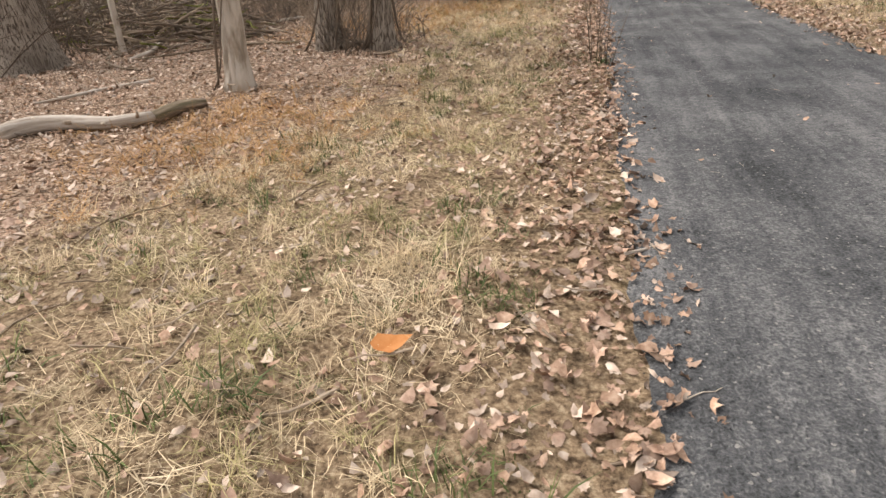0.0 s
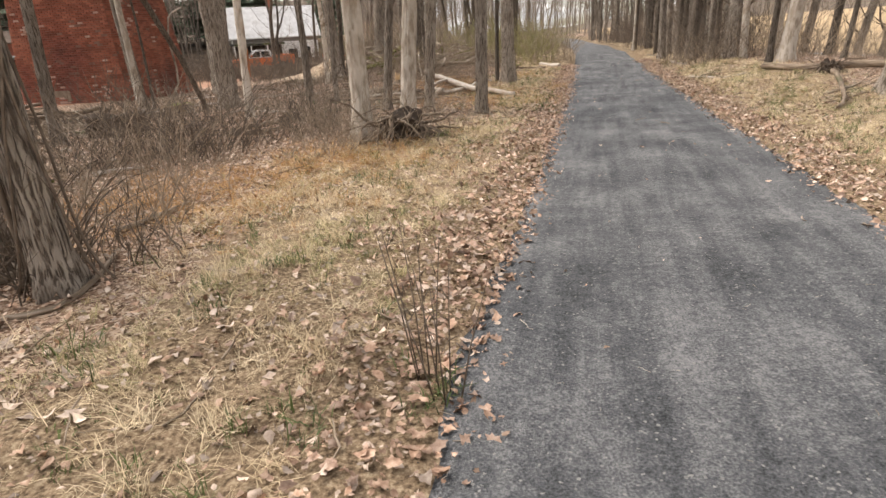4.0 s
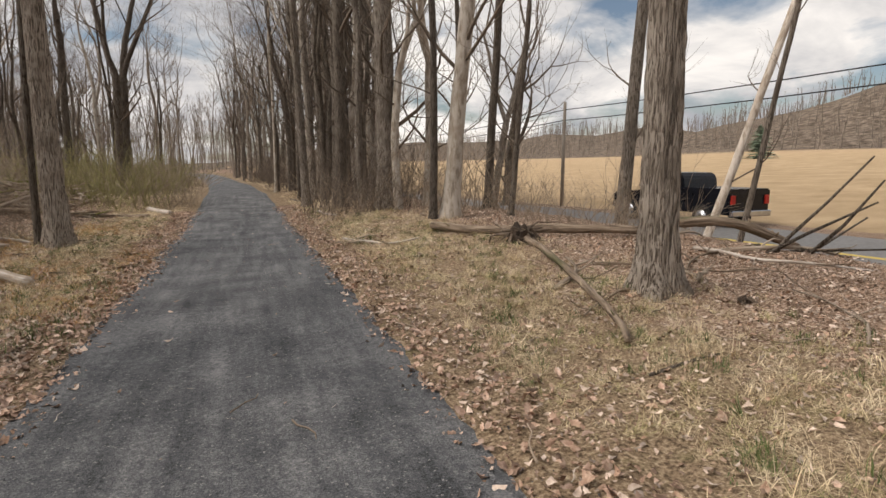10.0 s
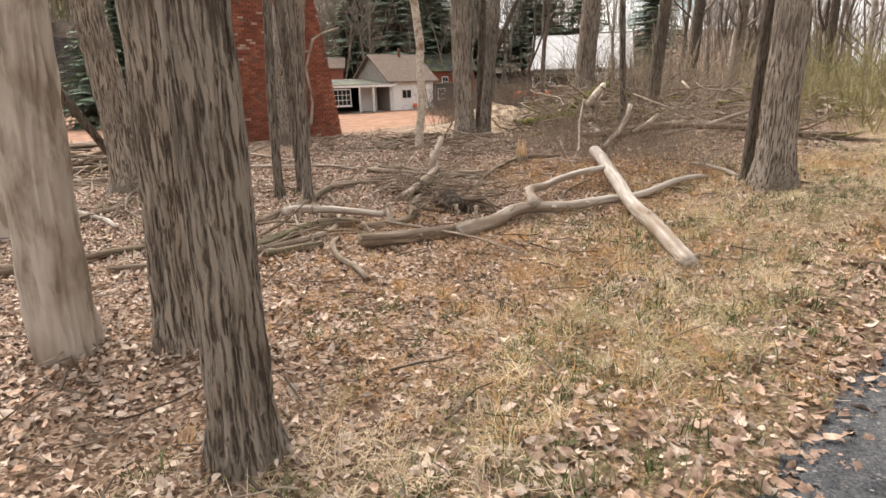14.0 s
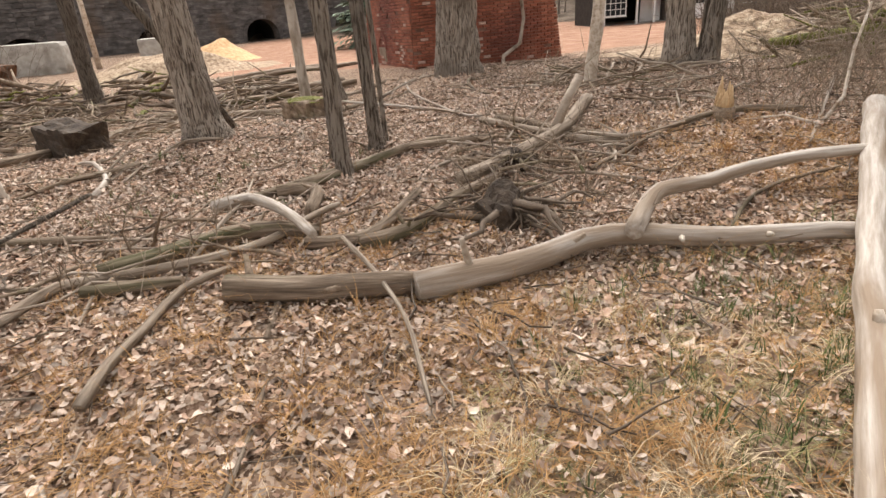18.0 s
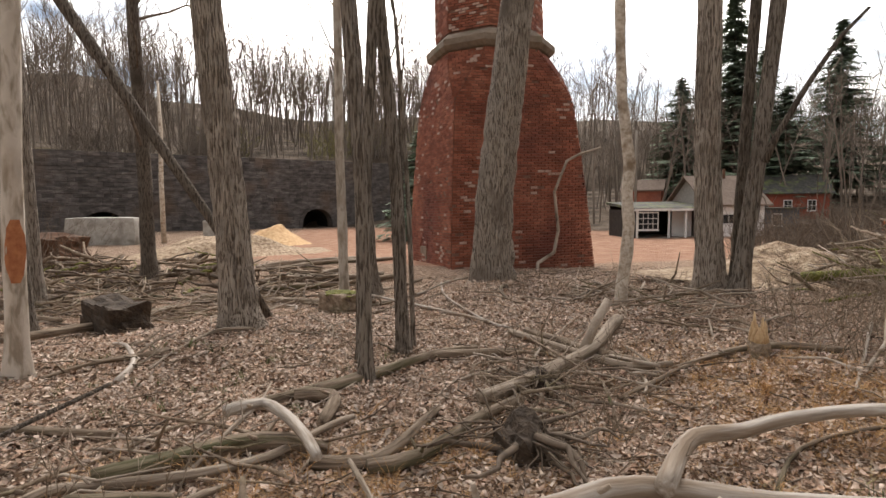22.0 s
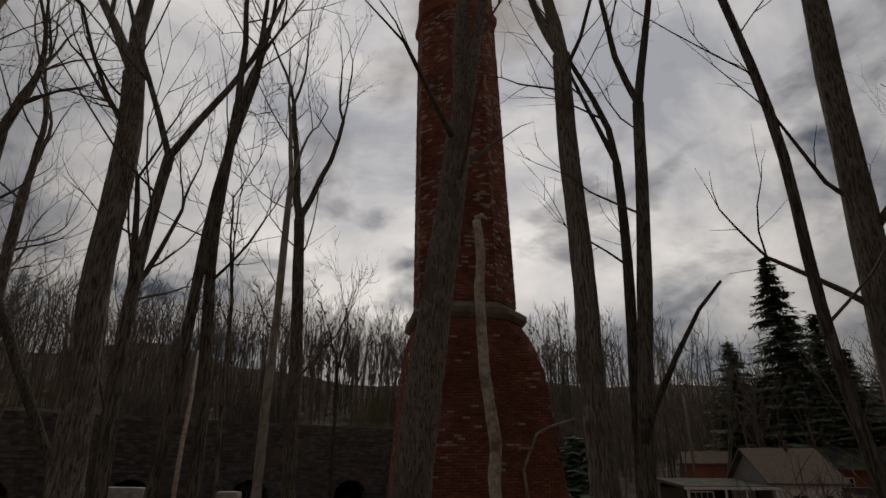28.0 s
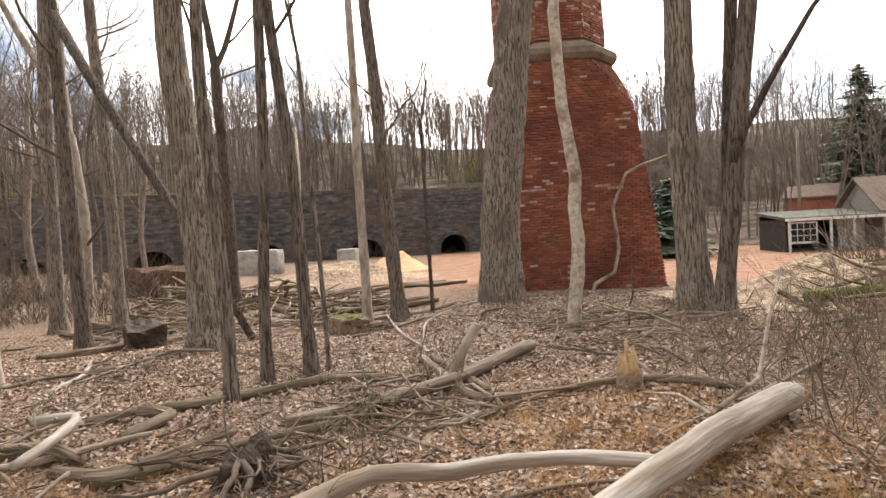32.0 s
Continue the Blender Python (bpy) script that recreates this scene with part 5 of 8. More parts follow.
window(cottage, 6.0, 0.9, 6.8, 1.8, 0.6, 2, 2)

fa = math.degrees(math.atan2(78.22 - 74.81, -14.81 + 23.44))
barn = thing("farmhouse", pose(-23.3, 75.0, -1.3, 0, 0, fa), "old white house with a pale metal roof and dark porch", "house")
part("wall", boxed(0, 0, -0.6, 9.8, 6.5, 3.5), M["grey_wall"], barn)
part("siding", siding(5.7, 0, 0, 9.78, 3.0, 0.25), M["white_paint"], barn, "weathered white boards")
part("roof", gable_roof(0, 9.8, 0, 6.5, 3.6, 6.9, 0.4), M["tin"], barn, "pale streaked metal roof")
part("gable", gable_wall(9.72, 0, 6.5, 3.5, 6.8), M["dark_wood"], barn)
part("gable", gable_wall(-0.04, 0, 6.5, 3.5, 6.8), M["white_paint"], barn)
part("porch_roof", boxed(-0.4, -2.6, 2.7, 5.6, 0, 2.9, 0.02), M["dark_roof"], barn)
part("porch_back", boxed(0.1, -0.1, 0, 5.4, -0.045, 2.65), M["dark_wood"], barn)
for px in (0, 1.8, 3.6, 5.3):
    part("porch_post", boxed(px - 0.07, -2.5, -0.3, px + 0.07, -2.36, 2.7, 0.01), M["trim"], barn)
part("door", boxed(6.2, -0.09, 0, 7.2, -0.035, 2.1), M["dark_wood"], barn)
window(barn, 7.9, 1.0, 8.8, 2.3, -0.035, 2, 2)
part("chimney_stack", boxed(4.6, 2.9, 6.3, 5.3, 3.6, 7.8, 0.02), M["brick"], barn, "brick chimney stack")


# ---- fallen wood ----
LAST = [None]


def fallen(name, wood, pts, r0, r1, label="", under=None, seed=None):
    """A fallen log or branch through points given as x, y and height over the ground, with broken ends and knots."""
    SEED[0] += 1
    rnd = random.Random(SEED[0] if seed is None else seed)
    P = [Vector((x, y, gz(x, y) + h)) for x, y, h in pts]
    fine = []
    for i in range(len(P) - 1):
        a, b = P[max(0, i - 1)], P[min(len(P) - 1, i + 2)]
        k = max(2, int((P[i + 1] - P[i]).length / 0.14))
        for j in range(k):
            u = j / k
            q = 0.5 * ((2 * P[i]) + (P[i + 1] - a) * u + (2 * a - 5 * P[i] + 4 * P[i + 1] - b) * u * u + (3 * P[i] - a - 3 * P[i + 1] + b) * u ** 3)
            fine.append(q)
    fine.append(P[-1])
    n = len(fine)
    wob = min(r0, 0.05) * 0.35
    fine = [q + Vector((noise.noise(q * 3.1), noise.noise(q * 3.3 + Vector((7, 0, 0))), 0.4 * noise.noise(q * 2.7))) * wob for q in fine]
    rad = [(r0 + (r1 - r0) * i / (n - 1)) * (1 + 0.08 * noise.noise(fine[i] * 2.2)) for i in range(n)]
    rad[0] *= 0.9
    rad[-1] *= 0.82
    segs = 14 if r0 > 0.05 else (8 if r0 > 0.02 else 5)
    tb = Tubes().add(fine, rad, segs, rough=0.22 if wood != "peeled" else 0.10)
    me = tb.mesh(name, LOG_WOOD.get(wood, M[wood]))
    grain = me.attributes.new("grain", "FLOAT_VECTOR", "POINT")
    for i in range(n):
        for k in range(segs):
            a = 2 * math.pi * k / segs
            grain.data[i * segs + k].vector = (math.cos(a) * max(rad[i], 0.03) + n * 0.37, math.sin(a) * max(rad[i], 0.03), i * 0.014)
    if under is not None:
        return part(name, me, None, under)
    ob = tagged(new(name, me), label, "log" if name == "log" else "branch", "fallen wood")
    LAST[0] = ob
    if r0 > 0.03:
        for _ in range(rnd.randint(1, 4)):
            i = rnd.randint(1, n - 2)
            d = Vector((rnd.uniform(-1, 1), rnd.uniform(-1, 1), rnd.uniform(0.1, 1))).normalized()
            part("knot", Tubes().add([fine[i], fine[i] + d * rad[i] * 1.3, fine[i] + d * rad[i] * rnd.uniform(1.5, 3.0)], [rad[i] * 0.4, rad[i] * 0.28, rad[i] * 0.18], 6).mesh("knot", M[wood]), None, ob)
    return ob


# the barkless log that leans up on the others, with its torn yellow end
stem = fallen("log", "peeled", [(3.75, 20.50, 0.08), (3.20, 21.5, 0.13), (2.70, 22.4, 0.17), (2.05, 23.6, 0.17), (1.62, 24.4, 0.17), (1.28, 25.05, 0.17)], 0.074, 0.092,
              "pale barkless log propped over a fallen limb", seed=3)
tear = Tubes()
rnd_ = random.Random(4)
for k in range(16):
    a_ = 2 * math.pi * k / 16
    axis_ = Vector((-0.46, 0.89, 0.0))
    c_ = Vector((1.28, 25.05, gz(1.28, 25.05) + 0.17)) + Vector((0.89, 0.46, 0)) * (math.cos(a_) * 0.055) + Vector((0, 0, math.sin(a_) * 0.055))
    tear.add([c_ - axis_ * rnd_.uniform(0.05, 0.16), c_, c_ + axis_ * rnd_.uniform(0.03, 0.10)], [0.024, 0.026, 0.007], 5)
part("torn_end", tear.mesh("torn_end", M["raw_wood"]), None, stem, "freshly torn yellow end")
fallen("branch", "peeled", [(1.57, 20.33, 0.10), (1.62, 20.83, 0.10), (1.58, 21.18, 0.10), (1.65, 21.60, 0.10), (2.00, 22.23, 0.10), (2.34, 22.66, 0.10), (2.51, 22.87, 0.10), (2.67, 23.20, 0.10), (2.86, 23.83, 0.10), (2.98, 24.17, 0.10), (3.15, 24.56, 0.10)], .085, .03, "weathered forked limb lying across the leaves")
fallen("limb", "peeled", [(1.82, 21.62, 0.20), (1.63, 21.89, 0.20), (1.47, 22.21, 0.20), (1.47, 22.66, 0.20), (1.55, 23.00, 0.20), (1.81, 23.50, 0.20), (2.00, 23.76, 0.20)], .062, .035, under=LAST[0])
fallen("log", "rotten", [(1.05, 19.45, 0.08), (1.21, 19.73, 0.08), (1.35, 20.05, 0.08), (1.50, 20.38, 0.08)], .078, .07, "bark-covered log section lying against a peeled limb")
fallen("branch", "grey_wood", [(0.82, 18.21, 0.06), (0.67, 18.38, 0.06), (0.40, 18.61, 0.06), (0.41, 18.84, 0.06), (0.50, 19.38, 0.06), (0.36, 19.80, 0.06), (-0.01, 20.27, 0.06), (-0.09, 20.46, 0.06)], .035, .025, "crooked grey branch lying over logs")
fallen("branch", "grey_wood", [(1.72, 18.77, 0.05), (1.50, 18.88, 0.05), (1.16, 19.05, 0.05), (0.90, 19.24, 0.05), (0.71, 19.52, 0.05)], .03, .022, "crooked grey branch lying over logs")
fallen("branch", "grey_wood", [(-0.36, 17.84, 0.04), (-0.04, 18.12, 0.04), (0.20, 18.35, 0.04), (0.34, 18.61, 0.04)], .022, .015, "thin grey branch lying on leaves")
fallen("log", "rotten", [(-0.96, 17.79, 0.04), (-0.87, 18.17, 0.04), (-0.60, 18.55, 0.04), (-0.49, 18.87, 0.04)], .04, .03, "dark rotting branch in leaf litter")
fallen("log", "rotten", [(0.31, 18.82, 0.06), (0.22, 19.25, 0.06), (0.18, 19.77, 0.06), (0.41, 20.16, 0.06)], .075, .05, "split rotting log with crumbling bark")
fallen("log", "rotten", [(0.57, 18.74, 0.04), (0.65, 18.98, 0.04), (0.77, 19.24, 0.04)], .05, .04, "dark rotting branch in leaf litter")
fallen("branch", "peeled", [(-0.09, 19.56, 0.20), (-0.23, 19.83, 0.20), (0.23, 19.95, 0.20), (0.89, 20.00, 0.20)], .045, .035, "pale curved branch stub on a rotten log")
fallen("branch", "grey_wood", [(0.71, 20.22, 0.10), (1.30, 20.20, 0.10), (1.89, 20.13, 0.10), (2.49, 19.95, 0.10)], .018, .01, "thin leaning branch over a log")
fallen("log", "rotten", [(0.73, 20.32, 0.06), (0.70, 20.68, 0.06), (0.30, 21.31, 0.06), (-0.04, 21.91, 0.06)], .05, .04, "dark log running into a root ball")
fallen("log", "rotten", [(-0.83, 20.32, 0.06), (-1.18, 20.95, 0.06), (-1.58, 21.71, 0.06), (-1.61, 22.28, 0.06)], .055, .045, "dark mossy log in leaf litter")
fallen("branch", "peeled", [(-6.72, 24.08, 0.03), (-4.46, 23.19, 0.03), (-2.58, 22.92, 0.03), (-1.95, 22.93, 0.03)], .022, .016, "pale crooked branch on the leaves")
fallen("log", "rotten", [(-1.63, 22.93, 0.05), (-0.73, 23.12, 0.04), (-0.11, 23.30, 0.05)], .055, .05, "dark log in leaf litter")
fallen("branch", "bark_dark", [(2.52, 20.72, 0.01), (2.46, 21.00, 0.01), (2.43, 21.35, 0.01)], .014, .008, "dark stick on straw and leaves")
fallen("branch", "grey_wood", [(1.80, 19.49, 0.02), (2.19, 19.31, 0.01), (2.48, 19.17, 0.02), (2.64, 19.10, 0.02)], .012, .008, "thin grey stick on the leaves")
fallen("branch", "peeled", [(2.09, 18.66, 0.02), (2.27, 18.69, 0.01), (2.36, 18.71, 0.02)], .014, .01, "short pale stick on the leaves")
fallen("log", "rotten", [(-0.69, 19.69, 0.05), (-0.86, 20.26, 0.05), (-1.25, 20.92, 0.05), (-1.56, 21.74, 0.05), (-1.15, 22.59, 0.04)], .055, .04, "dark rotting log in leaf litter")
fallen("log", "rotten", [(0.52, 20.03, 0.05), (0.64, 20.34, 0.05), (0.43, 20.66, 0.05), (-0.02, 21.12, 0.05)], .05, .035, "dark rotting log in leaf litter")
fallen("log", "grey_wood", [(-0.04, 21.51, 0.10), (-0.30, 22.21, 0.10), (-0.57, 23.00, 0.10), (-1.26, 23.97, 0.10)], .06, .07, "grey log lying across smaller branches")
fallen("branch", "peeled", [(-8.23, 22.64, 0.06), (-3.96, 22.69, 0.06), (-2.41, 22.86, 0.06)], .025, .02, "pale branch on the leaves")
fallen("log", "grey_wood", [(-1.76, 22.79, 0.05), (-0.65, 23.02, 0.04), (-0.13, 23.14, 0.05), (0.06, 23.47, 0.05)], .045, .04, "grey log in leaf litter")
fallen("branch", "rotten", [(1.87, 22.44, 0.03), (1.67, 22.83, 0.03), (1.65, 23.17, 0.03), (1.79, 23.74, 0.03)], .02, .012, "dark branch on rust-coloured straw")
fallen("log", "rotten", [(-2.57, 28.52, 0.10), (-1.78, 29.01, 0.09), (-1.22, 29.17, 0.09)], .05, .045, "mossy log on the brush pile")
fallen("log", "grey_wood", [(-0.37, 28.94, 0.10), (0.80, 26.68, 0.10), (1.14, 26.86, 0.09), (2.22, 27.77, 0.10), (3.25, 28.07, 0.10)], .085, .06, "long grey fallen trunk behind a log")
fallen("log", "rotten", [(4.01, 29.14, 0.06), (5.18, 30.62, 0.06), (6.01, 29.71, 0.06)], .06, .05, "dark log lying by the trail verge")
fallen("log", "peeled", [(6.29, 32.98, 0.06), (6.52, 31.70, 0.07), (6.61, 29.74, 0.07)], .09, .07, "pale broken log end at the trail verge")
fallen("log", "rotten", [(0.67, 26.33, 0.20), (1.86, 26.95, 0.19), (3.20, 27.72, 0.20)], .06, .05, "dark log behind a peeled limb")
fallen("log", "rotten", [(10.49, 20.83, 0.12), (10.75, 19.50, 0.12), (11.66, 18.21, 0.12), (12.45, 17.27, 0.12)], .085, .075, "long bark-covered log lying beside the oak")
fallen("log", "rotten", [(12.55, 16.58, 0.30), (13.25, 16.06, 0.30), (14.39, 15.64, 0.30)], .08, .07, "fallen log above the roadside bank")
fallen("log", "rotten", [(10.99, 18.87, 0.07), (10.09, 17.02, 0.07), (9.01, 15.07, 0.07), (8.49, 14.22, 0.07), (8.13, 13.78, 0.05)], .055, .028, "crooked fallen limb running down to the grass")
fallen("branch", "bark_dark", [(7.78, 13.28, 0.01), (8.07, 13.22, 0.01), (8.57, 13.24, 0.01)], .015, .008, "dark stick on straw grass")
fallen("branch", "peeled", [(-3.49, 4.86, 0.07), (-3.29, 5.01, 0.07), (-2.95, 5.03, 0.07), (-2.56, 4.96, 0.07), (-2.22, 5.07, 0.07)], .075, .05, "pale fallen limb at the edge of the woods")
fallen("log", "rotten", [(-2.23, 5.04, 0.06), (-2.11, 5.29, 0.06), (-1.93, 5.44, 0.06)], .06, .05, "dark broken stump end of a fallen limb")
fallen("branch", "peeled", [(-1.53, 3.36, 0.01), (-1.42, 3.46, 0.01), (-1.28, 3.60, 0.01)], .012, .012, "short pale stick in the straw")
fallen("branch", "grey_wood", [(-0.57, 7.47, 0.02), (-0.30, 7.57, 0.02), (-0.27, 7.92, 0.02), (-0.47, 8.51, 0.02)], .022, .015, "curved pale root branch at the foot of a vine-wrapped tree")
fallen("log", "grey_wood", [(-1.03, 8.07, 0.04), (-0.81, 8.27, 0.04)], .045, .04, "pale log behind a vine-wrapped tree")
fallen("log", "rotten", [(-0.69, 8.95, 0.04), (-0.66, 9.57, 0.04), (-0.58, 10.06, 0.04)], .03, .025, "dark branch at the edge of the grass")
fallen("log", "rotten", [(-2.24, 15.45, 0.05), (-1.53, 16.81, 0.05), (-0.96, 17.53, 0.05)], .06, .05, "dark log in the woods")
fallen("log", "rotten", [(-7.81, 18.97, 0.06), (-6.40, 18.31, 0.06), (-4.85, 17.13, 0.06)], .07, .06, "dark log in the woods")
fallen("log", "rotten", [(-2.27, 15.38, 0.05), (-1.65, 15.35, 0.05), (-1.23, 15.74, 0.05)], .06, .05, "dark log in leaf litter")
fallen("branch", "peeled", [(-0.61, 27.89, 0.05), (0.45, 25.77, 0.05), (1.36, 24.02, 0.04)], .02, .015, "thin pale branch over brown leaves")
fallen("branch", "bark_dark", [(-0.99, 18.78, 0.25), (-0.05, 18.30, 0.25), (0.88, 17.85, 0.25)], .018, .012, "dark bent branch between tree trunks")
fallen("log", "rotten", [(-0.74, 20.13, 0.05), (-0.62, 20.43, 0.05), (-0.09, 20.22, 0.05)], .06, .05, "mossy log in leaf litter")
fallen("branch", "bark_dark", [(2.33, 7.96, 0.01), (2.48, 7.98, 0.01), (2.65, 7.93, 0.01)], .012, .008, "dark stick across the edge of the trail")
fallen("branch", "peeled", [(2.80, 6.41, 0.00), (2.77, 6.30, 0.01), (2.73, 6.20, 0.00)], .008, .006, "pale curved twig on the trail")
fallen("branch", "peeled", [(2.19, 6.60, 0.00), (2.21, 6.48, 0.01), (2.23, 6.36, 0.01)], .008, .006, "pale thin twig on the trail edge")
fallen("branch", "bark_dark", [(2.18, 6.79, 0.01), (2.26, 6.78, 0.00), (2.34, 6.79, 0.00)], .009, .006, "dark twig across the edge of the trail")
fallen("branch", "bark_dark", [(1.59, 4.92, 0.01), (1.71, 4.83, 0.01), (1.83, 4.72, 0.01)], .013, .01, "dark stick across the edge of the trail")
fallen("branch", "bark_dark", [(1.51, 4.57, 0.01), (1.60, 4.52, 0.01), (1.71, 4.45, 0.01)], .013, .01, "dark stick across the edge of the trail")
fallen("branch", "bark_dark", [(1.05, 2.39, 0.01), (1.18, 2.49, 0.01), (1.26, 2.45, 0.01), (1.38, 2.43, 0.01)], .007, .004, "bent dark twig at the trail edge")
fallen("branch", "peeled", [(6.93, 16.42, 0.01), (6.87, 16.29, 0.01), (6.86, 16.17, 0.01)], .012, .008, "pale twig at the trail edge")
fallen("branch", "peeled", [(6.59, 15.89, 0.01), (6.61, 15.79, 0.01), (6.65, 15.71, 0.01)], .012, .008, "pale twig at the trail edge")
fallen("branch", "bark_dark", [(11.63, 34.29, 0.04), (11.52, 32.24, 0.04), (11.64, 31.13, 0.04)], .04, .03, "dark limb on the verge")
fallen("branch", "peeled", [(10.46, 27.67, 0.03), (10.44, 26.79, 0.04), (10.49, 26.11, 0.04)], .04, .03, "pale limb on the verge")

# broken pale log on the brush, and leaning dead pieces
def prop(name, wood, pts, r0, r1, label, cat="branch"):
    """A limb through points in the world that leans or hangs clear of the ground."""
    P = [Vector(p) for p in pts]
    n = len(P)
    return tagged(new(name, Tubes().add(P, [r0 + (r1 - r0) * i / (n - 1) for i in range(n)], 10, rough=0.15).mesh(name, M[wood])), label, cat, "fallen wood")


prop("log", "peeled", [(1.10, 25.95, gz(1.1, 25.95) + 0.06), (1.34, 26.12, 0.40), (1.46, 26.2, 0.66), (1.5, 26.22, 0.88)], 0.055, 0.04, "pale broken log propped upright in the brush", "log")
prop("log", "grey_wood", [(1.9, 26.9, gz(1.9, 26.9) + 0.05), (2.6, 27.4, 0.45), (3.4, 27.9, 0.75)], 0.045, 0.035, "grey log sticking out of the brush pile", "log")
prop("log", "moss", [(-0.6, 27.9, gz(-.6, 27.9) + 0.1), (-0.25, 28.2, 0.85), (0.3, 28.6, 1.2)], 0.08, 0.07, "pale mossy log on top of the brush pile", "log")
prop("branch", "peeled", [(1.13, 24.51, gz(1.13, 24.51)), (1.05, 24.95, 0.22), (0.98, 25.1, 0.62), (1.0, 25.2, 1.0)], 0.018, 0.01, "thin white crooked branch standing out of the leaves")
prop("branch", "peeled", [(1.13, 24.51, gz(1.13, 24.51) + .02), (0.85, 24.45, 0.1), (0.5, 24.35, 0.03)], 0.015, 0.008, "thin white branch lying on rust-coloured straw")
prop("branch", "bark_dark", [(-1.30, 26.45, 2.0), (-1.21, 26.55, 2.36), (-1.01, 26.82, 2.98), (-0.78, 27.09, 3.57), (-0.58, 27.31, 3.9)], 0.05, 0.02, "dark dead limb jutting from a leaning trunk")
prop("log", "bark_dark", [(-4.6, 20.4, gz(-4.6, 20.4) + 0.05), (-4.75, 19.7, 1.25), (-5.0, 18.9, 2.6), (-5.4, 17.9, 4.3), (-5.7, 17.3, 5.4)], 0.06, 0.09, "dark dead tree fallen against its neighbours", "log")
prop("branch", "grey_wood", [(-0.63, 22.91, gz(-.63, 22.91) - 0.03), (-0.6, 23.1, 0.25), (-0.57, 23.25, 0.5)], 0.05, 0.045, "grey broken branch stub standing in leaves")
torn = thing("stump", pose(0.29, 24.33, gz(0.29, 24.33) - 0.04), "splintered orange stump of a broken sapling", "stump")
rn_ = random.Random(12)
part("foot", Tubes().add([(0, 0, 0), (0, 0, 0.08), (0.01, 0, 0.16)], [0.125, 0.105, 0.095], 14, rough=0.25).mesh("foot", M["rotten"]), None, torn)
for k_ in range(11):
    a_, h_ = k_ * 0.571, rn_.uniform(0.2, 0.36)
    c_ = Vector((math.cos(a_) * 0.062, math.sin(a_) * 0.062, 0.1))
    part("splinter", Tubes().add([c_, c_ + Vector((0, 0, h_ * 0.5)), c_ * 0.9 + Vector((rn_.uniform(-.02, .02), rn_.uniform(-.02, .02), h_))], [0.034, 0.026, 0.006], 5, rough=0.2).mesh("splinter", M["raw_wood"]), None, torn)
for pts_ in ([(12.6, 15.25, -0.05), (12.75, 15.0, 0.45), (12.95, 14.6, 1.0), (13.15, 14.2, 1.6)], [(12.4, 15.4, 0.05), (12.9, 14.8, 0.55), (13.4, 14.2, 1.0)],
             [(12.2, 15.5, 0.1), (12.9, 14.9, 0.3), (13.8, 14.1, 0.35)], [(12.9, 14.9, 0.1), (13.0, 14.4, 0.7), (13.0, 14.0, 1.3)], [(12.5, 15.3, 0.15), (13.1, 14.9, 0.2), (13.9, 14.5, 0.75)]):
    prop("branch", "bark_dark", pts_, 0.035, 0.012, "dark dead branch of a fallen crown by the road")


def root_ball(x, y, r, high, count, label, seed):
    """A tipped plate of soil with roots that spray out of it."""
    rnd = random.Random(seed)
    ob = thing("root_ball", pose(x, y, gz(x, y) - 0.03), label, "root ball")
    bm = bmesh.new()
    bmesh.ops.create_icosphere(bm, subdivisions=3, radius=1)
    for q in bm.verts:
        k = 1 + 0.45 * noise.noise(q.co * 1.9 + Vector((seed, 0, 0))) + 0.2 * noise.noise(q.co * 5)
        q.co = Vector((q.co.x * r * 0.66 * k, q.co.y * r * 0.55 * k, max(-0.05, (q.co.z * 0.6 + 0.35) * high * 0.8 * k)))
    part("soil", bm, M["dark_soil"], ob)
    for _ in range(count):
        a = rnd.uniform(0, 6.283)
        d = Vector((math.cos(a), math.sin(a), rnd.uniform(-0.6, 0.35)))
        p = Vector((math.cos(a) * r * 0.5, math.sin(a) * r * 0.4, high * rnd.uniform(0.25, 0.7)))
        pts = [p]
        for _ in range(5):
            d = (d + Vector((rnd.uniform(-1, 1), rnd.uniform(-1, 1), rnd.uniform(-1.0, 0.6))) * 0.6).normalized()
            p = p + d * r * rnd.uniform(0.2, 0.5)
            pts.append(Vector((p.x, p.y, max(p.z, 0.0))))
        w = rnd.uniform(0.005, 0.012) if rnd.random() < 0.6 else rnd.uniform(0.016, 0.034)
        part("root", Tubes().add(pts, [w * (1 - 0.15 * i) for i in range(6)], 5, cap=False).mesh("root", M["root"]), None, ob)
    return ob


root_ball(0.82, 21.38, 0.36, 0.34, 48, "dark upturned root ball in leaf litter", 5)
root_ball(1.35, 13.35, 0.5, 0.6, 90, "tangle of dark roots and brush beside a pale tree", 6)
root_ball(10.6, 18.1, 0.32, 0.45, 50, "dark upturned stump with broken roots", 7)
root_ball(9.95, 13.9, 0.1, 0.12, 8, "small dark stump in rust-coloured leaves", 8)
root_ball(-0.25, 22.2, 0.28, 0.26, 40, "dark upturned root ball in leaf litter", 9)


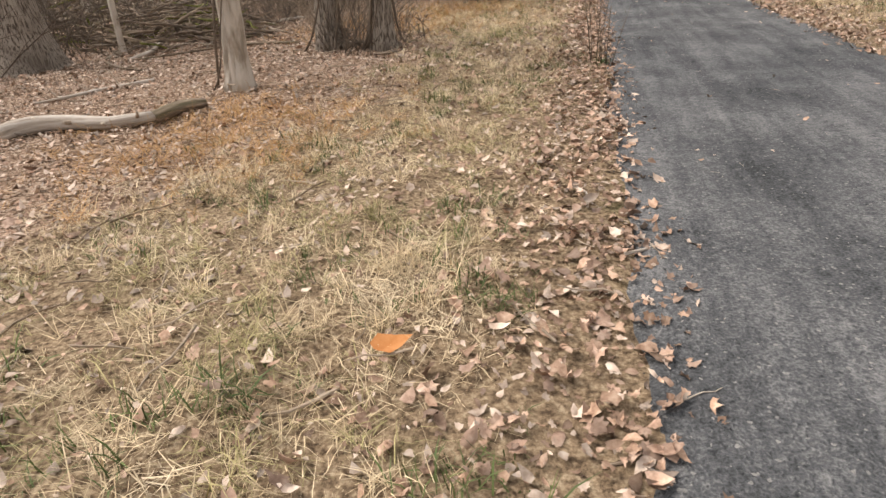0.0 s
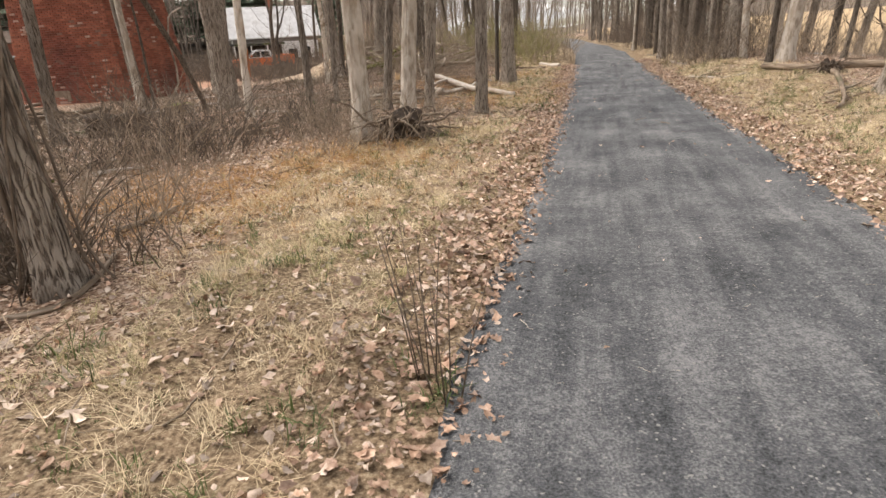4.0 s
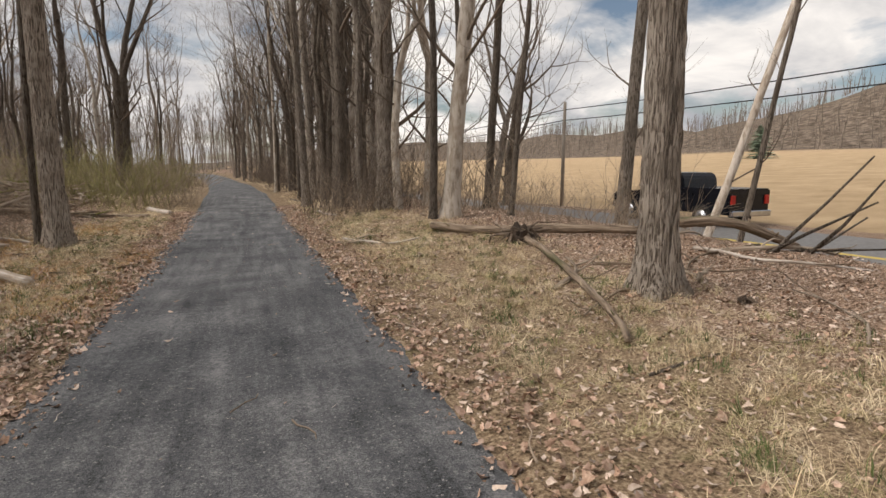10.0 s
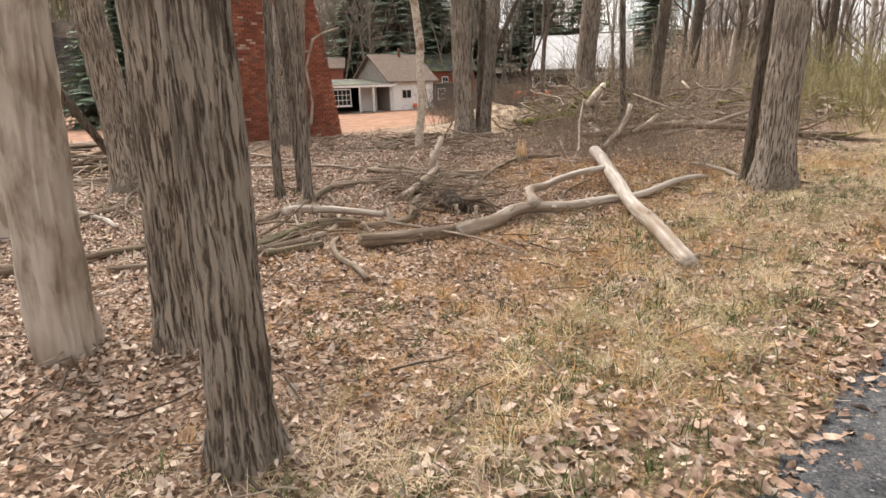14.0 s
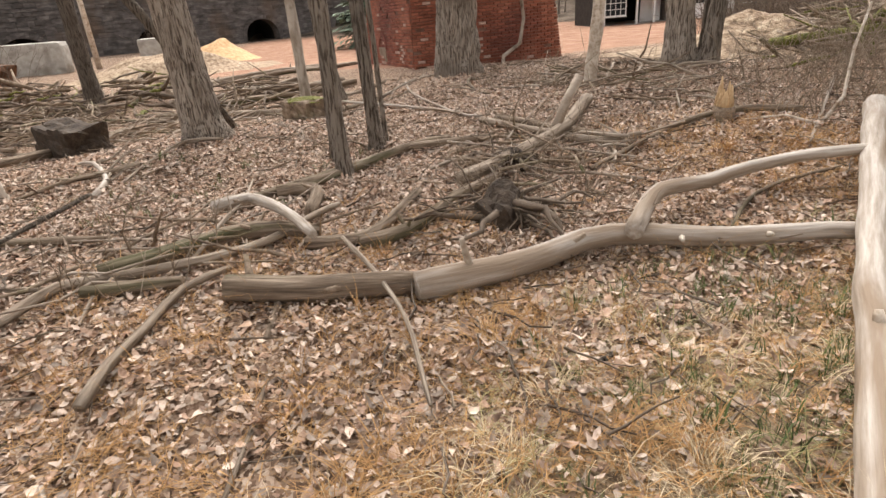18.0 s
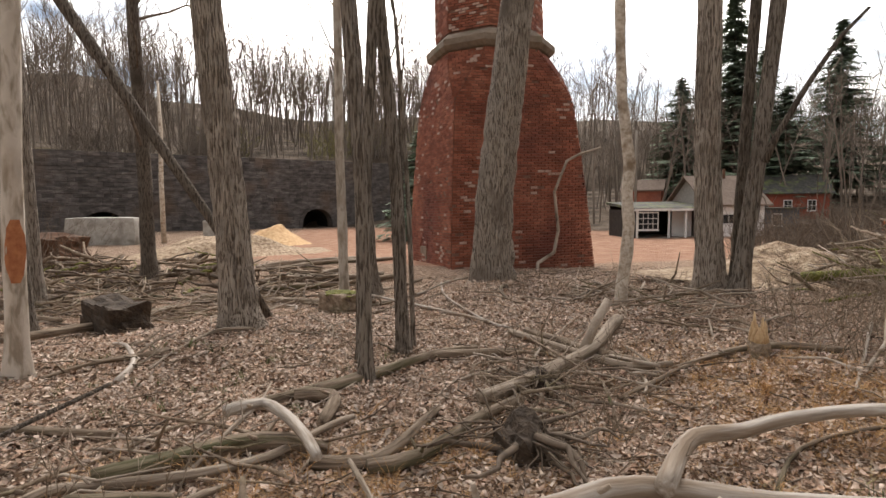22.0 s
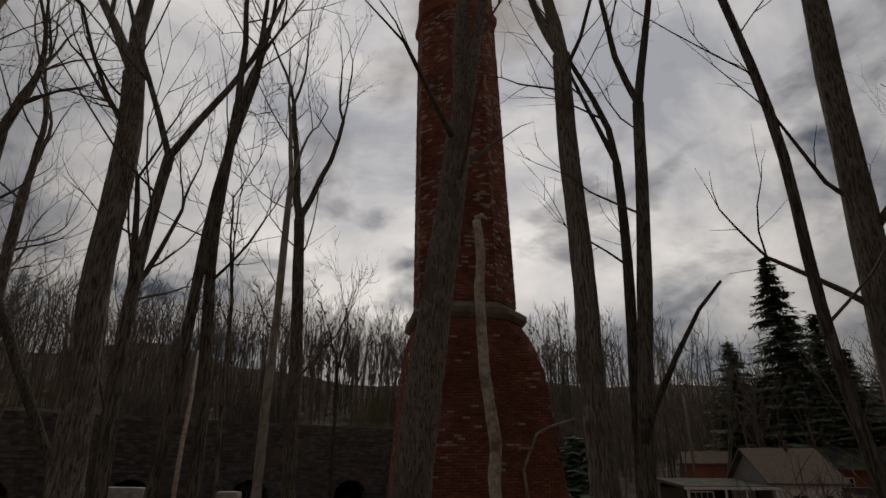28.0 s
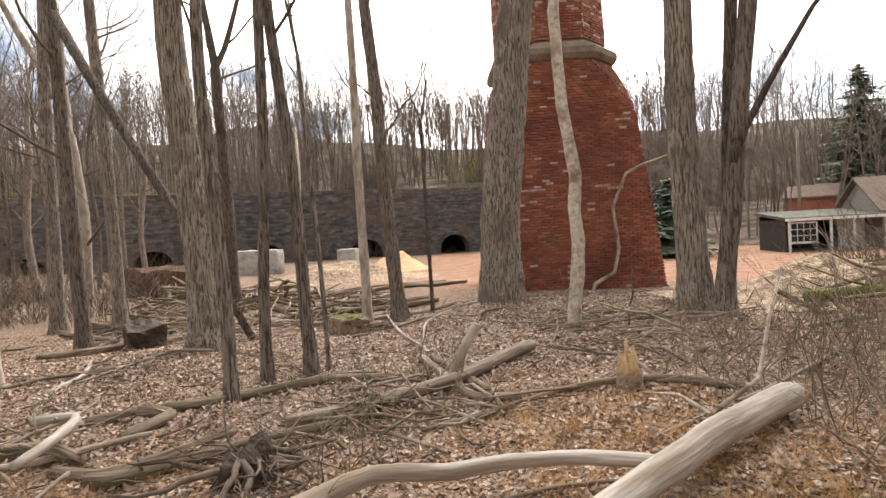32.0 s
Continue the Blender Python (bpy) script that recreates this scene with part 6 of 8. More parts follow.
def brush(x, y, spread, high, count, seed, stem="twig_pale", label="tangle of thin bare brambles", thick=0.005):
    rnd = random.Random(seed)
    ob = thing("bush", pose(x, y, gz(x, y) - 0.02), label, "bush", "brambles and brush")
    tb = Tubes()
    feet = [(rnd.uniform(0, 6.283), spread * math.sqrt(rnd.random())) for _ in range(count)]
    feet = np.array([(math.cos(a) * r, math.sin(a) * r) for a, r in feet])
    rise = height(x + feet[:, 0], y + feet[:, 1], True) - gz(x, y)
    for (px, py), pz in zip(feet, rise):
        p = Vector((px, py, pz))
        d = Vector((rnd.uniform(-0.6, 0.6), rnd.uniform(-0.6, 0.6), 1)).normalized()
        ln, pts = high * rnd.uniform(0.4, 1.15), [p]
        for _ in range(4):
            d = (d + Vector((rnd.uniform(-1, 1), rnd.uniform(-1, 1), rnd.uniform(-0.9, 0.35))) * 0.36).normalized()
            p = p + d * ln / 4
            pts.append(p)
        w = thick * rnd.uniform(0.6, 1.5)
        tb.add(pts, [w * (1 - 0.17 * i) for i in range(5)], 3, cap=False)
        for _ in range(2):
            q = pts[rnd.randint(1, 3)]
            e = (d + Vector((rnd.uniform(-1, 1), rnd.uniform(-1, 1), rnd.uniform(-0.3, 1)))).normalized() * ln * rnd.uniform(0.15, 0.35)
            tb.add([q, q + e * 0.5 + Vector((0, 0, 0.02)), q + e], [w * 0.6, w * 0.45, w * 0.25], 3, cap=False)
    tagged(part("stem_tangle", tb.mesh("stem_tangle", M[stem]), None, ob), kind="stuff")
    return ob


M["bramble_green"] = mat("yellow_green_brambles", [(0.16, 0.145, 0.06), (0.30, 0.265, 0.12)], scale=3, bump=0, rand=0.3)
rb = random.Random(21)
for bx, by, bs, bh, bc in ((1.0, 13.0, 0.8, 0.9, 90), (0.2, 14.2, 0.9, 1.1, 110), (1.9, 14.3, 0.6, 0.8, 60), (0.3, 12.4, 0.5, 0.5, 50), (-0.8, 15.3, 1.0, 1.2, 80), (-0.9, 8.9, 0.8, 0.9, 70), (-1.4, 10.6, 1.0, 1.3, 80),
                           (-2.4, 13.2, 1.0, 1.4, 80), (0.3, 19.0, 0.6, 0.5, 30), (0.7, 21.8, 0.7, 0.6, 60), (-0.6, 22.6, 0.9, 0.6, 60), (0.4, 25.6, 0.9, 0.9, 90), (1.6, 25.8, 0.8, 0.9, 90),
                           (2.4, 25.4, 0.8, 0.9, 80), (1.0, 26.6, 0.9, 1.2, 90), (-0.4, 26.4, 0.8, 0.9, 70), (2.2, 27.2, 1.0, 1.5, 110), (0.2, 27.8, 1.2, 1.4, 110), (3.2, 28.8, 1.2, 1.6, 100), (-3.6, 24.8, 0.8, 0.5, 60), (-2.6, 26.0, 0.8, 0.5, 60)):
    brush(bx, by, bs, bh, bc, rb.randint(0, 9999))
for bx, by in ((12.6, 19.5), (14.2, 22.5), (13.0, 23.8), (16.5, 24.0), (10.2, 25.5), (12.9, 17.6), (15.0, 18.8)):
    brush(bx, by, 1.0, 1.5, 70, rb.randint(0, 9999), label="bare brown roadside brush")
for _ in range(34):
    by = rb.uniform(32, 62)
    bx = float(trail_x(by)) - rb.uniform(2.6, 14)
    brush(bx, by, 1.8, 2.6, 110, rb.randint(0, 9999), "bramble_green" if rb.random() < 0.6 else "twig_pale", "yellow-green winter thicket beside the trail", 0.011)
for _ in range(64):
    by = rb.uniform(24, 66)
    bx = float(trail_x(by)) + rb.uniform(3.4, 12)
    if road_side(bx, by) < -6:
        brush(bx, by, 1.7, 2.6, 100, rb.randint(0, 9999), "twig" if rb.random() < 0.6 else "twig_pale", "bare brown thicket beside the trail", 0.010)
for _ in range(26):
    bx, by = rb.uniform(-22, -5), rb.uniform(2, 15)
    brush(bx, by, 1.6, 2.2, 80, rb.randint(0, 9999), "twig", "bare brown undergrowth in the woods", 0.009)
for _ in range(46):
    s_, n_ = rb.uniform(-45, 75), rb.uniform(2.0, 16)
    q_ = WALL_A + WALL_U * s_ + WALL_N * n_
    brush(q_[0], q_[1], 2.6, 4.5, 80, rb.randint(0, 9999), "bramble_green" if rb.random() < 0.3 else "far_twig", "bare grey-brown scrub on the bank above the wall", 0.03)
for _ in range(22):
    bx, by = rb.uniform(-10, 2), rb.uniform(31, 44)
    brush(bx, by, 1.6, 1.8, 70, rb.randint(0, 9999), "twig", "bare brown brush near the cottage", 0.010)


for bx, by in ((-2.3, 12.9), (-1.7, 13.9), (-3.0, 14.6), (-0.4, 15.0), (-3.6, 12.2)):
    brush(bx, by, 0.9, 1.5, 120, rb.randint(0, 9999), "twig", "tangle of bare brown brambles in the woods", 0.006)
for _ in range(9):
    brush(rb.uniform(-18, -13), rb.uniform(46.5, 50.5), 1.5, 2.2, 90, rb.randint(0, 9999), "twig", "bare brown brush near the cottage", 0.012)


def brush_pile(x, y, rx, ry, high, count, seed, label, fat=1.0, tones=("grey_wood", "rotten", "moss")):
    """A heap of cut and fallen branches."""
    rnd = random.Random(seed)
    ob = thing("brush_pile", pose(x, y, gz(x, y)), label, "brush pile", "brush piles")
    for tone, share in zip(tones, (0.45, 0.55, 0.0 if high < 0.7 else 0.12)):
        for _ in range(int(count * share)):
            a, k = rnd.uniform(0, 6.283), math.sqrt(rnd.random())
            px, py = math.cos(a) * rx * k, math.sin(a) * ry * k
            top = high * (1 - k * k)
            p = Vector((px, py, gz(x + px, y + py) - gz(x, y) + rnd.uniform(0, top)))
            d = Vector((rnd.uniform(-1, 1), rnd.uniform(-1, 1), rnd.uniform(-0.15, 0.3))).normalized() * rnd.uniform(0.3, 1.1)
            w = fat * (rnd.uniform(0.006, 0.020) if high < 0.7 else rnd.uniform(0.008, 0.035))
            mid = p + Vector((rnd.uniform(-1, 1), rnd.uniform(-1, 1), 0.4)) * 0.08
            part("branch", Tubes().add([p - d * 0.6, mid, p + d * 0.3, p + d * 0.7 + Vector((rnd.uniform(-1, 1), rnd.uniform(-1, 1), 0.3)) * 0.12], [w, w * 0.9, w * 0.75, w * 0.4], 5).mesh("branch", M[tone]), None, ob)
    return ob


brush_pile(0.1, 28.4, 2.2, 1.3, 0.85, 190, 31, "wide heap of dead and mossy branches by the yard")
brush_pile(2.6, 30.0, 2.0, 1.4, 0.9, 150, 32, "wide heap of dead branches beside the verge")
brush_pile(-2.0, 25.2, 1.8, 0.9, 0.25, 90, 33, "low scatter of dead branches round the trees")
brush_pile(-6.8, 19.8, 2.4, 1.2, 0.3, 80, 34, "low scatter of dead branches in leaf litter")
brush_pile(-8.6, 18.2, 2.2, 1.4, 0.4, 80, 35, "low scatter of dead branches in leaf litter")
brush_pile(-0.2, 22.4, 1.2, 0.8, 0.2, 46, 36, "low scatter of dead branches round a root ball")
brush_pile(0.2, 19.3, 1.1, 0.8, 0.12, 24, 37, "low scatter of dead twigs on rotting logs")
brush_pile(-4.3, 10.8, 1.7, 1.2, 0.75, 170, 39, "dark heap of old branches in the woods", 0.75, ("rotten", "root", "moss"))
brush_pile(-6.6, 12.2, 1.9, 1.3, 0.8, 170, 40, "dark heap of old branches in the woods", 0.75, ("rotten", "root", "moss"))
brush_pile(-1.6, 33.4, 2.6, 1.6, 0.9, 170, 41, "wide heap of grey branches behind the fallen logs")
brush_pile(3.0, 34.6, 2.2, 1.4, 0.7, 120, 42, "heap of grey branches beside the trail")
brush_pile(-10.2, 17.6, 2.6, 1.5, 0.5, 110, 43, "dark heap of old branches at the yard's edge", 1.7, ("rotten", "root", "moss"))
brush_pile(-12.8, 19.4, 2.8, 1.6, 0.7, 120, 44, "dark heap of old branches at the yard's edge", 1.7, ("rotten", "root", "moss"))
brush_pile(-10.0, 21.6, 2.4, 1.4, 0.45, 90, 45, "dark heap of old branches at the yard's edge", 1.7, ("rotten", "root", "moss"))
brush_pile(-14.5, 16.6, 3.0, 1.8, 0.8, 120, 46, "dark heap of old branches at the yard's edge", 1.7, ("rotten", "root", "moss"))
brush_pile(-0.9, 29.4, 1.6, 1.4, 0.8, 90, 38, "heap of dead branches by the yard")


# dead limbs strewn through the woods
rf = random.Random(61)
DEAD = [(-9, -1.2, 14.5, 25.5, 26), (-3, 4.2, 24.5, 33, 24), (-7, -1.5, 4.5, 13.5, 14), (8.6, 14, 12.5, 24, 12), (-4, 3, 34, 44, 10)]
for x0_, x1_, y0_, y1_, n_ in DEAD:
    for _ in range(n_):
        x_, y_, a_ = rf.uniform(x0_, x1_), rf.uniform(y0_, y1_), rf.uniform(0, 6.283)
        ln_, r_ = rf.uniform(0.7, 2.6), rf.uniform(0.012, 0.042)
        pts_ = [(x_ + math.cos(a_ + 0.12 * i) * ln_ * i / 4, y_ + math.sin(a_ + 0.12 * i) * ln_ * i / 4, r_ * 0.6 + rf.uniform(0, 0.05) * (i > 0)) for i in range(5)]
        limb_ = fallen("branch", rf.choice(("grey_wood", "grey_wood", "rotten", "peeled")), pts_, r_, r_ * 0.4, "dead limb lying in the leaf litter")
        for i in (1, 2, 3):
            b_ = a_ + rf.choice((-1, 1)) * rf.uniform(0.5, 1.1)
            k_ = ln_ * rf.uniform(0.15, 0.4)
            fallen("side_twig", "grey_wood", [pts_[i], (pts_[i][0] + math.cos(b_) * k_ * 0.5, pts_[i][1] + math.sin(b_) * k_ * 0.5, pts_[i][2] + rf.uniform(0, 0.12)),
                                             (pts_[i][0] + math.cos(b_) * k_, pts_[i][1] + math.sin(b_) * k_, pts_[i][2] + rf.uniform(0, 0.25))], r_ * 0.45, r_ * 0.15, under=limb_)
for _ in range(16):
    x_, y_, a_, ln_, r_ = rf.uniform(-15, -8), rf.uniform(15, 22.5), rf.uniform(-0.6, 0.9) + 1.2, rf.uniform(1.6, 4.0), rf.uniform(0.05, 0.11)
    fallen("log", rf.choice(("grey_wood", "rotten")), [(x_ + math.cos(a_) * ln_ * i / 3, y_ + math.sin(a_) * ln_ * i / 3, r_ * 0.7 + 0.03 * (i % 2)) for i in range(4)], r_, r_ * 0.7, "old grey log lying in the leaves by the yard")
prop("log", "peeled", [(0.26, 27.44, 0.80), (0.28, 27.8, 1.0), (0.31, 28.22, 1.18)], 0.07, 0.06, "pale log lying on top of the brush heap", "log")
prop("log", "moss", [(-1.34, 27.35, 0.40), (-0.7, 27.5, 0.50), (-0.07, 27.7, 0.58)], 0.07, 0.06, "mossy log lying across the brush heap", "log")
prop("log", "grey_wood", [(1.70, 25.8, 0.42), (1.85, 26.12, 0.56), (1.86, 26.7, 0.66)], 0.042, 0.035, "grey log sticking out of the brush", "log")
# sticks along the trail's edge
for x_, y_, a_, ln_ in ((1.42, 4.5, 0.1, 0.32), (1.45, 4.82, -0.15, 0.36), (1.05, 2.35, 0.55, 0.55), (1.3, 2.45, -0.6, 0.42), (1.5, 3.6, 0.5, 0.25), (1.62, 3.95, 0.2, 0.3), (1.0, 2.85, 1.4, 0.3), (4.95, 9.6, 2.7, 0.5), (5.4, 10.6, 0.2, 0.4), (5.1, 10.2, 1.2, 0.45), (1.9, 5.9, 0.3, 0.3)):
    fallen("branch", "peeled", [(x_, y_, 0.015), (x_ + math.cos(a_) * ln_ * 0.5, y_ + math.sin(a_) * ln_ * 0.5, 0.025), (x_ + math.cos(a_ + 0.3) * ln_, y_ + math.sin(a_ + 0.3) * ln_, 0.02)], 0.009, 0.004, "thin bleached stick at the trail's edge")


def block(name, x, y, sx, sy, sz, turn, mats, label, cat, rough=0.12, top=None, seed=1):
    ob = thing(name, pose(x, y, gz(x, y) - 0.05, 0, 0, turn), label, cat)
    bm = bmesh.new()
    bmesh.ops.create_cube(bm, size=1)
    bmesh.ops.subdivide_edges(bm, edges=bm.edges, cuts=6, use_grid_fill=True)
    for q in bm.verts:
        k = rough * (noise.noise(q.co * 3.1 + Vector((seed, 0, 0))) + 0.5 * noise.noise(q.co * 8 + Vector((0, seed, 0))))
        l_ = (q.co.x ** 6 + q.co.y ** 6 + q.co.z ** 6) ** (1 / 6) * 2
        s_ = 1 / max(1, l_ ** 0.4)
        q.co = Vector((q.co.x * sx * s_ * (1 + k), q.co.y * sy * s_ * (1 + k), (q.co.z * s_ + 0.5) * sz * (1 + k)))
    part("body", bm, M[mats], ob)
    if top:
        bm = bmesh.new()
        bmesh.ops.create_icosphere(bm, subdivisions=4, radius=1)
        for q in bm.verts:
            k = 1 + 0.3 * noise.noise(q.co * 4 + Vector((seed, 2, 0)))
            q.co = Vector((q.co.x * sx * 0.5 * k, q.co.y * sy * 0.5 * k, sz * 0.97 + q.co.z * sz * 0.14 * k))
        part("moss_cap", bm, M[top], ob, "bright green moss cap")
    return ob


block("stump", -6.05, 21.85, 0.8, 0.55, 0.42, 20, "rotten", "old stump capped with bright green moss", "stump", 0.15, "moss", 2)
block("stump", -5.95, 18.30, 1.25, 0.6, 0.5, 25, "dark_soil", "dark mossy block of rotten wood in the woods", "stump", 0.18, None, 5)
block("concrete_block", -35.6, 14.7, 4.0, 1.2, 1.7, 75, "concrete", "pale concrete slab in front of the arches", "concrete block", 0.02, None, 7)
block("concrete_block", -37.5, 21.0, 1.4, 1.2, 1.5, 75, "concrete", "pale concrete block in front of the arches", "concrete block", 0.02, None, 8)
block("scrap_heap", -20.5, 14.0, 4.0, 1.6, 1.2, 60, "rust", "dark heap of rusted scrap and logs at the yard's edge", "scrap heap", 0.2, None, 9)


def mound(name, x, y, rx, ry, high, material, label, cat, seed):
    bm = bmesh.new()
    bmesh.ops.create_grid(bm, x_segments=36, y_segments=36, size=1)
    for q in bm.verts:
        r_ = math.hypot(q.co.x, q.co.y)
        k = (0.5 + 0.5 * math.cos(math.pi * min(1, r_)))
        q.co = Vector((q.co.x * rx, q.co.y * ry, high * k * (1 + 0.35 * noise.noise(Vector((q.co.x * 3, q.co.y * 3, seed)))) + 0.06 * k * noise.noise(Vector((q.co.x * 14, q.co.y * 14, seed))) - 0.06))
    me = bpy.data.meshes.new(name)
    bm.to_mesh(me)
    bm.free()
    me.materials.append(M[material])
    ob = new(name, me)
    ob.matrix_world = pose(x, y, gz(x, y))
    return tagged(ob, label, cat)


mound("sawdust_mound", -33.6, 24.3, 3.6, 2.6, 1.15, "sawdust", "orange sawdust pile in the red dirt yard", "sawdust", 3)
mound("dirt_mound", -24.6, 20.8, 3.2, 5.2, 1.0, "debris", "low brown mound of dirt and debris", "dirt mound", 4)
mound("debris_mound", -2.67, 29.03, 2.0, 2.0, 0.55, "debris", "low mound of bark and straw debris by the yard", "debris mound", 6)
dead = thing("dead_tree", pose(-35.9, 17.9, gz(-35.9, 17.9)), "thin bleached dead pole standing before the wall", "dead tree")
part("trunk", Tubes().add([(0, 0, 0), (0.1, 0, 4), (0.05, 0.1, 7), (0, 0.05, 10)], [0.16, 0.14, 0.12, 0.07], 8).mesh("trunk", M["peeled"]), None, dead)

vine = thing("vine", pose(0, 0, 0), "thick pale vine climbing the brick chimney", "vine")
part("stem", Tubes().add([(-8.4, 27.4, -0.45), (-8.75, 27.74, -0.35), (-8.95, 27.9, -0.1), (-9.0, 28.45, 0.16), (-9.02, 28.6, 0.76), (-9.08, 28.51, 1.81), (-9.1, 28.92, 2.65), (-9.1, 29.35, 2.85), (-9.0, 30.0, 3.05)],
                         [0.055, 0.055, 0.05, 0.05, 0.045, 0.04, 0.04, 0.035, 0.02], 8, rough=0.15).mesh("stem", M["grey_wood"]), None, vine)

# vines that wrap the trunks by the grass
VINED = (((-0.45, 7.86), -0.02, 0.125), ((-1.25, 8.27), 0.02, 0.15), ((-1.85, 6.20), 0.07, 0.115))
rv_ = random.Random(90)
for k_ in range(13):
    (vx_, vy_), lean_, fit_ = VINED[k_ % 2 if k_ < 11 else 2]
    turn_, start_, thick_ = rv_.uniform(0.4, 2.2) * rv_.choice((-1, 1)), rv_.uniform(0, 6.283), rv_.choice((0.010, 0.014, 0.02, 0.026))
    pts_ = []
    for i in range(26 if k_ < 11 else 8):
        z_ = i * 0.13
        r_ = fit_ + thick_ * 0.7 + 0.035 * max(0.0, noise.noise((z_ * 1.4, k_, 0))) + 0.16 * math.exp(-z_ * 5) + (0.03 if k_ % 3 == 0 else 0.0)
        a_ = start_ + turn_ * z_ + 0.3 * noise.noise((z_, k_, 7))
        pts_.append((vx_ + lean_ * z_ + r_ * math.cos(a_), vy_ + r_ * math.sin(a_), gz(vx_, vy_) + z_ - 0.02))
    tagged(new("vine", Tubes().add(pts_, [thick_ * (1 - 0.012 * i) for i in range(len(pts_))], 6, rough=0.15).mesh("vine", M["twig"])), "brown woody vine wound round a tree trunk", "vine", "woody vines")
brush(-0.85, 8.05, 0.45, 1.1, 70, 951, "twig", "tangle of dead vines between two tree trunks", 0.006)
brush(-0.35, 8.3, 0.5, 0.6, 50, 952, "twig", "tangle of dead brambles at the foot of a tree", 0.005)


# ---- evergreens ----
def conifer(x, y, high, spread, seed, label, first=0.08, gap=0.5):
    rnd = random.Random(seed)
    ob = thing("conifer", pose(x, y, gz(x, y) - 0.1), label, "conifer", "dark evergreens")
    part("trunk", Tubes().add([(0, 0, 0), (0.05, 0, high * 0.5), (0, 0, high)], [high * 0.014, high * 0.009, 0.02], 8).mesh("trunk", M["bark_dark"]), None, ob)
    v, t = [], []
    z = high * first
    while z < high * 0.99:
        u = z / high
        reach = spread * (1 - u) ** 0.85 + 0.15
        for k in range(rnd.randint(10, 14)):
            a = rnd.uniform(0, 6.283)
            ln, zj = reach * rnd.uniform(0.5, 1.12), rnd.uniform(-0.6, 0.6) * gap
            dx, dy = math.cos(a), math.sin(a)
            n_ = max(4, int(ln / 0.22))
            for i in range(n_):
                s = (i + rnd.random()) / n_
                c = Vector((dx * ln * s, dy * ln * s, z + zj + 0.25 * ln * s * (0.4 - s) + 0.12 * s * s * ln))
                for side in (-1, 1):
                    w = (0.42 + 0.22 * ln * (1 - s)) * rnd.uniform(0.6, 1.3)
                    e = Vector((-dy * side * w + dx * w * 0.6, dx * side * w + dy * w * 0.6, -0.22 * w * rnd.uniform(0.4, 2.2)))
                    b = len(v)
                    wd = Vector((dx, dy, -0.3)) * 0.17
                    v += [c - wd, c + wd, c + e + wd * 0.4]
                    t.append((b, b + 1, b + 2))
        z += gap * (0.55 + 0.6 * (1 - u)) * rnd.uniform(0.8, 1.2)
    part("foliage", tri_mesh("foliage", v, t, M["needle"]), None, ob)
    return ob


conifer(-37.8, 70.0, 22.2, 6.4, 1, "tall dark spruce with layered boughs behind the cottage", 0.1)
conifer(-42.5, 68.0, 14, 5.5, 2, "dark spruce behind the cottage")
conifer(-33.5, 72.0, 12, 5.5, 3, "dark spruce behind the cottage")
conifer(-29.9, 42.0, 5.2, 2.9, 4, "dense dark green evergreen beyond the chimney", 0.02, 0.22)
conifer(-32.4, 34.0, 7.5, 3.2, 5, "dense dark green evergreen beyond the chimney", 0.02, 0.28)
conifer(-33.5, 36.5, 8.5, 3.4, 6, "dense dark green evergreen beyond the chimney", 0.02, 0.28)
conifer(-31.0, 88.0, 18, 4.6, 8, "dark spruce behind the old house")
conifer(-15.5, 92.0, 18, 4.8, 9, "dark spruce behind the old house")
conifer(-23.5, 90.0, 15, 4.6, 10, "dark spruce behind the old house")
conifer(-36.0, 84.0, 19, 6.0, 12, "dark spruce behind the old house")
conifer(-42.0, 80.0, 17, 5.6, 13, "dark spruce behind the cottage")
conifer(-27.0, 86.0, 18, 5.8, 14, "dark spruce behind the old house")
conifer(134.7, 85.2, 7.5, 4.6, 11, "dark round evergreen at the far edge of the field", 0.02, 0.5)


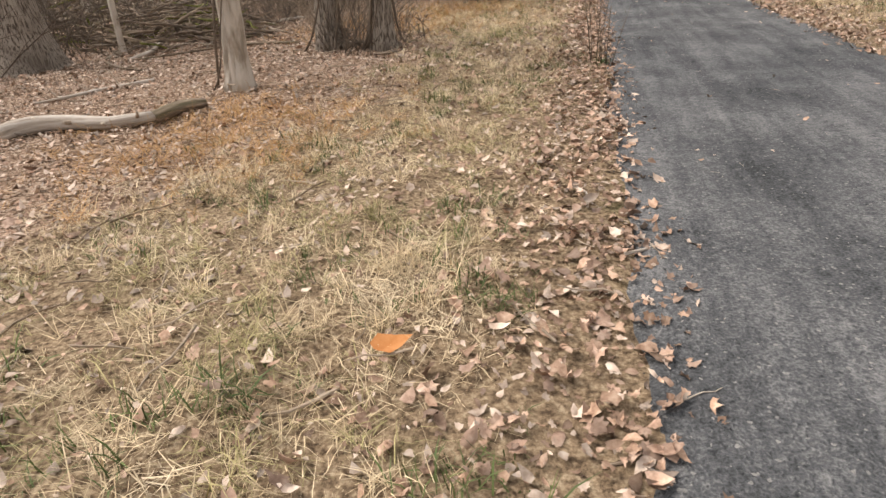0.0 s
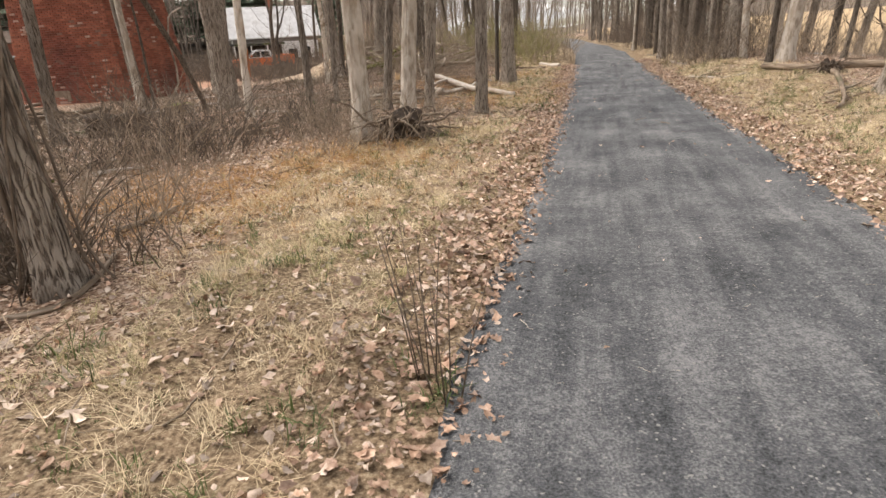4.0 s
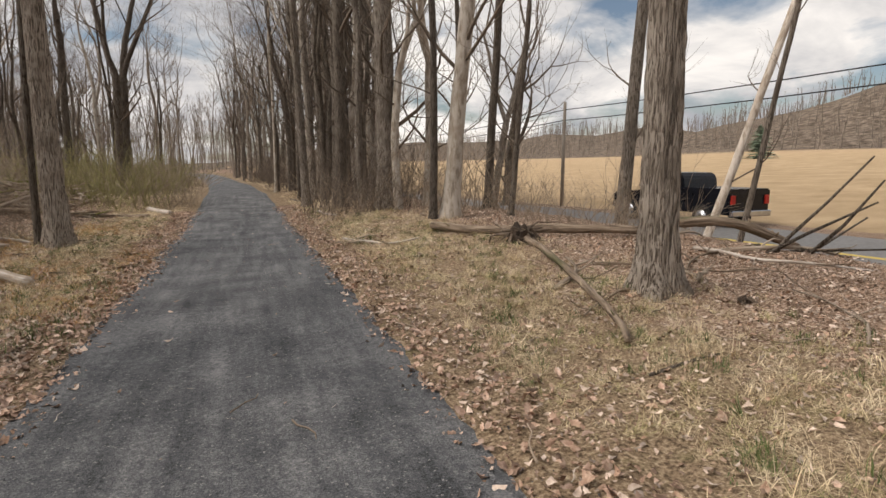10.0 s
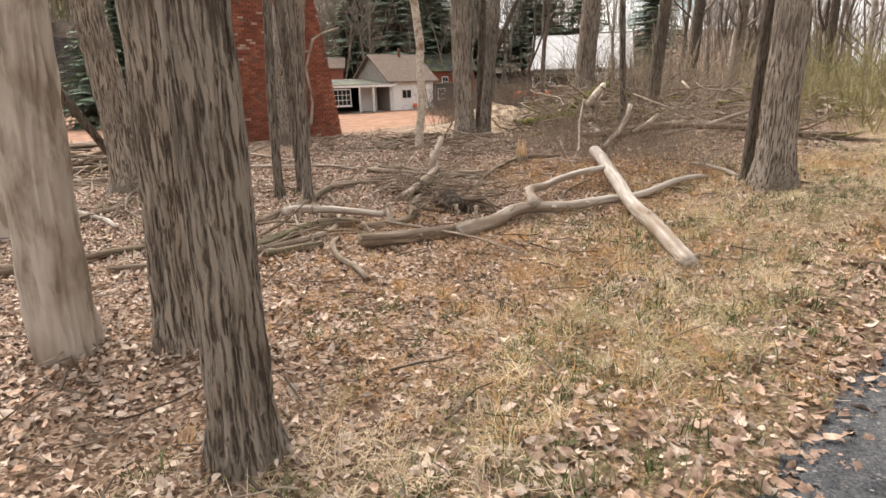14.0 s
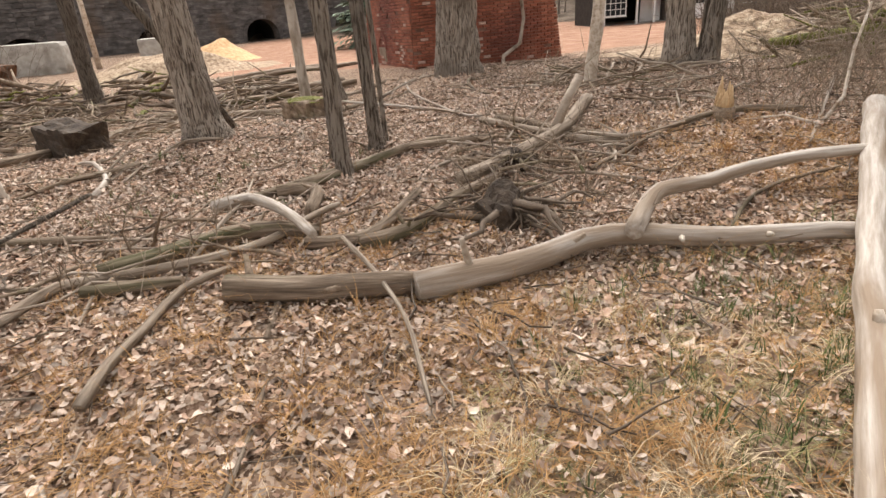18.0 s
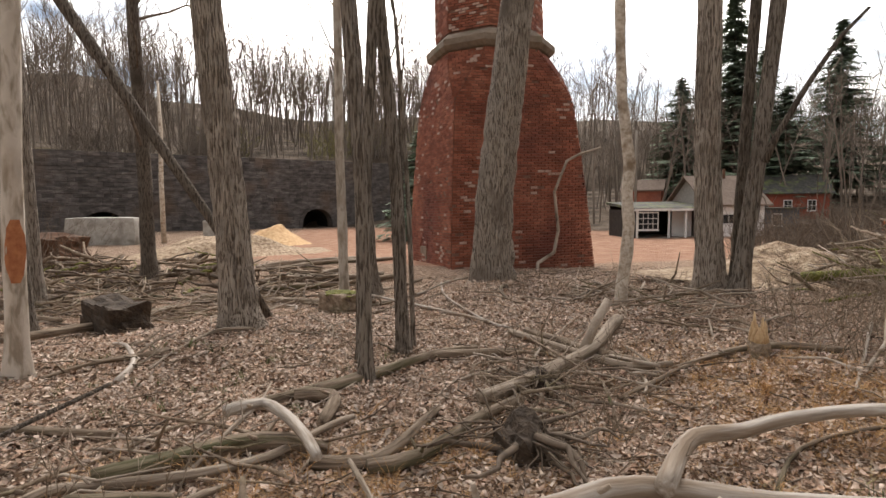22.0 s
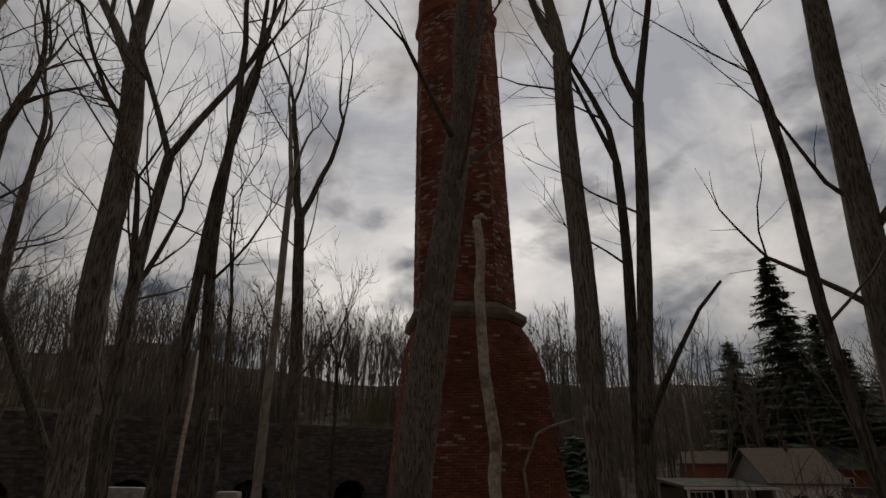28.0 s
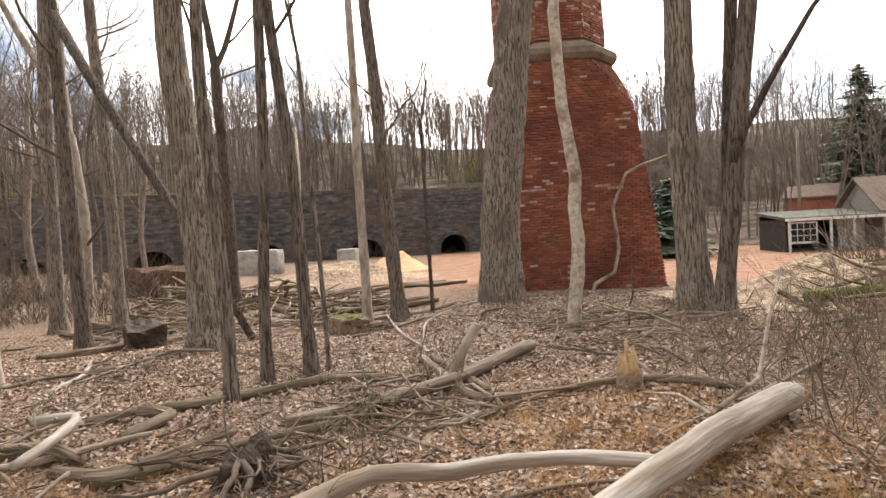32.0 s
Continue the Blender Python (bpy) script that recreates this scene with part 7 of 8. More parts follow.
# ---- vehicles ----
def pickup(x, y, turn, paint, cabin, label, lower=None):
    z = gz(x, y) + 0.03
    ob = thing("pickup_truck", pose(x, y, z, 0, 0, turn), label, "pickup truck")

    def hull(name, prof, y0, y1, material, lab="", parent=ob, bevel=0.05):
        bm = bmesh.new()
        a = [bm.verts.new((px, y0, pz)) for px, pz in prof]
        b = [bm.verts.new((px, y1, pz)) for px, pz in prof]
        bm.faces.new(a[::-1])
        bm.faces.new(b)
        for i in range(len(prof)):
            j = (i + 1) % len(prof)
            bm.faces.new((a[i], a[j], b[j], b[i]))
        bmesh.ops.recalc_face_normals(bm, faces=bm.faces)
        bmesh.ops.bevel(bm, geom=list(bm.edges), offset=bevel, segments=2, affect="EDGES")
        return part(name, bm, material, parent, lab)

    hull("body", [(-2.8, 0.5), (2.75, 0.5), (2.85, 0.75), (2.8, 1.05), (1.35, 1.18), (-2.8, 1.18)], -0.96, 0.96, paint)
    hull("bed", [(-2.82, 1.1), (-0.75, 1.1), (-0.75, 1.36), (-2.82, 1.36)], -0.97, 0.97, paint)
    cab = hull("cab", [(-0.8, 1.1), (1.45, 1.1), (0.75, 1.82), (0.45, 1.88), (-0.55, 1.86), (-0.72, 1.7)], -0.84, 0.84, cabin)
    for sy in (-0.85, 0.85):
        part("side_window", ([(-0.55, sy, 1.25), (0.2, sy, 1.25), (0.2, sy, 1.74), (-0.5, sy, 1.74)], [(0, 1, 2, 3)]), M["glass_dark"], cab)
        part("side_window", ([(0.3, sy, 1.25), (1.15, sy, 1.25), (0.72, sy, 1.74), (0.3, sy, 1.74)], [(0, 1, 2, 3)]), M["glass_dark"], cab)
    part("windscreen", ([(1.44, -0.74, 1.16), (1.44, 0.74, 1.16), (0.82, 0.7, 1.78), (0.82, -0.7, 1.78)], [(0, 1, 2, 3)]), M["glass_dark"], cab)
    for wx in (-1.75, 1.8):
        for wy in (-0.86, 0.86):
            w = part("wheel", Tubes().add([(wx, wy - 0.13, 0.4), (wx, wy - 0.11, 0.4), (wx, wy + 0.11, 0.4), (wx, wy + 0.13, 0.4)], [0.34, 0.4, 0.4, 0.34], 20).mesh("wheel", M["rubber"]), None, ob)
            part("rim", Tubes().add([(wx, wy - 0.14, 0.4), (wx, wy + 0.14, 0.4)], [0.22, 0.22], 14).mesh("rim", M["chrome"]), None, w)
    part("bumper", boxed(2.78, -0.9, 0.45, 2.95, 0.9, 0.68, 0.03), M["chrome"], ob)
    part("bumper", boxed(-2.95, -0.9, 0.45, -2.8, 0.9, 0.65, 0.03), M["chrome"], ob)
    for sy in (-0.78, 0.78):
        part("headlight", boxed(2.78, sy - 0.14, 0.8, 2.87, sy + 0.14, 1.0, 0.02), M["chrome"], ob)
        part("tail_light", boxed(-2.86, sy - 0.09, 0.85, -2.8, sy + 0.09, 1.15, 0.01), M["red_lamp"], ob)
        part("mirror", boxed(1.05, sy * 1.28 - 0.1, 1.25, 1.2, sy * 1.28 + 0.1, 1.45, 0.03), paint, ob)
    return ob


pickup(23.6, 24.4, 81.4, M["car_black"], M["car_black"], "black pickup truck on the road beyond the trees")
pickup(-15.9, 61.7, 205, M["orange"], M["car_white"], "orange pickup truck with a white cab by the old house")
fence = thing("barrier_fence", pose(-11.2, 65.9, gz(-11.2, 65.9), 0, 0, 18), "sagging orange plastic barrier fence", "fence")
for k_ in range(4):
    part("post", Tubes().add([(k_ * 1.05, 0, -0.1), (k_ * 1.05, 0, 1.2)], [0.03, 0.03], 6).mesh("post", M["rust"]), None, fence)
bmf = bmesh.new()
for k_ in range(5):
    box(bmf, 0, -0.015, 0.2 + 0.19 * k_, 3.15, 0.015, 0.34 + 0.19 * k_)
for k_ in range(22):
    box(bmf, k_ * 0.15, -0.012, 0.2, k_ * 0.15 + 0.06, 0.012, 1.1)
part("mesh_band", bmf, M["orange"], fence)
shed = thing("shed", pose(-41.5, 62.0, gz(-41.5, 62) , 0, 0, 40), "small red brick shed behind the cottage", "shed")
part("wall", boxed(-1.8, -1.5, -0.3, 1.8, 1.5, 2.6), M["brick_far"], shed)
part("roof", gable_roof(-1.8, 1.8, -1.5, 1.5, 2.6, 3.5, 0.3), M["shingle"], shed)


red = thing("house", pose(-30.5, 68.5, gz(-30.5, 68.5), 0, 0, 48), "old red wooden house with a dark roof behind the cottage", "house")
red.scale = (0.75, 0.75, 0.75)
M["red_boards"] = mat("faded_red_boards", [(0.20, 0.05, 0.03), (0.32, 0.095, 0.06)], scale=3, bump=0.3, stretch=(1, 1, 0.2), second=((0.16, 0.07, 0.05), 0.9, 0.5, 0.7))
part("wall", boxed(-4.2, 0, -0.4, 4.2, 6, 3.3), M["red_boards"], red)
part("siding", siding(-4.2, 0, 0, 4.2, 3.25, 0.22), M["red_boards"], red)
part("roof", gable_roof(-4.2, 4.2, 0, 6, 3.3, 5.3, 0.45), M["dark_roof"], red)
part("gable", gable_wall(-4.24, 0, 6, 3.3, 5.2), M["red_boards"], red)
part("gable", gable_wall(4.12, 0, 6, 3.3, 5.2), M["red_boards"], red)
for wx_ in (-3.0, -0.5, 2.0):
    window(red, wx_, 1.1, wx_ + 0.8, 2.3, -0.03, 2, 2)


# ---- leaf litter, grass and twigs: the uncounted cover of the ground ----
rg = np.random.default_rng(42)


def leaf_shape(lobes, wide, fold, curl, twist, n=9):
    """A dead leaf: a lobed outline, folded along its midrib and curled at the tip."""
    ang = np.linspace(0, 2 * np.pi, n, endpoint=False)
    r = 1 + lobes * np.cos(ang * 4)
    x, y = r * np.cos(ang), wide * r * np.sin(ang)
    z = fold * np.abs(y) + curl * x ** 2 + twist * x * y
    v = np.concatenate([[[0, 0, 0]], np.stack([x, y, z], -1)])
    t = np.array([(0, 1 + k, 1 + (k + 1) % n) for k in range(n)])
    return v, t


def oak_leaf(n, depth, wide, fold, curl):
    """A broad dead leaf with a toothed outline, drawn out to its stalk."""
    ang = np.linspace(0, 2 * np.pi, n, endpoint=False)
    r = 1 - depth * (np.arange(n) % 2) + 0.12 * np.cos(3 * ang)
    x, y = r * np.cos(ang), wide * r * np.sin(ang)
    v = np.concatenate([[[0, 0, 0]], np.stack([x, y, fold * np.abs(y) + curl * x ** 2 + 0.12 * np.sin(5 * ang)], -1)])
    return v, np.array([(0, 1 + k, 1 + (k + 1) % n) for k in range(n)])


BROAD = [oak_leaf(14, 0.3, 0.68, 0.25, 0.22), oak_leaf(12, 0.2, 0.8, -0.2, 0.3), oak_leaf(12, 0.36, 0.6, 0.5, -0.25), oak_leaf(10, 0.15, 0.55, 0.7, 0.45)]
SHAPES = [leaf_shape(0.25, 0.62, 0.4, 0.25, 0.2, 7), leaf_shape(0.12, 0.5, 0.7, 0.5, -0.4, 5), leaf_shape(0.3, 0.75, 0.2, -0.3, 0.4, 6), leaf_shape(0.05, 0.38, 0.9, 0.6, 0.2, 5), leaf_shape(0.2, 0.55, -0.3, 0.9, 0.5, 5)]


def strew(name, label, pos, size, tilt, material, shapes, category="leaves"):
    """Copies of a few shapes laid at the places given, joined into one mesh."""
    n = len(pos)
    pick = rg.integers(0, len(shapes), n)
    V, T, base = [], [], 0
    for k, (sv, st) in enumerate(shapes):
        idx = np.nonzero(pick == k)[0]
        m = len(idx)
        if not m:
            continue
        a = rg.uniform(0, 2 * np.pi, m)
        b, c = rg.normal(0, tilt, m), rg.normal(0, tilt, m)
        s = size[idx]
        flip = np.where(rg.random(m) < 0.45, -1.0, 1.0)
        p = sv[None] * s[:, None, None]
        p = p * np.stack([np.ones(m), np.ones(m), flip], -1)[:, None]
        x, y, z = p[..., 0], p[..., 1], p[..., 2]
        y, z = y * np.cos(b)[:, None] - z * np.sin(b)[:, None], y * np.sin(b)[:, None] + z * np.cos(b)[:, None]
        x, z = x * np.cos(c)[:, None] + z * np.sin(c)[:, None], -x * np.sin(c)[:, None] + z * np.cos(c)[:, None]
        x, y = x * np.cos(a)[:, None] - y * np.sin(a)[:, None], x * np.sin(a)[:, None] + y * np.cos(a)[:, None]
        q = np.stack([x, y, z], -1) + pos[idx][:, None]
        V.append(q.reshape(-1, 3))
        T.append((st[None] + (base + np.arange(m) * len(sv))[:, None, None]).reshape(-1, 3))
        base += m * len(sv)
    return tagged(new(name, tri_mesh(name, np.concatenate(V), np.concatenate(T), material)), label, category, kind="stuff")


def places(n, x0, x1, y0, y1, density, lift=(0.008, 0.03)):
    x, y = rg.uniform(x0, x1, n), rg.uniform(y0, y1, n)
    keep = rg.random(n) < density(x, y)
    x, y = x[keep], y[keep]
    d = x - trail_x(y) - 0.2
    z = height(x, y, True) + rg.uniform(lift[0], lift[1], len(x))
    on = np.abs(d) < 1.40
    z = np.where(on, height(x, y) + 0.006 + 0.02 * (1 - (d / 1.4) ** 2) + rg.uniform(0.006, 0.014, len(x)), z)
    return np.stack([x, y, z], -1)


def patches(x, y, s, seed):
    return 0.5 + 0.25 * (np.sin(x * s + seed) * np.sin(y * s * 1.3 + 2 * seed) + np.sin(x * s * 2.3 - y * s * 1.7 + seed * 3)) + 0.2 * np.sin(x * s * 4.1 + y * s * 3.7 + seed)


def side(x, y):
    return x - trail_x(y) - 0.2


def leaf_cover(x, y):
    d = side(x, y)
    band = np.exp(-((np.abs(d) - 1.72) / 0.33) ** 2)
    woods = np.where(d < 0, smooth01(-d, 2.8, 4.6), smooth01(d, 3.6, 5.5))
    grassy = 0.5 * smooth01(np.abs(d), 1.4, 1.6) * (0.3 + patches(x, y, 1.3, 1))
    near = np.clip(1.5 - np.hypot(x - trail_x(y) + 1, 0) / 14, 0.25, 1)
    return np.where(np.abs(d) < 1.36, 0.003 + 0.09 * smooth01(np.abs(d), 1.05, 1.36), np.clip(np.maximum(np.maximum(0.95 * band * np.clip(0.75 + 0.4 * patches(x, y, 1.1, 4), 0.5, 1), 0.8 * woods), grassy), 0, 1) * near)


cover = places(270000, -9, 13, -1, 31, leaf_cover)
cover = np.concatenate([cover, places(80000, -5, 4, 14.5, 25, leaf_cover)])
half = rg.random(len(cover)) < 0.5
strew("leaf_litter", "brown curled dead leaves strewn over the ground", cover[half], 0.011 + 0.026 * rg.random(half.sum()) ** 1.8, 0.3, M["leaf"], SHAPES)
strew("leaf_litter", "bleached tan dead leaves strewn over the ground", cover[~half], 0.011 + 0.027 * rg.random((~half).sum()) ** 1.8, 0.3, M["leaf_grey"], SHAPES)


def edge_places(n, reach, inner=1.30):
    """Places in the drifts of leaves along both edges of the trail."""
    y = rg.uniform(-1, 31, n)
    sgn = np.where(rg.random(n) < 0.62, -1.0, 1.0)
    far = inner + np.abs(rg.normal(0, reach, n)) * (0.7 + 0.6 * np.sin(y * 1.7 + sgn) ** 2) - 0.25 * rg.random(n) ** 3
    x = trail_x(y) + 0.2 + sgn * far
    keep = rg.random(n) < np.clip(0.45 + 0.9 * patches(x, y, 1.9, 3), 0.25, 1)
    x, y, far = x[keep], y[keep], far[keep]
    z = np.where(far < 1.42, height(x, y) + 0.012, height(x, y, True) + rg.uniform(0.012, 0.05, len(x)))
    return np.stack([x, y, z], -1)


for kind_, n_, tint_ in (("leaf_pink", 7500, "pinkish tan"), ("leaf_grey", 2200, "bleached"), ("leaf", 7500, "brown")):
    at_ = edge_places(n_, 0.55)
    strew("leaf_drift", tint_ + " broad dead leaves drifted along the trail edges", at_, 0.015 + 0.033 * rg.random(len(at_)) ** 1.9, 0.42, M[kind_], BROAD)
    at_ = places(n_ // 5, -6, 8, 0, 26, lambda x, y: 0.9 * (side(x, y) < -1.5) * (0.2 + 0.8 * smooth01(-side(x, y), 2.2, 4)))
    strew("leaf_litter", tint_ + " broad dead leaves lying on the woodland floor", at_, 0.022 + 0.03 * rg.random(len(at_)) ** 1.5, 0.35, M[kind_], BROAD)
PEBBLE = []
for k_ in range(4):
    pr_ = np.random.default_rng(70 + k_)
    PEBBLE.append((np.array(((1, 0, 0), (-0.6, 0.8, 0), (-0.5, -0.9, 0), (0.1, 0.1, 0.8), (0.3, -0.2, -0.4))) * pr_.uniform(0.6, 1.2, (5, 3)), np.array(((0, 1, 3), (1, 2, 3), (2, 0, 3), (1, 0, 4), (2, 1, 4), (0, 2, 4)))))
grit_at = places(60000, 0, 10, -1, 28, lambda x, y: 0.75 * np.exp(-((np.abs(side(x, y)) - 1.42) / 0.15) ** 2) + 0.05 * (np.abs(side(x, y)) < 1.3), (0.002, 0.012))
strew("trail_grit", "loose grey stone grit spilt along the trail edges", grit_at, 0.003 + 0.008 * rg.random(len(grit_at)) ** 2, 0.5, M["grit"], PEBBLE, "gravel")


def blade_tuft(count, ln, lay, seed, width=0.0024):
    """A tuft of bent blades, each a tapered ribbon of three triangles."""
    r = np.random.default_rng(seed)
    V, T = [], []
    for k in range(count):
        a = r.uniform(0, 6.283)
        o = np.array((r.normal(0, 0.035), r.normal(0, 0.035), -0.01))
        l_, la = ln * r.uniform(0.5, 1.2), np.clip(r.normal(lay, 0.3), 0.05, 1.45)
        d = np.array((np.cos(a), np.sin(a), 0))
        s = np.array((-np.sin(a), np.cos(a), 0)) * width * r.uniform(0.6, 1.4)
        m = o + d * l_ * 0.5 * np.sin(la) + np.array((0, 0, l_ * 0.5 * np.cos(la)))
        e = m + d * l_ * 0.5 * np.sin(min(1.6, la + 0.6)) + np.array((0, 0, l_ * 0.5 * np.cos(min(1.75, la + 0.6))))
        b = len(V)
        V += [o - s, o + s, m - s * 0.8, m + s * 0.8, e]
        T += [(b, b + 1, b + 3), (b, b + 3, b + 2), (b + 2, b + 3, b + 4)]
    return np.array(V), np.array(T)


DRY = [blade_tuft(17, 0.15, 1.1, s, 0.0014) for s in (1, 2, 3, 4)] + [blade_tuft(26, 0.20, 0.9, s, 0.0015) for s in (31, 32)]
LONG = [blade_tuft(20, 0.26, 1.05, s, 0.002) for s in (5, 6, 7)]
FRESH = [blade_tuft(16, 0.15, 0.55, s, 0.003) for s in (8, 9, 10)]


def straw_cover(x, y):
    d = side(x, y)
    lw = 1.6 + 1.9 * np.clip(1 + 0.4 * np.sin(y * 0.55 + 1), 0.3, 2) * (1 - 0.55 * smooth01(y, 12, 15) * (1 - smooth01(y, 17.5, 19)))
    left = smooth01(-d, 1.65, 2.3) * (1 - smooth01(-d, lw, lw + 1.4))
    right = smooth01(d, 1.7, 2.3) * (1 - smooth01(d, 3.6, 5.4))
    return np.where(d < 0, left, right) * np.clip(0.25 + 0.9 * patches(x, y, 1.4, 2), 0.12, 1)


straw_at = places(64000, -3, 13, -1, 34, straw_cover, (-0.005, 0.01))
strew("dead_grass", "matted pale straw grass on the trail verges", straw_at, rg.uniform(0.6, 1.25, len(straw_at)), 0.2, M["straw"], DRY, "grass")
olive_at = places(42000, -3, 13, -1, 30, lambda x, y: straw_cover(x, y) * np.clip(1.7 * patches(x, y, 1.1, 9) - 0.3, 0, 1), (-0.005, 0.01))
strew("olive_grass", "matted olive-yellow grass on the trail verges", olive_at, rg.uniform(0.6, 1.2, len(olive_at)), 0.2, M["olive"], DRY, "grass")
tuft_at = places(9000, -3, 12, -1, 26, lambda x, y: straw_cover(x, y) * (patches(x, y, 2.3, 5) > 0.6), (-0.01, 0.0))
strew("grass_tuft_cover", "bent tufts of long dry grass on the verges", tuft_at, rg.uniform(0.7, 1.1, len(tuft_at)), 0.1, M["straw"], [blade_tuft(40, 0.26, 0.75, s, 0.0015) for s in (21, 22, 23)], "grass")
far_straw = places(9000, 2, 22, 32, 70, straw_cover, (-0.005, 0.01))
strew("dead_grass", "pale straw grass on the far trail verges", far_straw, rg.uniform(1.2, 2.0, len(far_straw)), 0.2, M["straw"], DRY, "grass")


def rust_cover(x, y):
    c = np.zeros_like(x)
    for px, py, pr, k in ((2.6, 20.2, 1.5, 0.5), (2.0, 19.0, 1.1, 0.45), (3.2, 21.5, 1.1, 0.45), (1.0, 19.3, 0.7, 0.4), (3.4, 18.6, 0.9, 0.4), (0.6, 23.6, 0.7, 0.5), (2.8, 24.6, 0.8, 0.8), (2.1, 24.2, 0.9, 1), (1.2, 23.8, 0.8, 0.9), (1.9, 20.6, 0.6, 0.6), (2.9, 22.6, 0.9, 0.5), (3.0, 19.6, 1.0, 0.5), (-0.6, 10.5, 1.3, 0.7), (0.6, 12.0, 1.0, 0.8), (-1.5, 4.6, 1.0, 0.5), (4.6, 26.5, 0.8, 0.6), (0.9, 20.6, 0.5, 0.5), (5.2, 22.0, 0.6, 0.6)):
        c = np.maximum(c, k * np.exp(-((x - px) ** 2 + (y - py) ** 2) / pr ** 2))
    return c * (np.abs(side(x, y)) > 1.4)


rust_at = places(56000, -3, 6, 2, 28, rust_cover, (-0.005, 0.01))
strew("rusty_grass", "rust-coloured dead grass in low drifts", rust_at, rg.uniform(0.5, 1.0, len(rust_at)), 0.25, M["straw_red"], LONG, "grass")


def green_cover(x, y):
    d = side(x, y)
    c = 0.42 * straw_cover(x, y) * (patches(x, y, 1.7, 7) > 0.52)
    for px, py, pr, k in ((3.0, 21.6, 0.6, 0.7), (3.35, 20.7, 0.45, 0.7), (2.2, 18.2, 0.3, 0.6), (0.42, 1.15, 0.16, 1.4), (-0.5, 1.6, 0.14, 1), (0.5, 2.1, 0.14, 1.2), (2.0, 6.7, 0.14, 1.2), (2.6, 21.8, 0.6, 0.6), (3.6, 18.4, 0.8, 0.6), (4.0, 17.2, 0.6, 0.6), (4.2, 19.4, 0.7, 0.65), (4.6, 21.2, 0.7, 0.6), (4.4, 23.4, 0.6, 0.5), (5.0, 25.2, 0.7, 0.5), (3.2, 21.0, 0.5, 0.4), (0.6, 6.3, 0.15, 1), (-2, 19.2, 1.2, 0.12)):
        c = np.maximum(c, k * np.exp(-((x - px) ** 2 + (y - py) ** 2) / pr ** 2))
    return c * (np.abs(d) > 1.4)


green_at = places(60000, -3, 11, 0, 30, green_cover, (-0.005, 0.01))
strew("green_grass", "scattered tufts of green winter grass", green_at, rg.uniform(0.5, 1.1, len(green_at)), 0.15, M["green"], FRESH, "grass")


def stick_shape(seed, n=5):
    r = np.random.default_rng(seed)
    p = np.cumsum(np.stack([np.full(n, 0.22), r.normal(0, 0.05, n), np.abs(r.normal(0, 0.02, n))], -1), 0)
    V, T = [], []
    for i in range(n):
        w = 0.022 * (1 - 0.12 * i)
        for k in range(3):
            a = 2.094 * k
            V.append(p[i] + np.array((0, math.cos(a) * w, math.sin(a) * w)))
    for i in range(n - 1):
        for k in range(3):
            a, b = i * 3 + k, i * 3 + (k + 1) % 3
            T += [(a, b, b + 3), (a, b + 3, a + 3)]
    return np.array(V), np.array(T)


STICKS = [stick_shape(s) for s in range(5)]


def stick_cover(x, y):
    d = side(x, y)
    return np.where(np.abs(d) < 1.3, 0.015, np.where(d < -2.4, 0.55, 0.20))


twigs_at = places(5200, -9, 12, 0, 31, stick_cover, (0.02, 0.05))
strew("fallen_twigs", "small grey twigs lying about", twigs_at, rg.uniform(0.10, 0.42, len(twigs_at)), 0.08, M["twig_pale"], STICKS, "twigs")
more_at = places(2600, -8, 4.2, 16, 29, lambda x, y: 0.75 * (side(x, y) < -2.2), (0.02, 0.06))
strew("fallen_twigs", "dark and grey dead sticks strewn over the leaf litter", more_at, 0.12 + 0.32 * rg.random(len(more_at)) ** 2, 0.10, M["twig"], STICKS, "twigs")
edge_at = places(2600, 0, 9, 0, 26, lambda x, y: 0.8 * np.exp(-((np.abs(side(x, y)) - 1.35) / 0.16) ** 2), (0.01, 0.02))
strew("trail_edge_litter", "pale twigs and bark chips along the trail edge", edge_at, rg.uniform(0.04, 0.16, len(edge_at)), 0.05, M["peeled"], STICKS, "twigs")
bare = places(1400, 0, 9, 0, 30, lambda x, y: 0.5 * (np.abs(side(x, y)) < 1.3), (0.0, 0.0))
strew("trail_chips", "pale straw stems and chips on the trail", bare, rg.uniform(0.02, 0.07, len(bare)), 0.02, M["peeled"], STICKS, "twigs")


# tall dry stems beside the trail
for wx_, wy_, wh_ in ((1.98, 6.75, 0.75), (2.06, 6.62, 0.6)):
    wd_ = thing("weed", pose(wx_, wy_, gz(wx_, wy_) - 0.02), "dry brown weed stalks at the trail edge", "weed", "dry weeds")
    rw_ = random.Random(int(wx_ * 100))
    for _ in range(5):
        tb_ = Tubes()
        ax_, ay_ = rw_.uniform(-0.06, 0.06), rw_.uniform(-0.06, 0.06)
        tb_.add([(ax_, ay_, 0), (ax_ * 2, ay_ * 2, wh_ * 0.5), (ax_ * 3.4, ay_ * 3, wh_)], [0.005, 0.004, 0.002], 4)
        for z_ in (0.45, 0.6, 0.75, 0.9):
            tb_.add([(ax_ * 3 * z_, ay_ * 3 * z_, wh_ * z_), (ax_ * 3 * z_ + rw_.uniform(-.05, .05), ay_ * 3 * z_ + rw_.uniform(-.05, .05), wh_ * (z_ + 0.08))], [0.003, 0.0015], 3)
        part("stalk", tb_.mesh("stalk", M["twig"]), None, wd_)
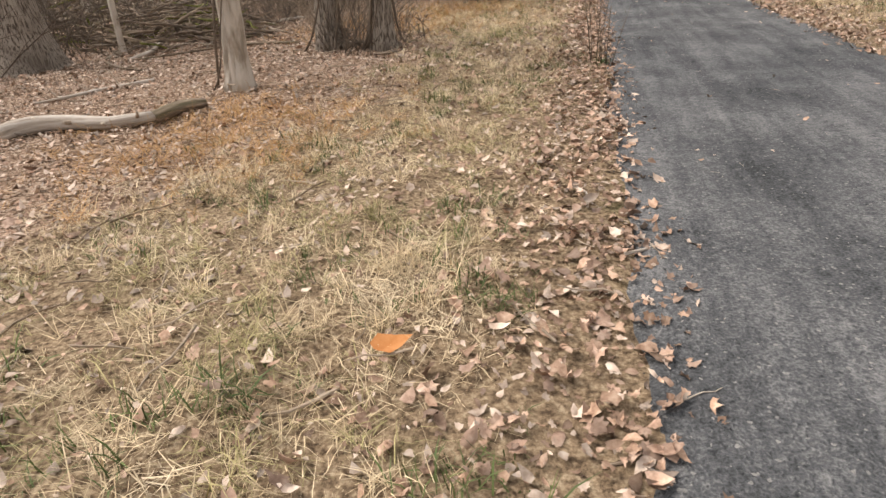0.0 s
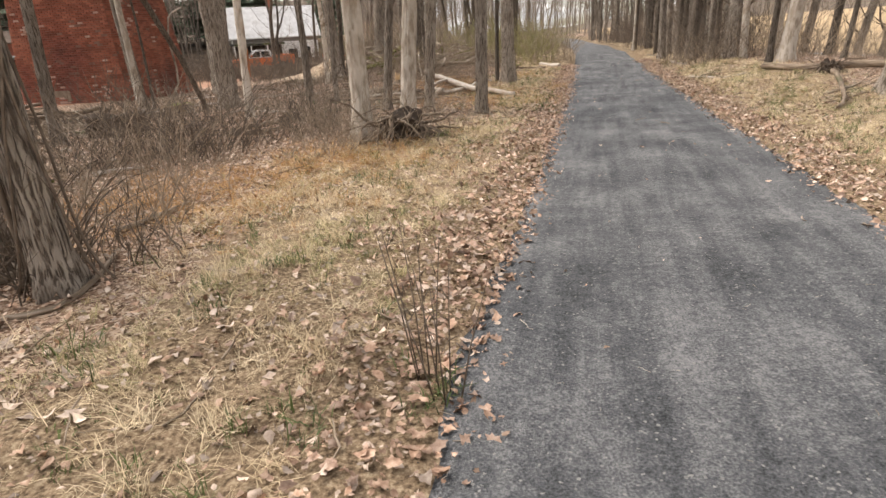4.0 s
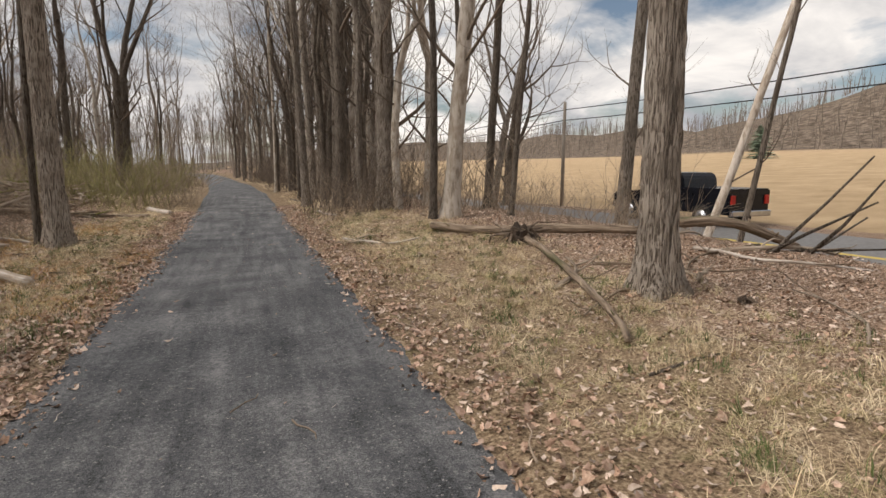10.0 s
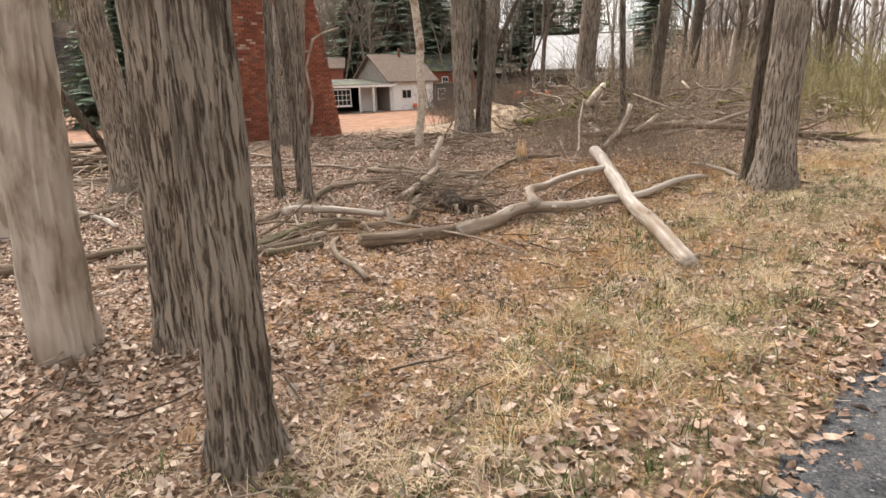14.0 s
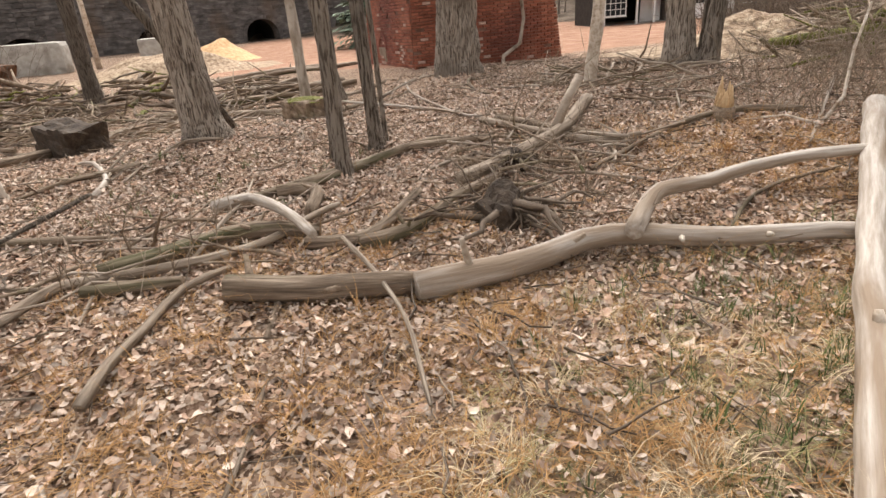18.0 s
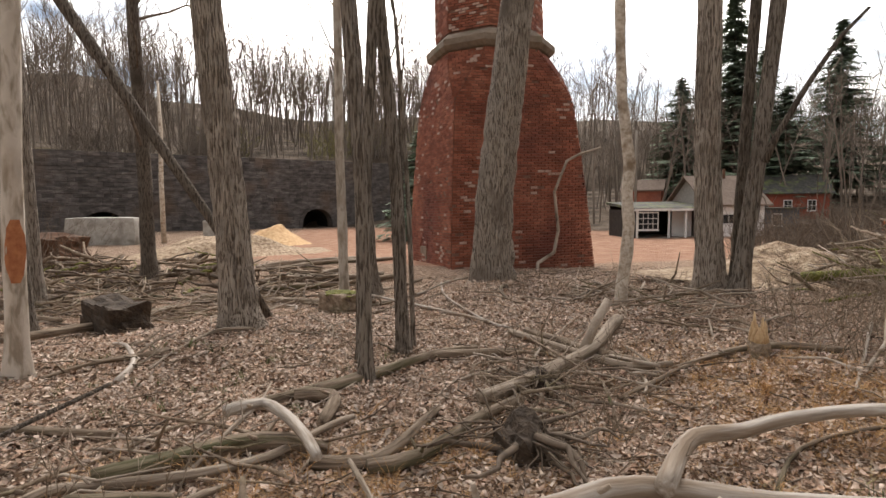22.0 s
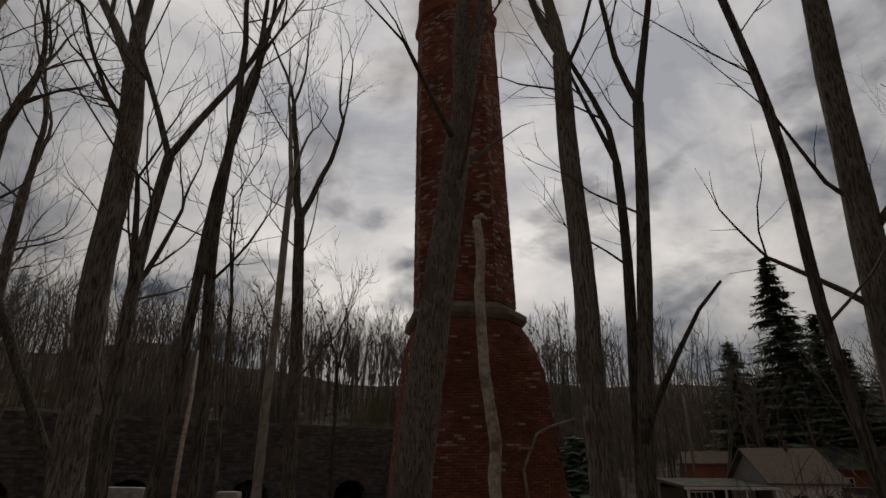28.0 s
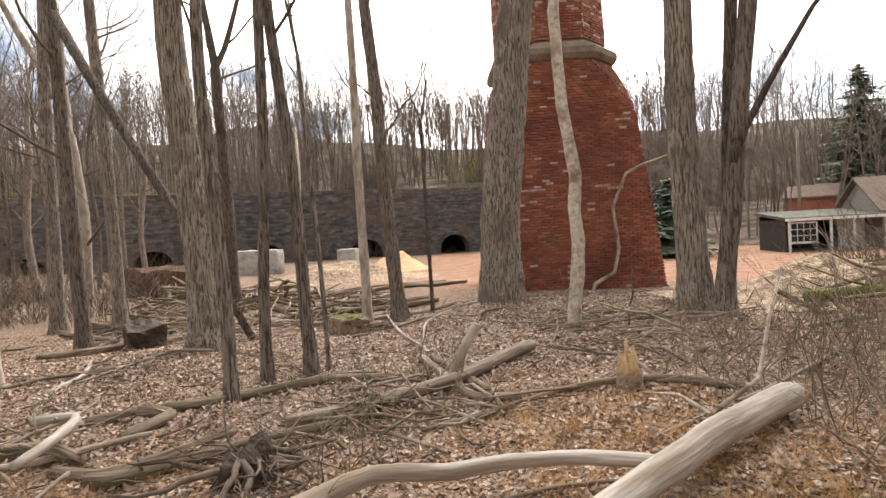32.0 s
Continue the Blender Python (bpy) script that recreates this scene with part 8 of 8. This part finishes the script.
orange_leaf = tagged(new("leaf", tri_mesh("leaf", SHAPES[0][0] * 0.075, SHAPES[0][1], mat("orange_dead_leaf", [(0.45, 0.17, 0.05), (0.58, 0.26, 0.10)], scale=20, bump=0.2))), "single large orange dead leaf lying in the grass", "leaf")
orange_leaf.matrix_world = pose(0.05, 1.74, gz(0.05, 1.74) + 0.05, 12, 8, 30)


# ---- the bricked-up arch in the chimney's south face ----
hw_ = chimney_section(0.8)[0] + 0.012
ring_v, ring_f = [], []
for i in range(12):
    a0_, a1_ = math.pi * (i + 0.06) / 12, math.pi * (i + 0.94) / 12
    b_ = len(ring_v)
    for yy_ in (-hw_, -hw_ - 0.035):
        for rr_, aa_ in ((0.32, a0_), (0.32, a1_), (0.44, a1_), (0.44, a0_)):
            ring_v.append((-0.46 + rr_ * math.cos(aa_), yy_ - 0.06 * (0.8 - 0.75 - rr_ * math.sin(aa_)), 0.75 + rr_ * math.sin(aa_)))
    ring_f += [(b_ + 7, b_ + 6, b_ + 5, b_ + 4), (b_, b_ + 1, b_ + 5, b_ + 4), (b_ + 1, b_ + 2, b_ + 6, b_ + 5), (b_ + 2, b_ + 3, b_ + 7, b_ + 6), (b_ + 3, b_, b_ + 4, b_ + 7)]
part("arch_ring", (ring_v, ring_f), M["brick_far"], chimney, "ring of bricks round a walled-up arch")
part("arch_filling", boxed(-0.78, -hw_ - 0.03, 0.0, -0.14, -hw_ + 0.05, 0.78, 0.01), M["stone"], chimney, "pale mortar filling of a walled-up arch")


# ---- the chimney's bricks ----
BRICK = (0.215, 0.075)


def unit_brick():
    a, d = 0.5, 1.0
    v = [(0, -a, -a), (0, a, -a), (0, a, a), (0, -a, a), (d, -a + .03, -a + .07), (d, a - .03, -a + .07), (d, a - .03, a - .07), (d, -a + .03, a - .07)]
    return v, [(4, 5, 6, 7), (0, 1, 5, 4), (1, 2, 6, 5), (2, 3, 7, 6), (3, 0, 4, 7)]


brick_v, brick_f = unit_brick()
brick_me = mesh_of("brick", brick_v, brick_f, M["brick"])
brick_lime = mesh_of("brick", brick_v, brick_f, M["brick_white"])
rk = random.Random(77)
jv, jf, wv_, wf_ = [], [], [], []
single = 0
z = 0.04
course = 0
while z < 19.8:
    if 6.2 < z < 6.85:
        z += BRICK[1]
        continue
    ring, upper = chimney_ring(z if z < 6.3 or z > 6.8 else 6.29), chimney_ring(z + 0.07 if z + 0.07 < 6.3 or z > 6.8 else 6.29)
    for k in (7, 0, 6, 1, 5, 2):
        a, b = Vector((*ring[k], 0)), Vector((*ring[(k + 1) % 8], 0))
        ln = (b - a).length
        if ln < 0.1:
            continue
        u = (b - a) / ln
        nrm = Vector((u.y, -u.x, 0))
        up = Vector((*upper[k], 0.07)) - Vector((*ring[k], 0))
        tilt = nrm.dot(up)
        x = -BRICK[0] * (0.5 if course % 2 else 0.0)
        while x < ln - 0.02:
            x0, x1 = max(0.0, x), min(ln, x + BRICK[0])
            w = x1 - x0
            x += BRICK[0]
            if w < 0.04:
                continue
            proud = rk.uniform(0.012, 0.030)
            if rk.random() < 0.02:
                continue
            lime = rk.random() < (0.22 if z > 6.8 and noise.noise((x0 * 1.5, z * 0.9, k)) > -0.1 else 0.04 if z > 6.8 else 0.012 if noise.noise((x0 * 1.1, z * 0.9, k + 3)) < 0.22 else 0.16)
            c = a + u * (x0 + w / 2) - nrm * 0.03
            if k == 0 and z < 1.65 and single < 300 and w > 0.15 and x0 > 0.4:
                ob = new("brick", brick_lime if lime else brick_me)
                ob.parent = chimney
                c += nrm * 0.028
                ob.matrix_local = Matrix(((nrm.x * proud, u.x * (w - 0.012), 0, c.x), (nrm.y * proud, u.y * (w - 0.012), 0, c.y), (0, 0, 0.064, z + 0.035), (0, 0, 0, 1)))
                single += 1
                continue
            V_, F_ = (wv_, wf_) if lime else (jv, jf)
            base = len(V_)
            for px, py, pz in brick_v:
                q = c + nrm * (0.028 + proud * px) + u * (py * (w - 0.012))
                V_.append((q.x, q.y, z + 0.035 + pz * 0.064))
            F_ += [tuple(base + i for i in ff) for ff in brick_f]
    z += BRICK[1]
    course += 1
tagged(part("brickwork", (jv, jf), M["brick_far"], chimney), kind="stuff")
tagged(part("limewashed_brickwork", (wv_, wf_), M["brick_white"], chimney, "bricks with white lime bloom"), kind="stuff")
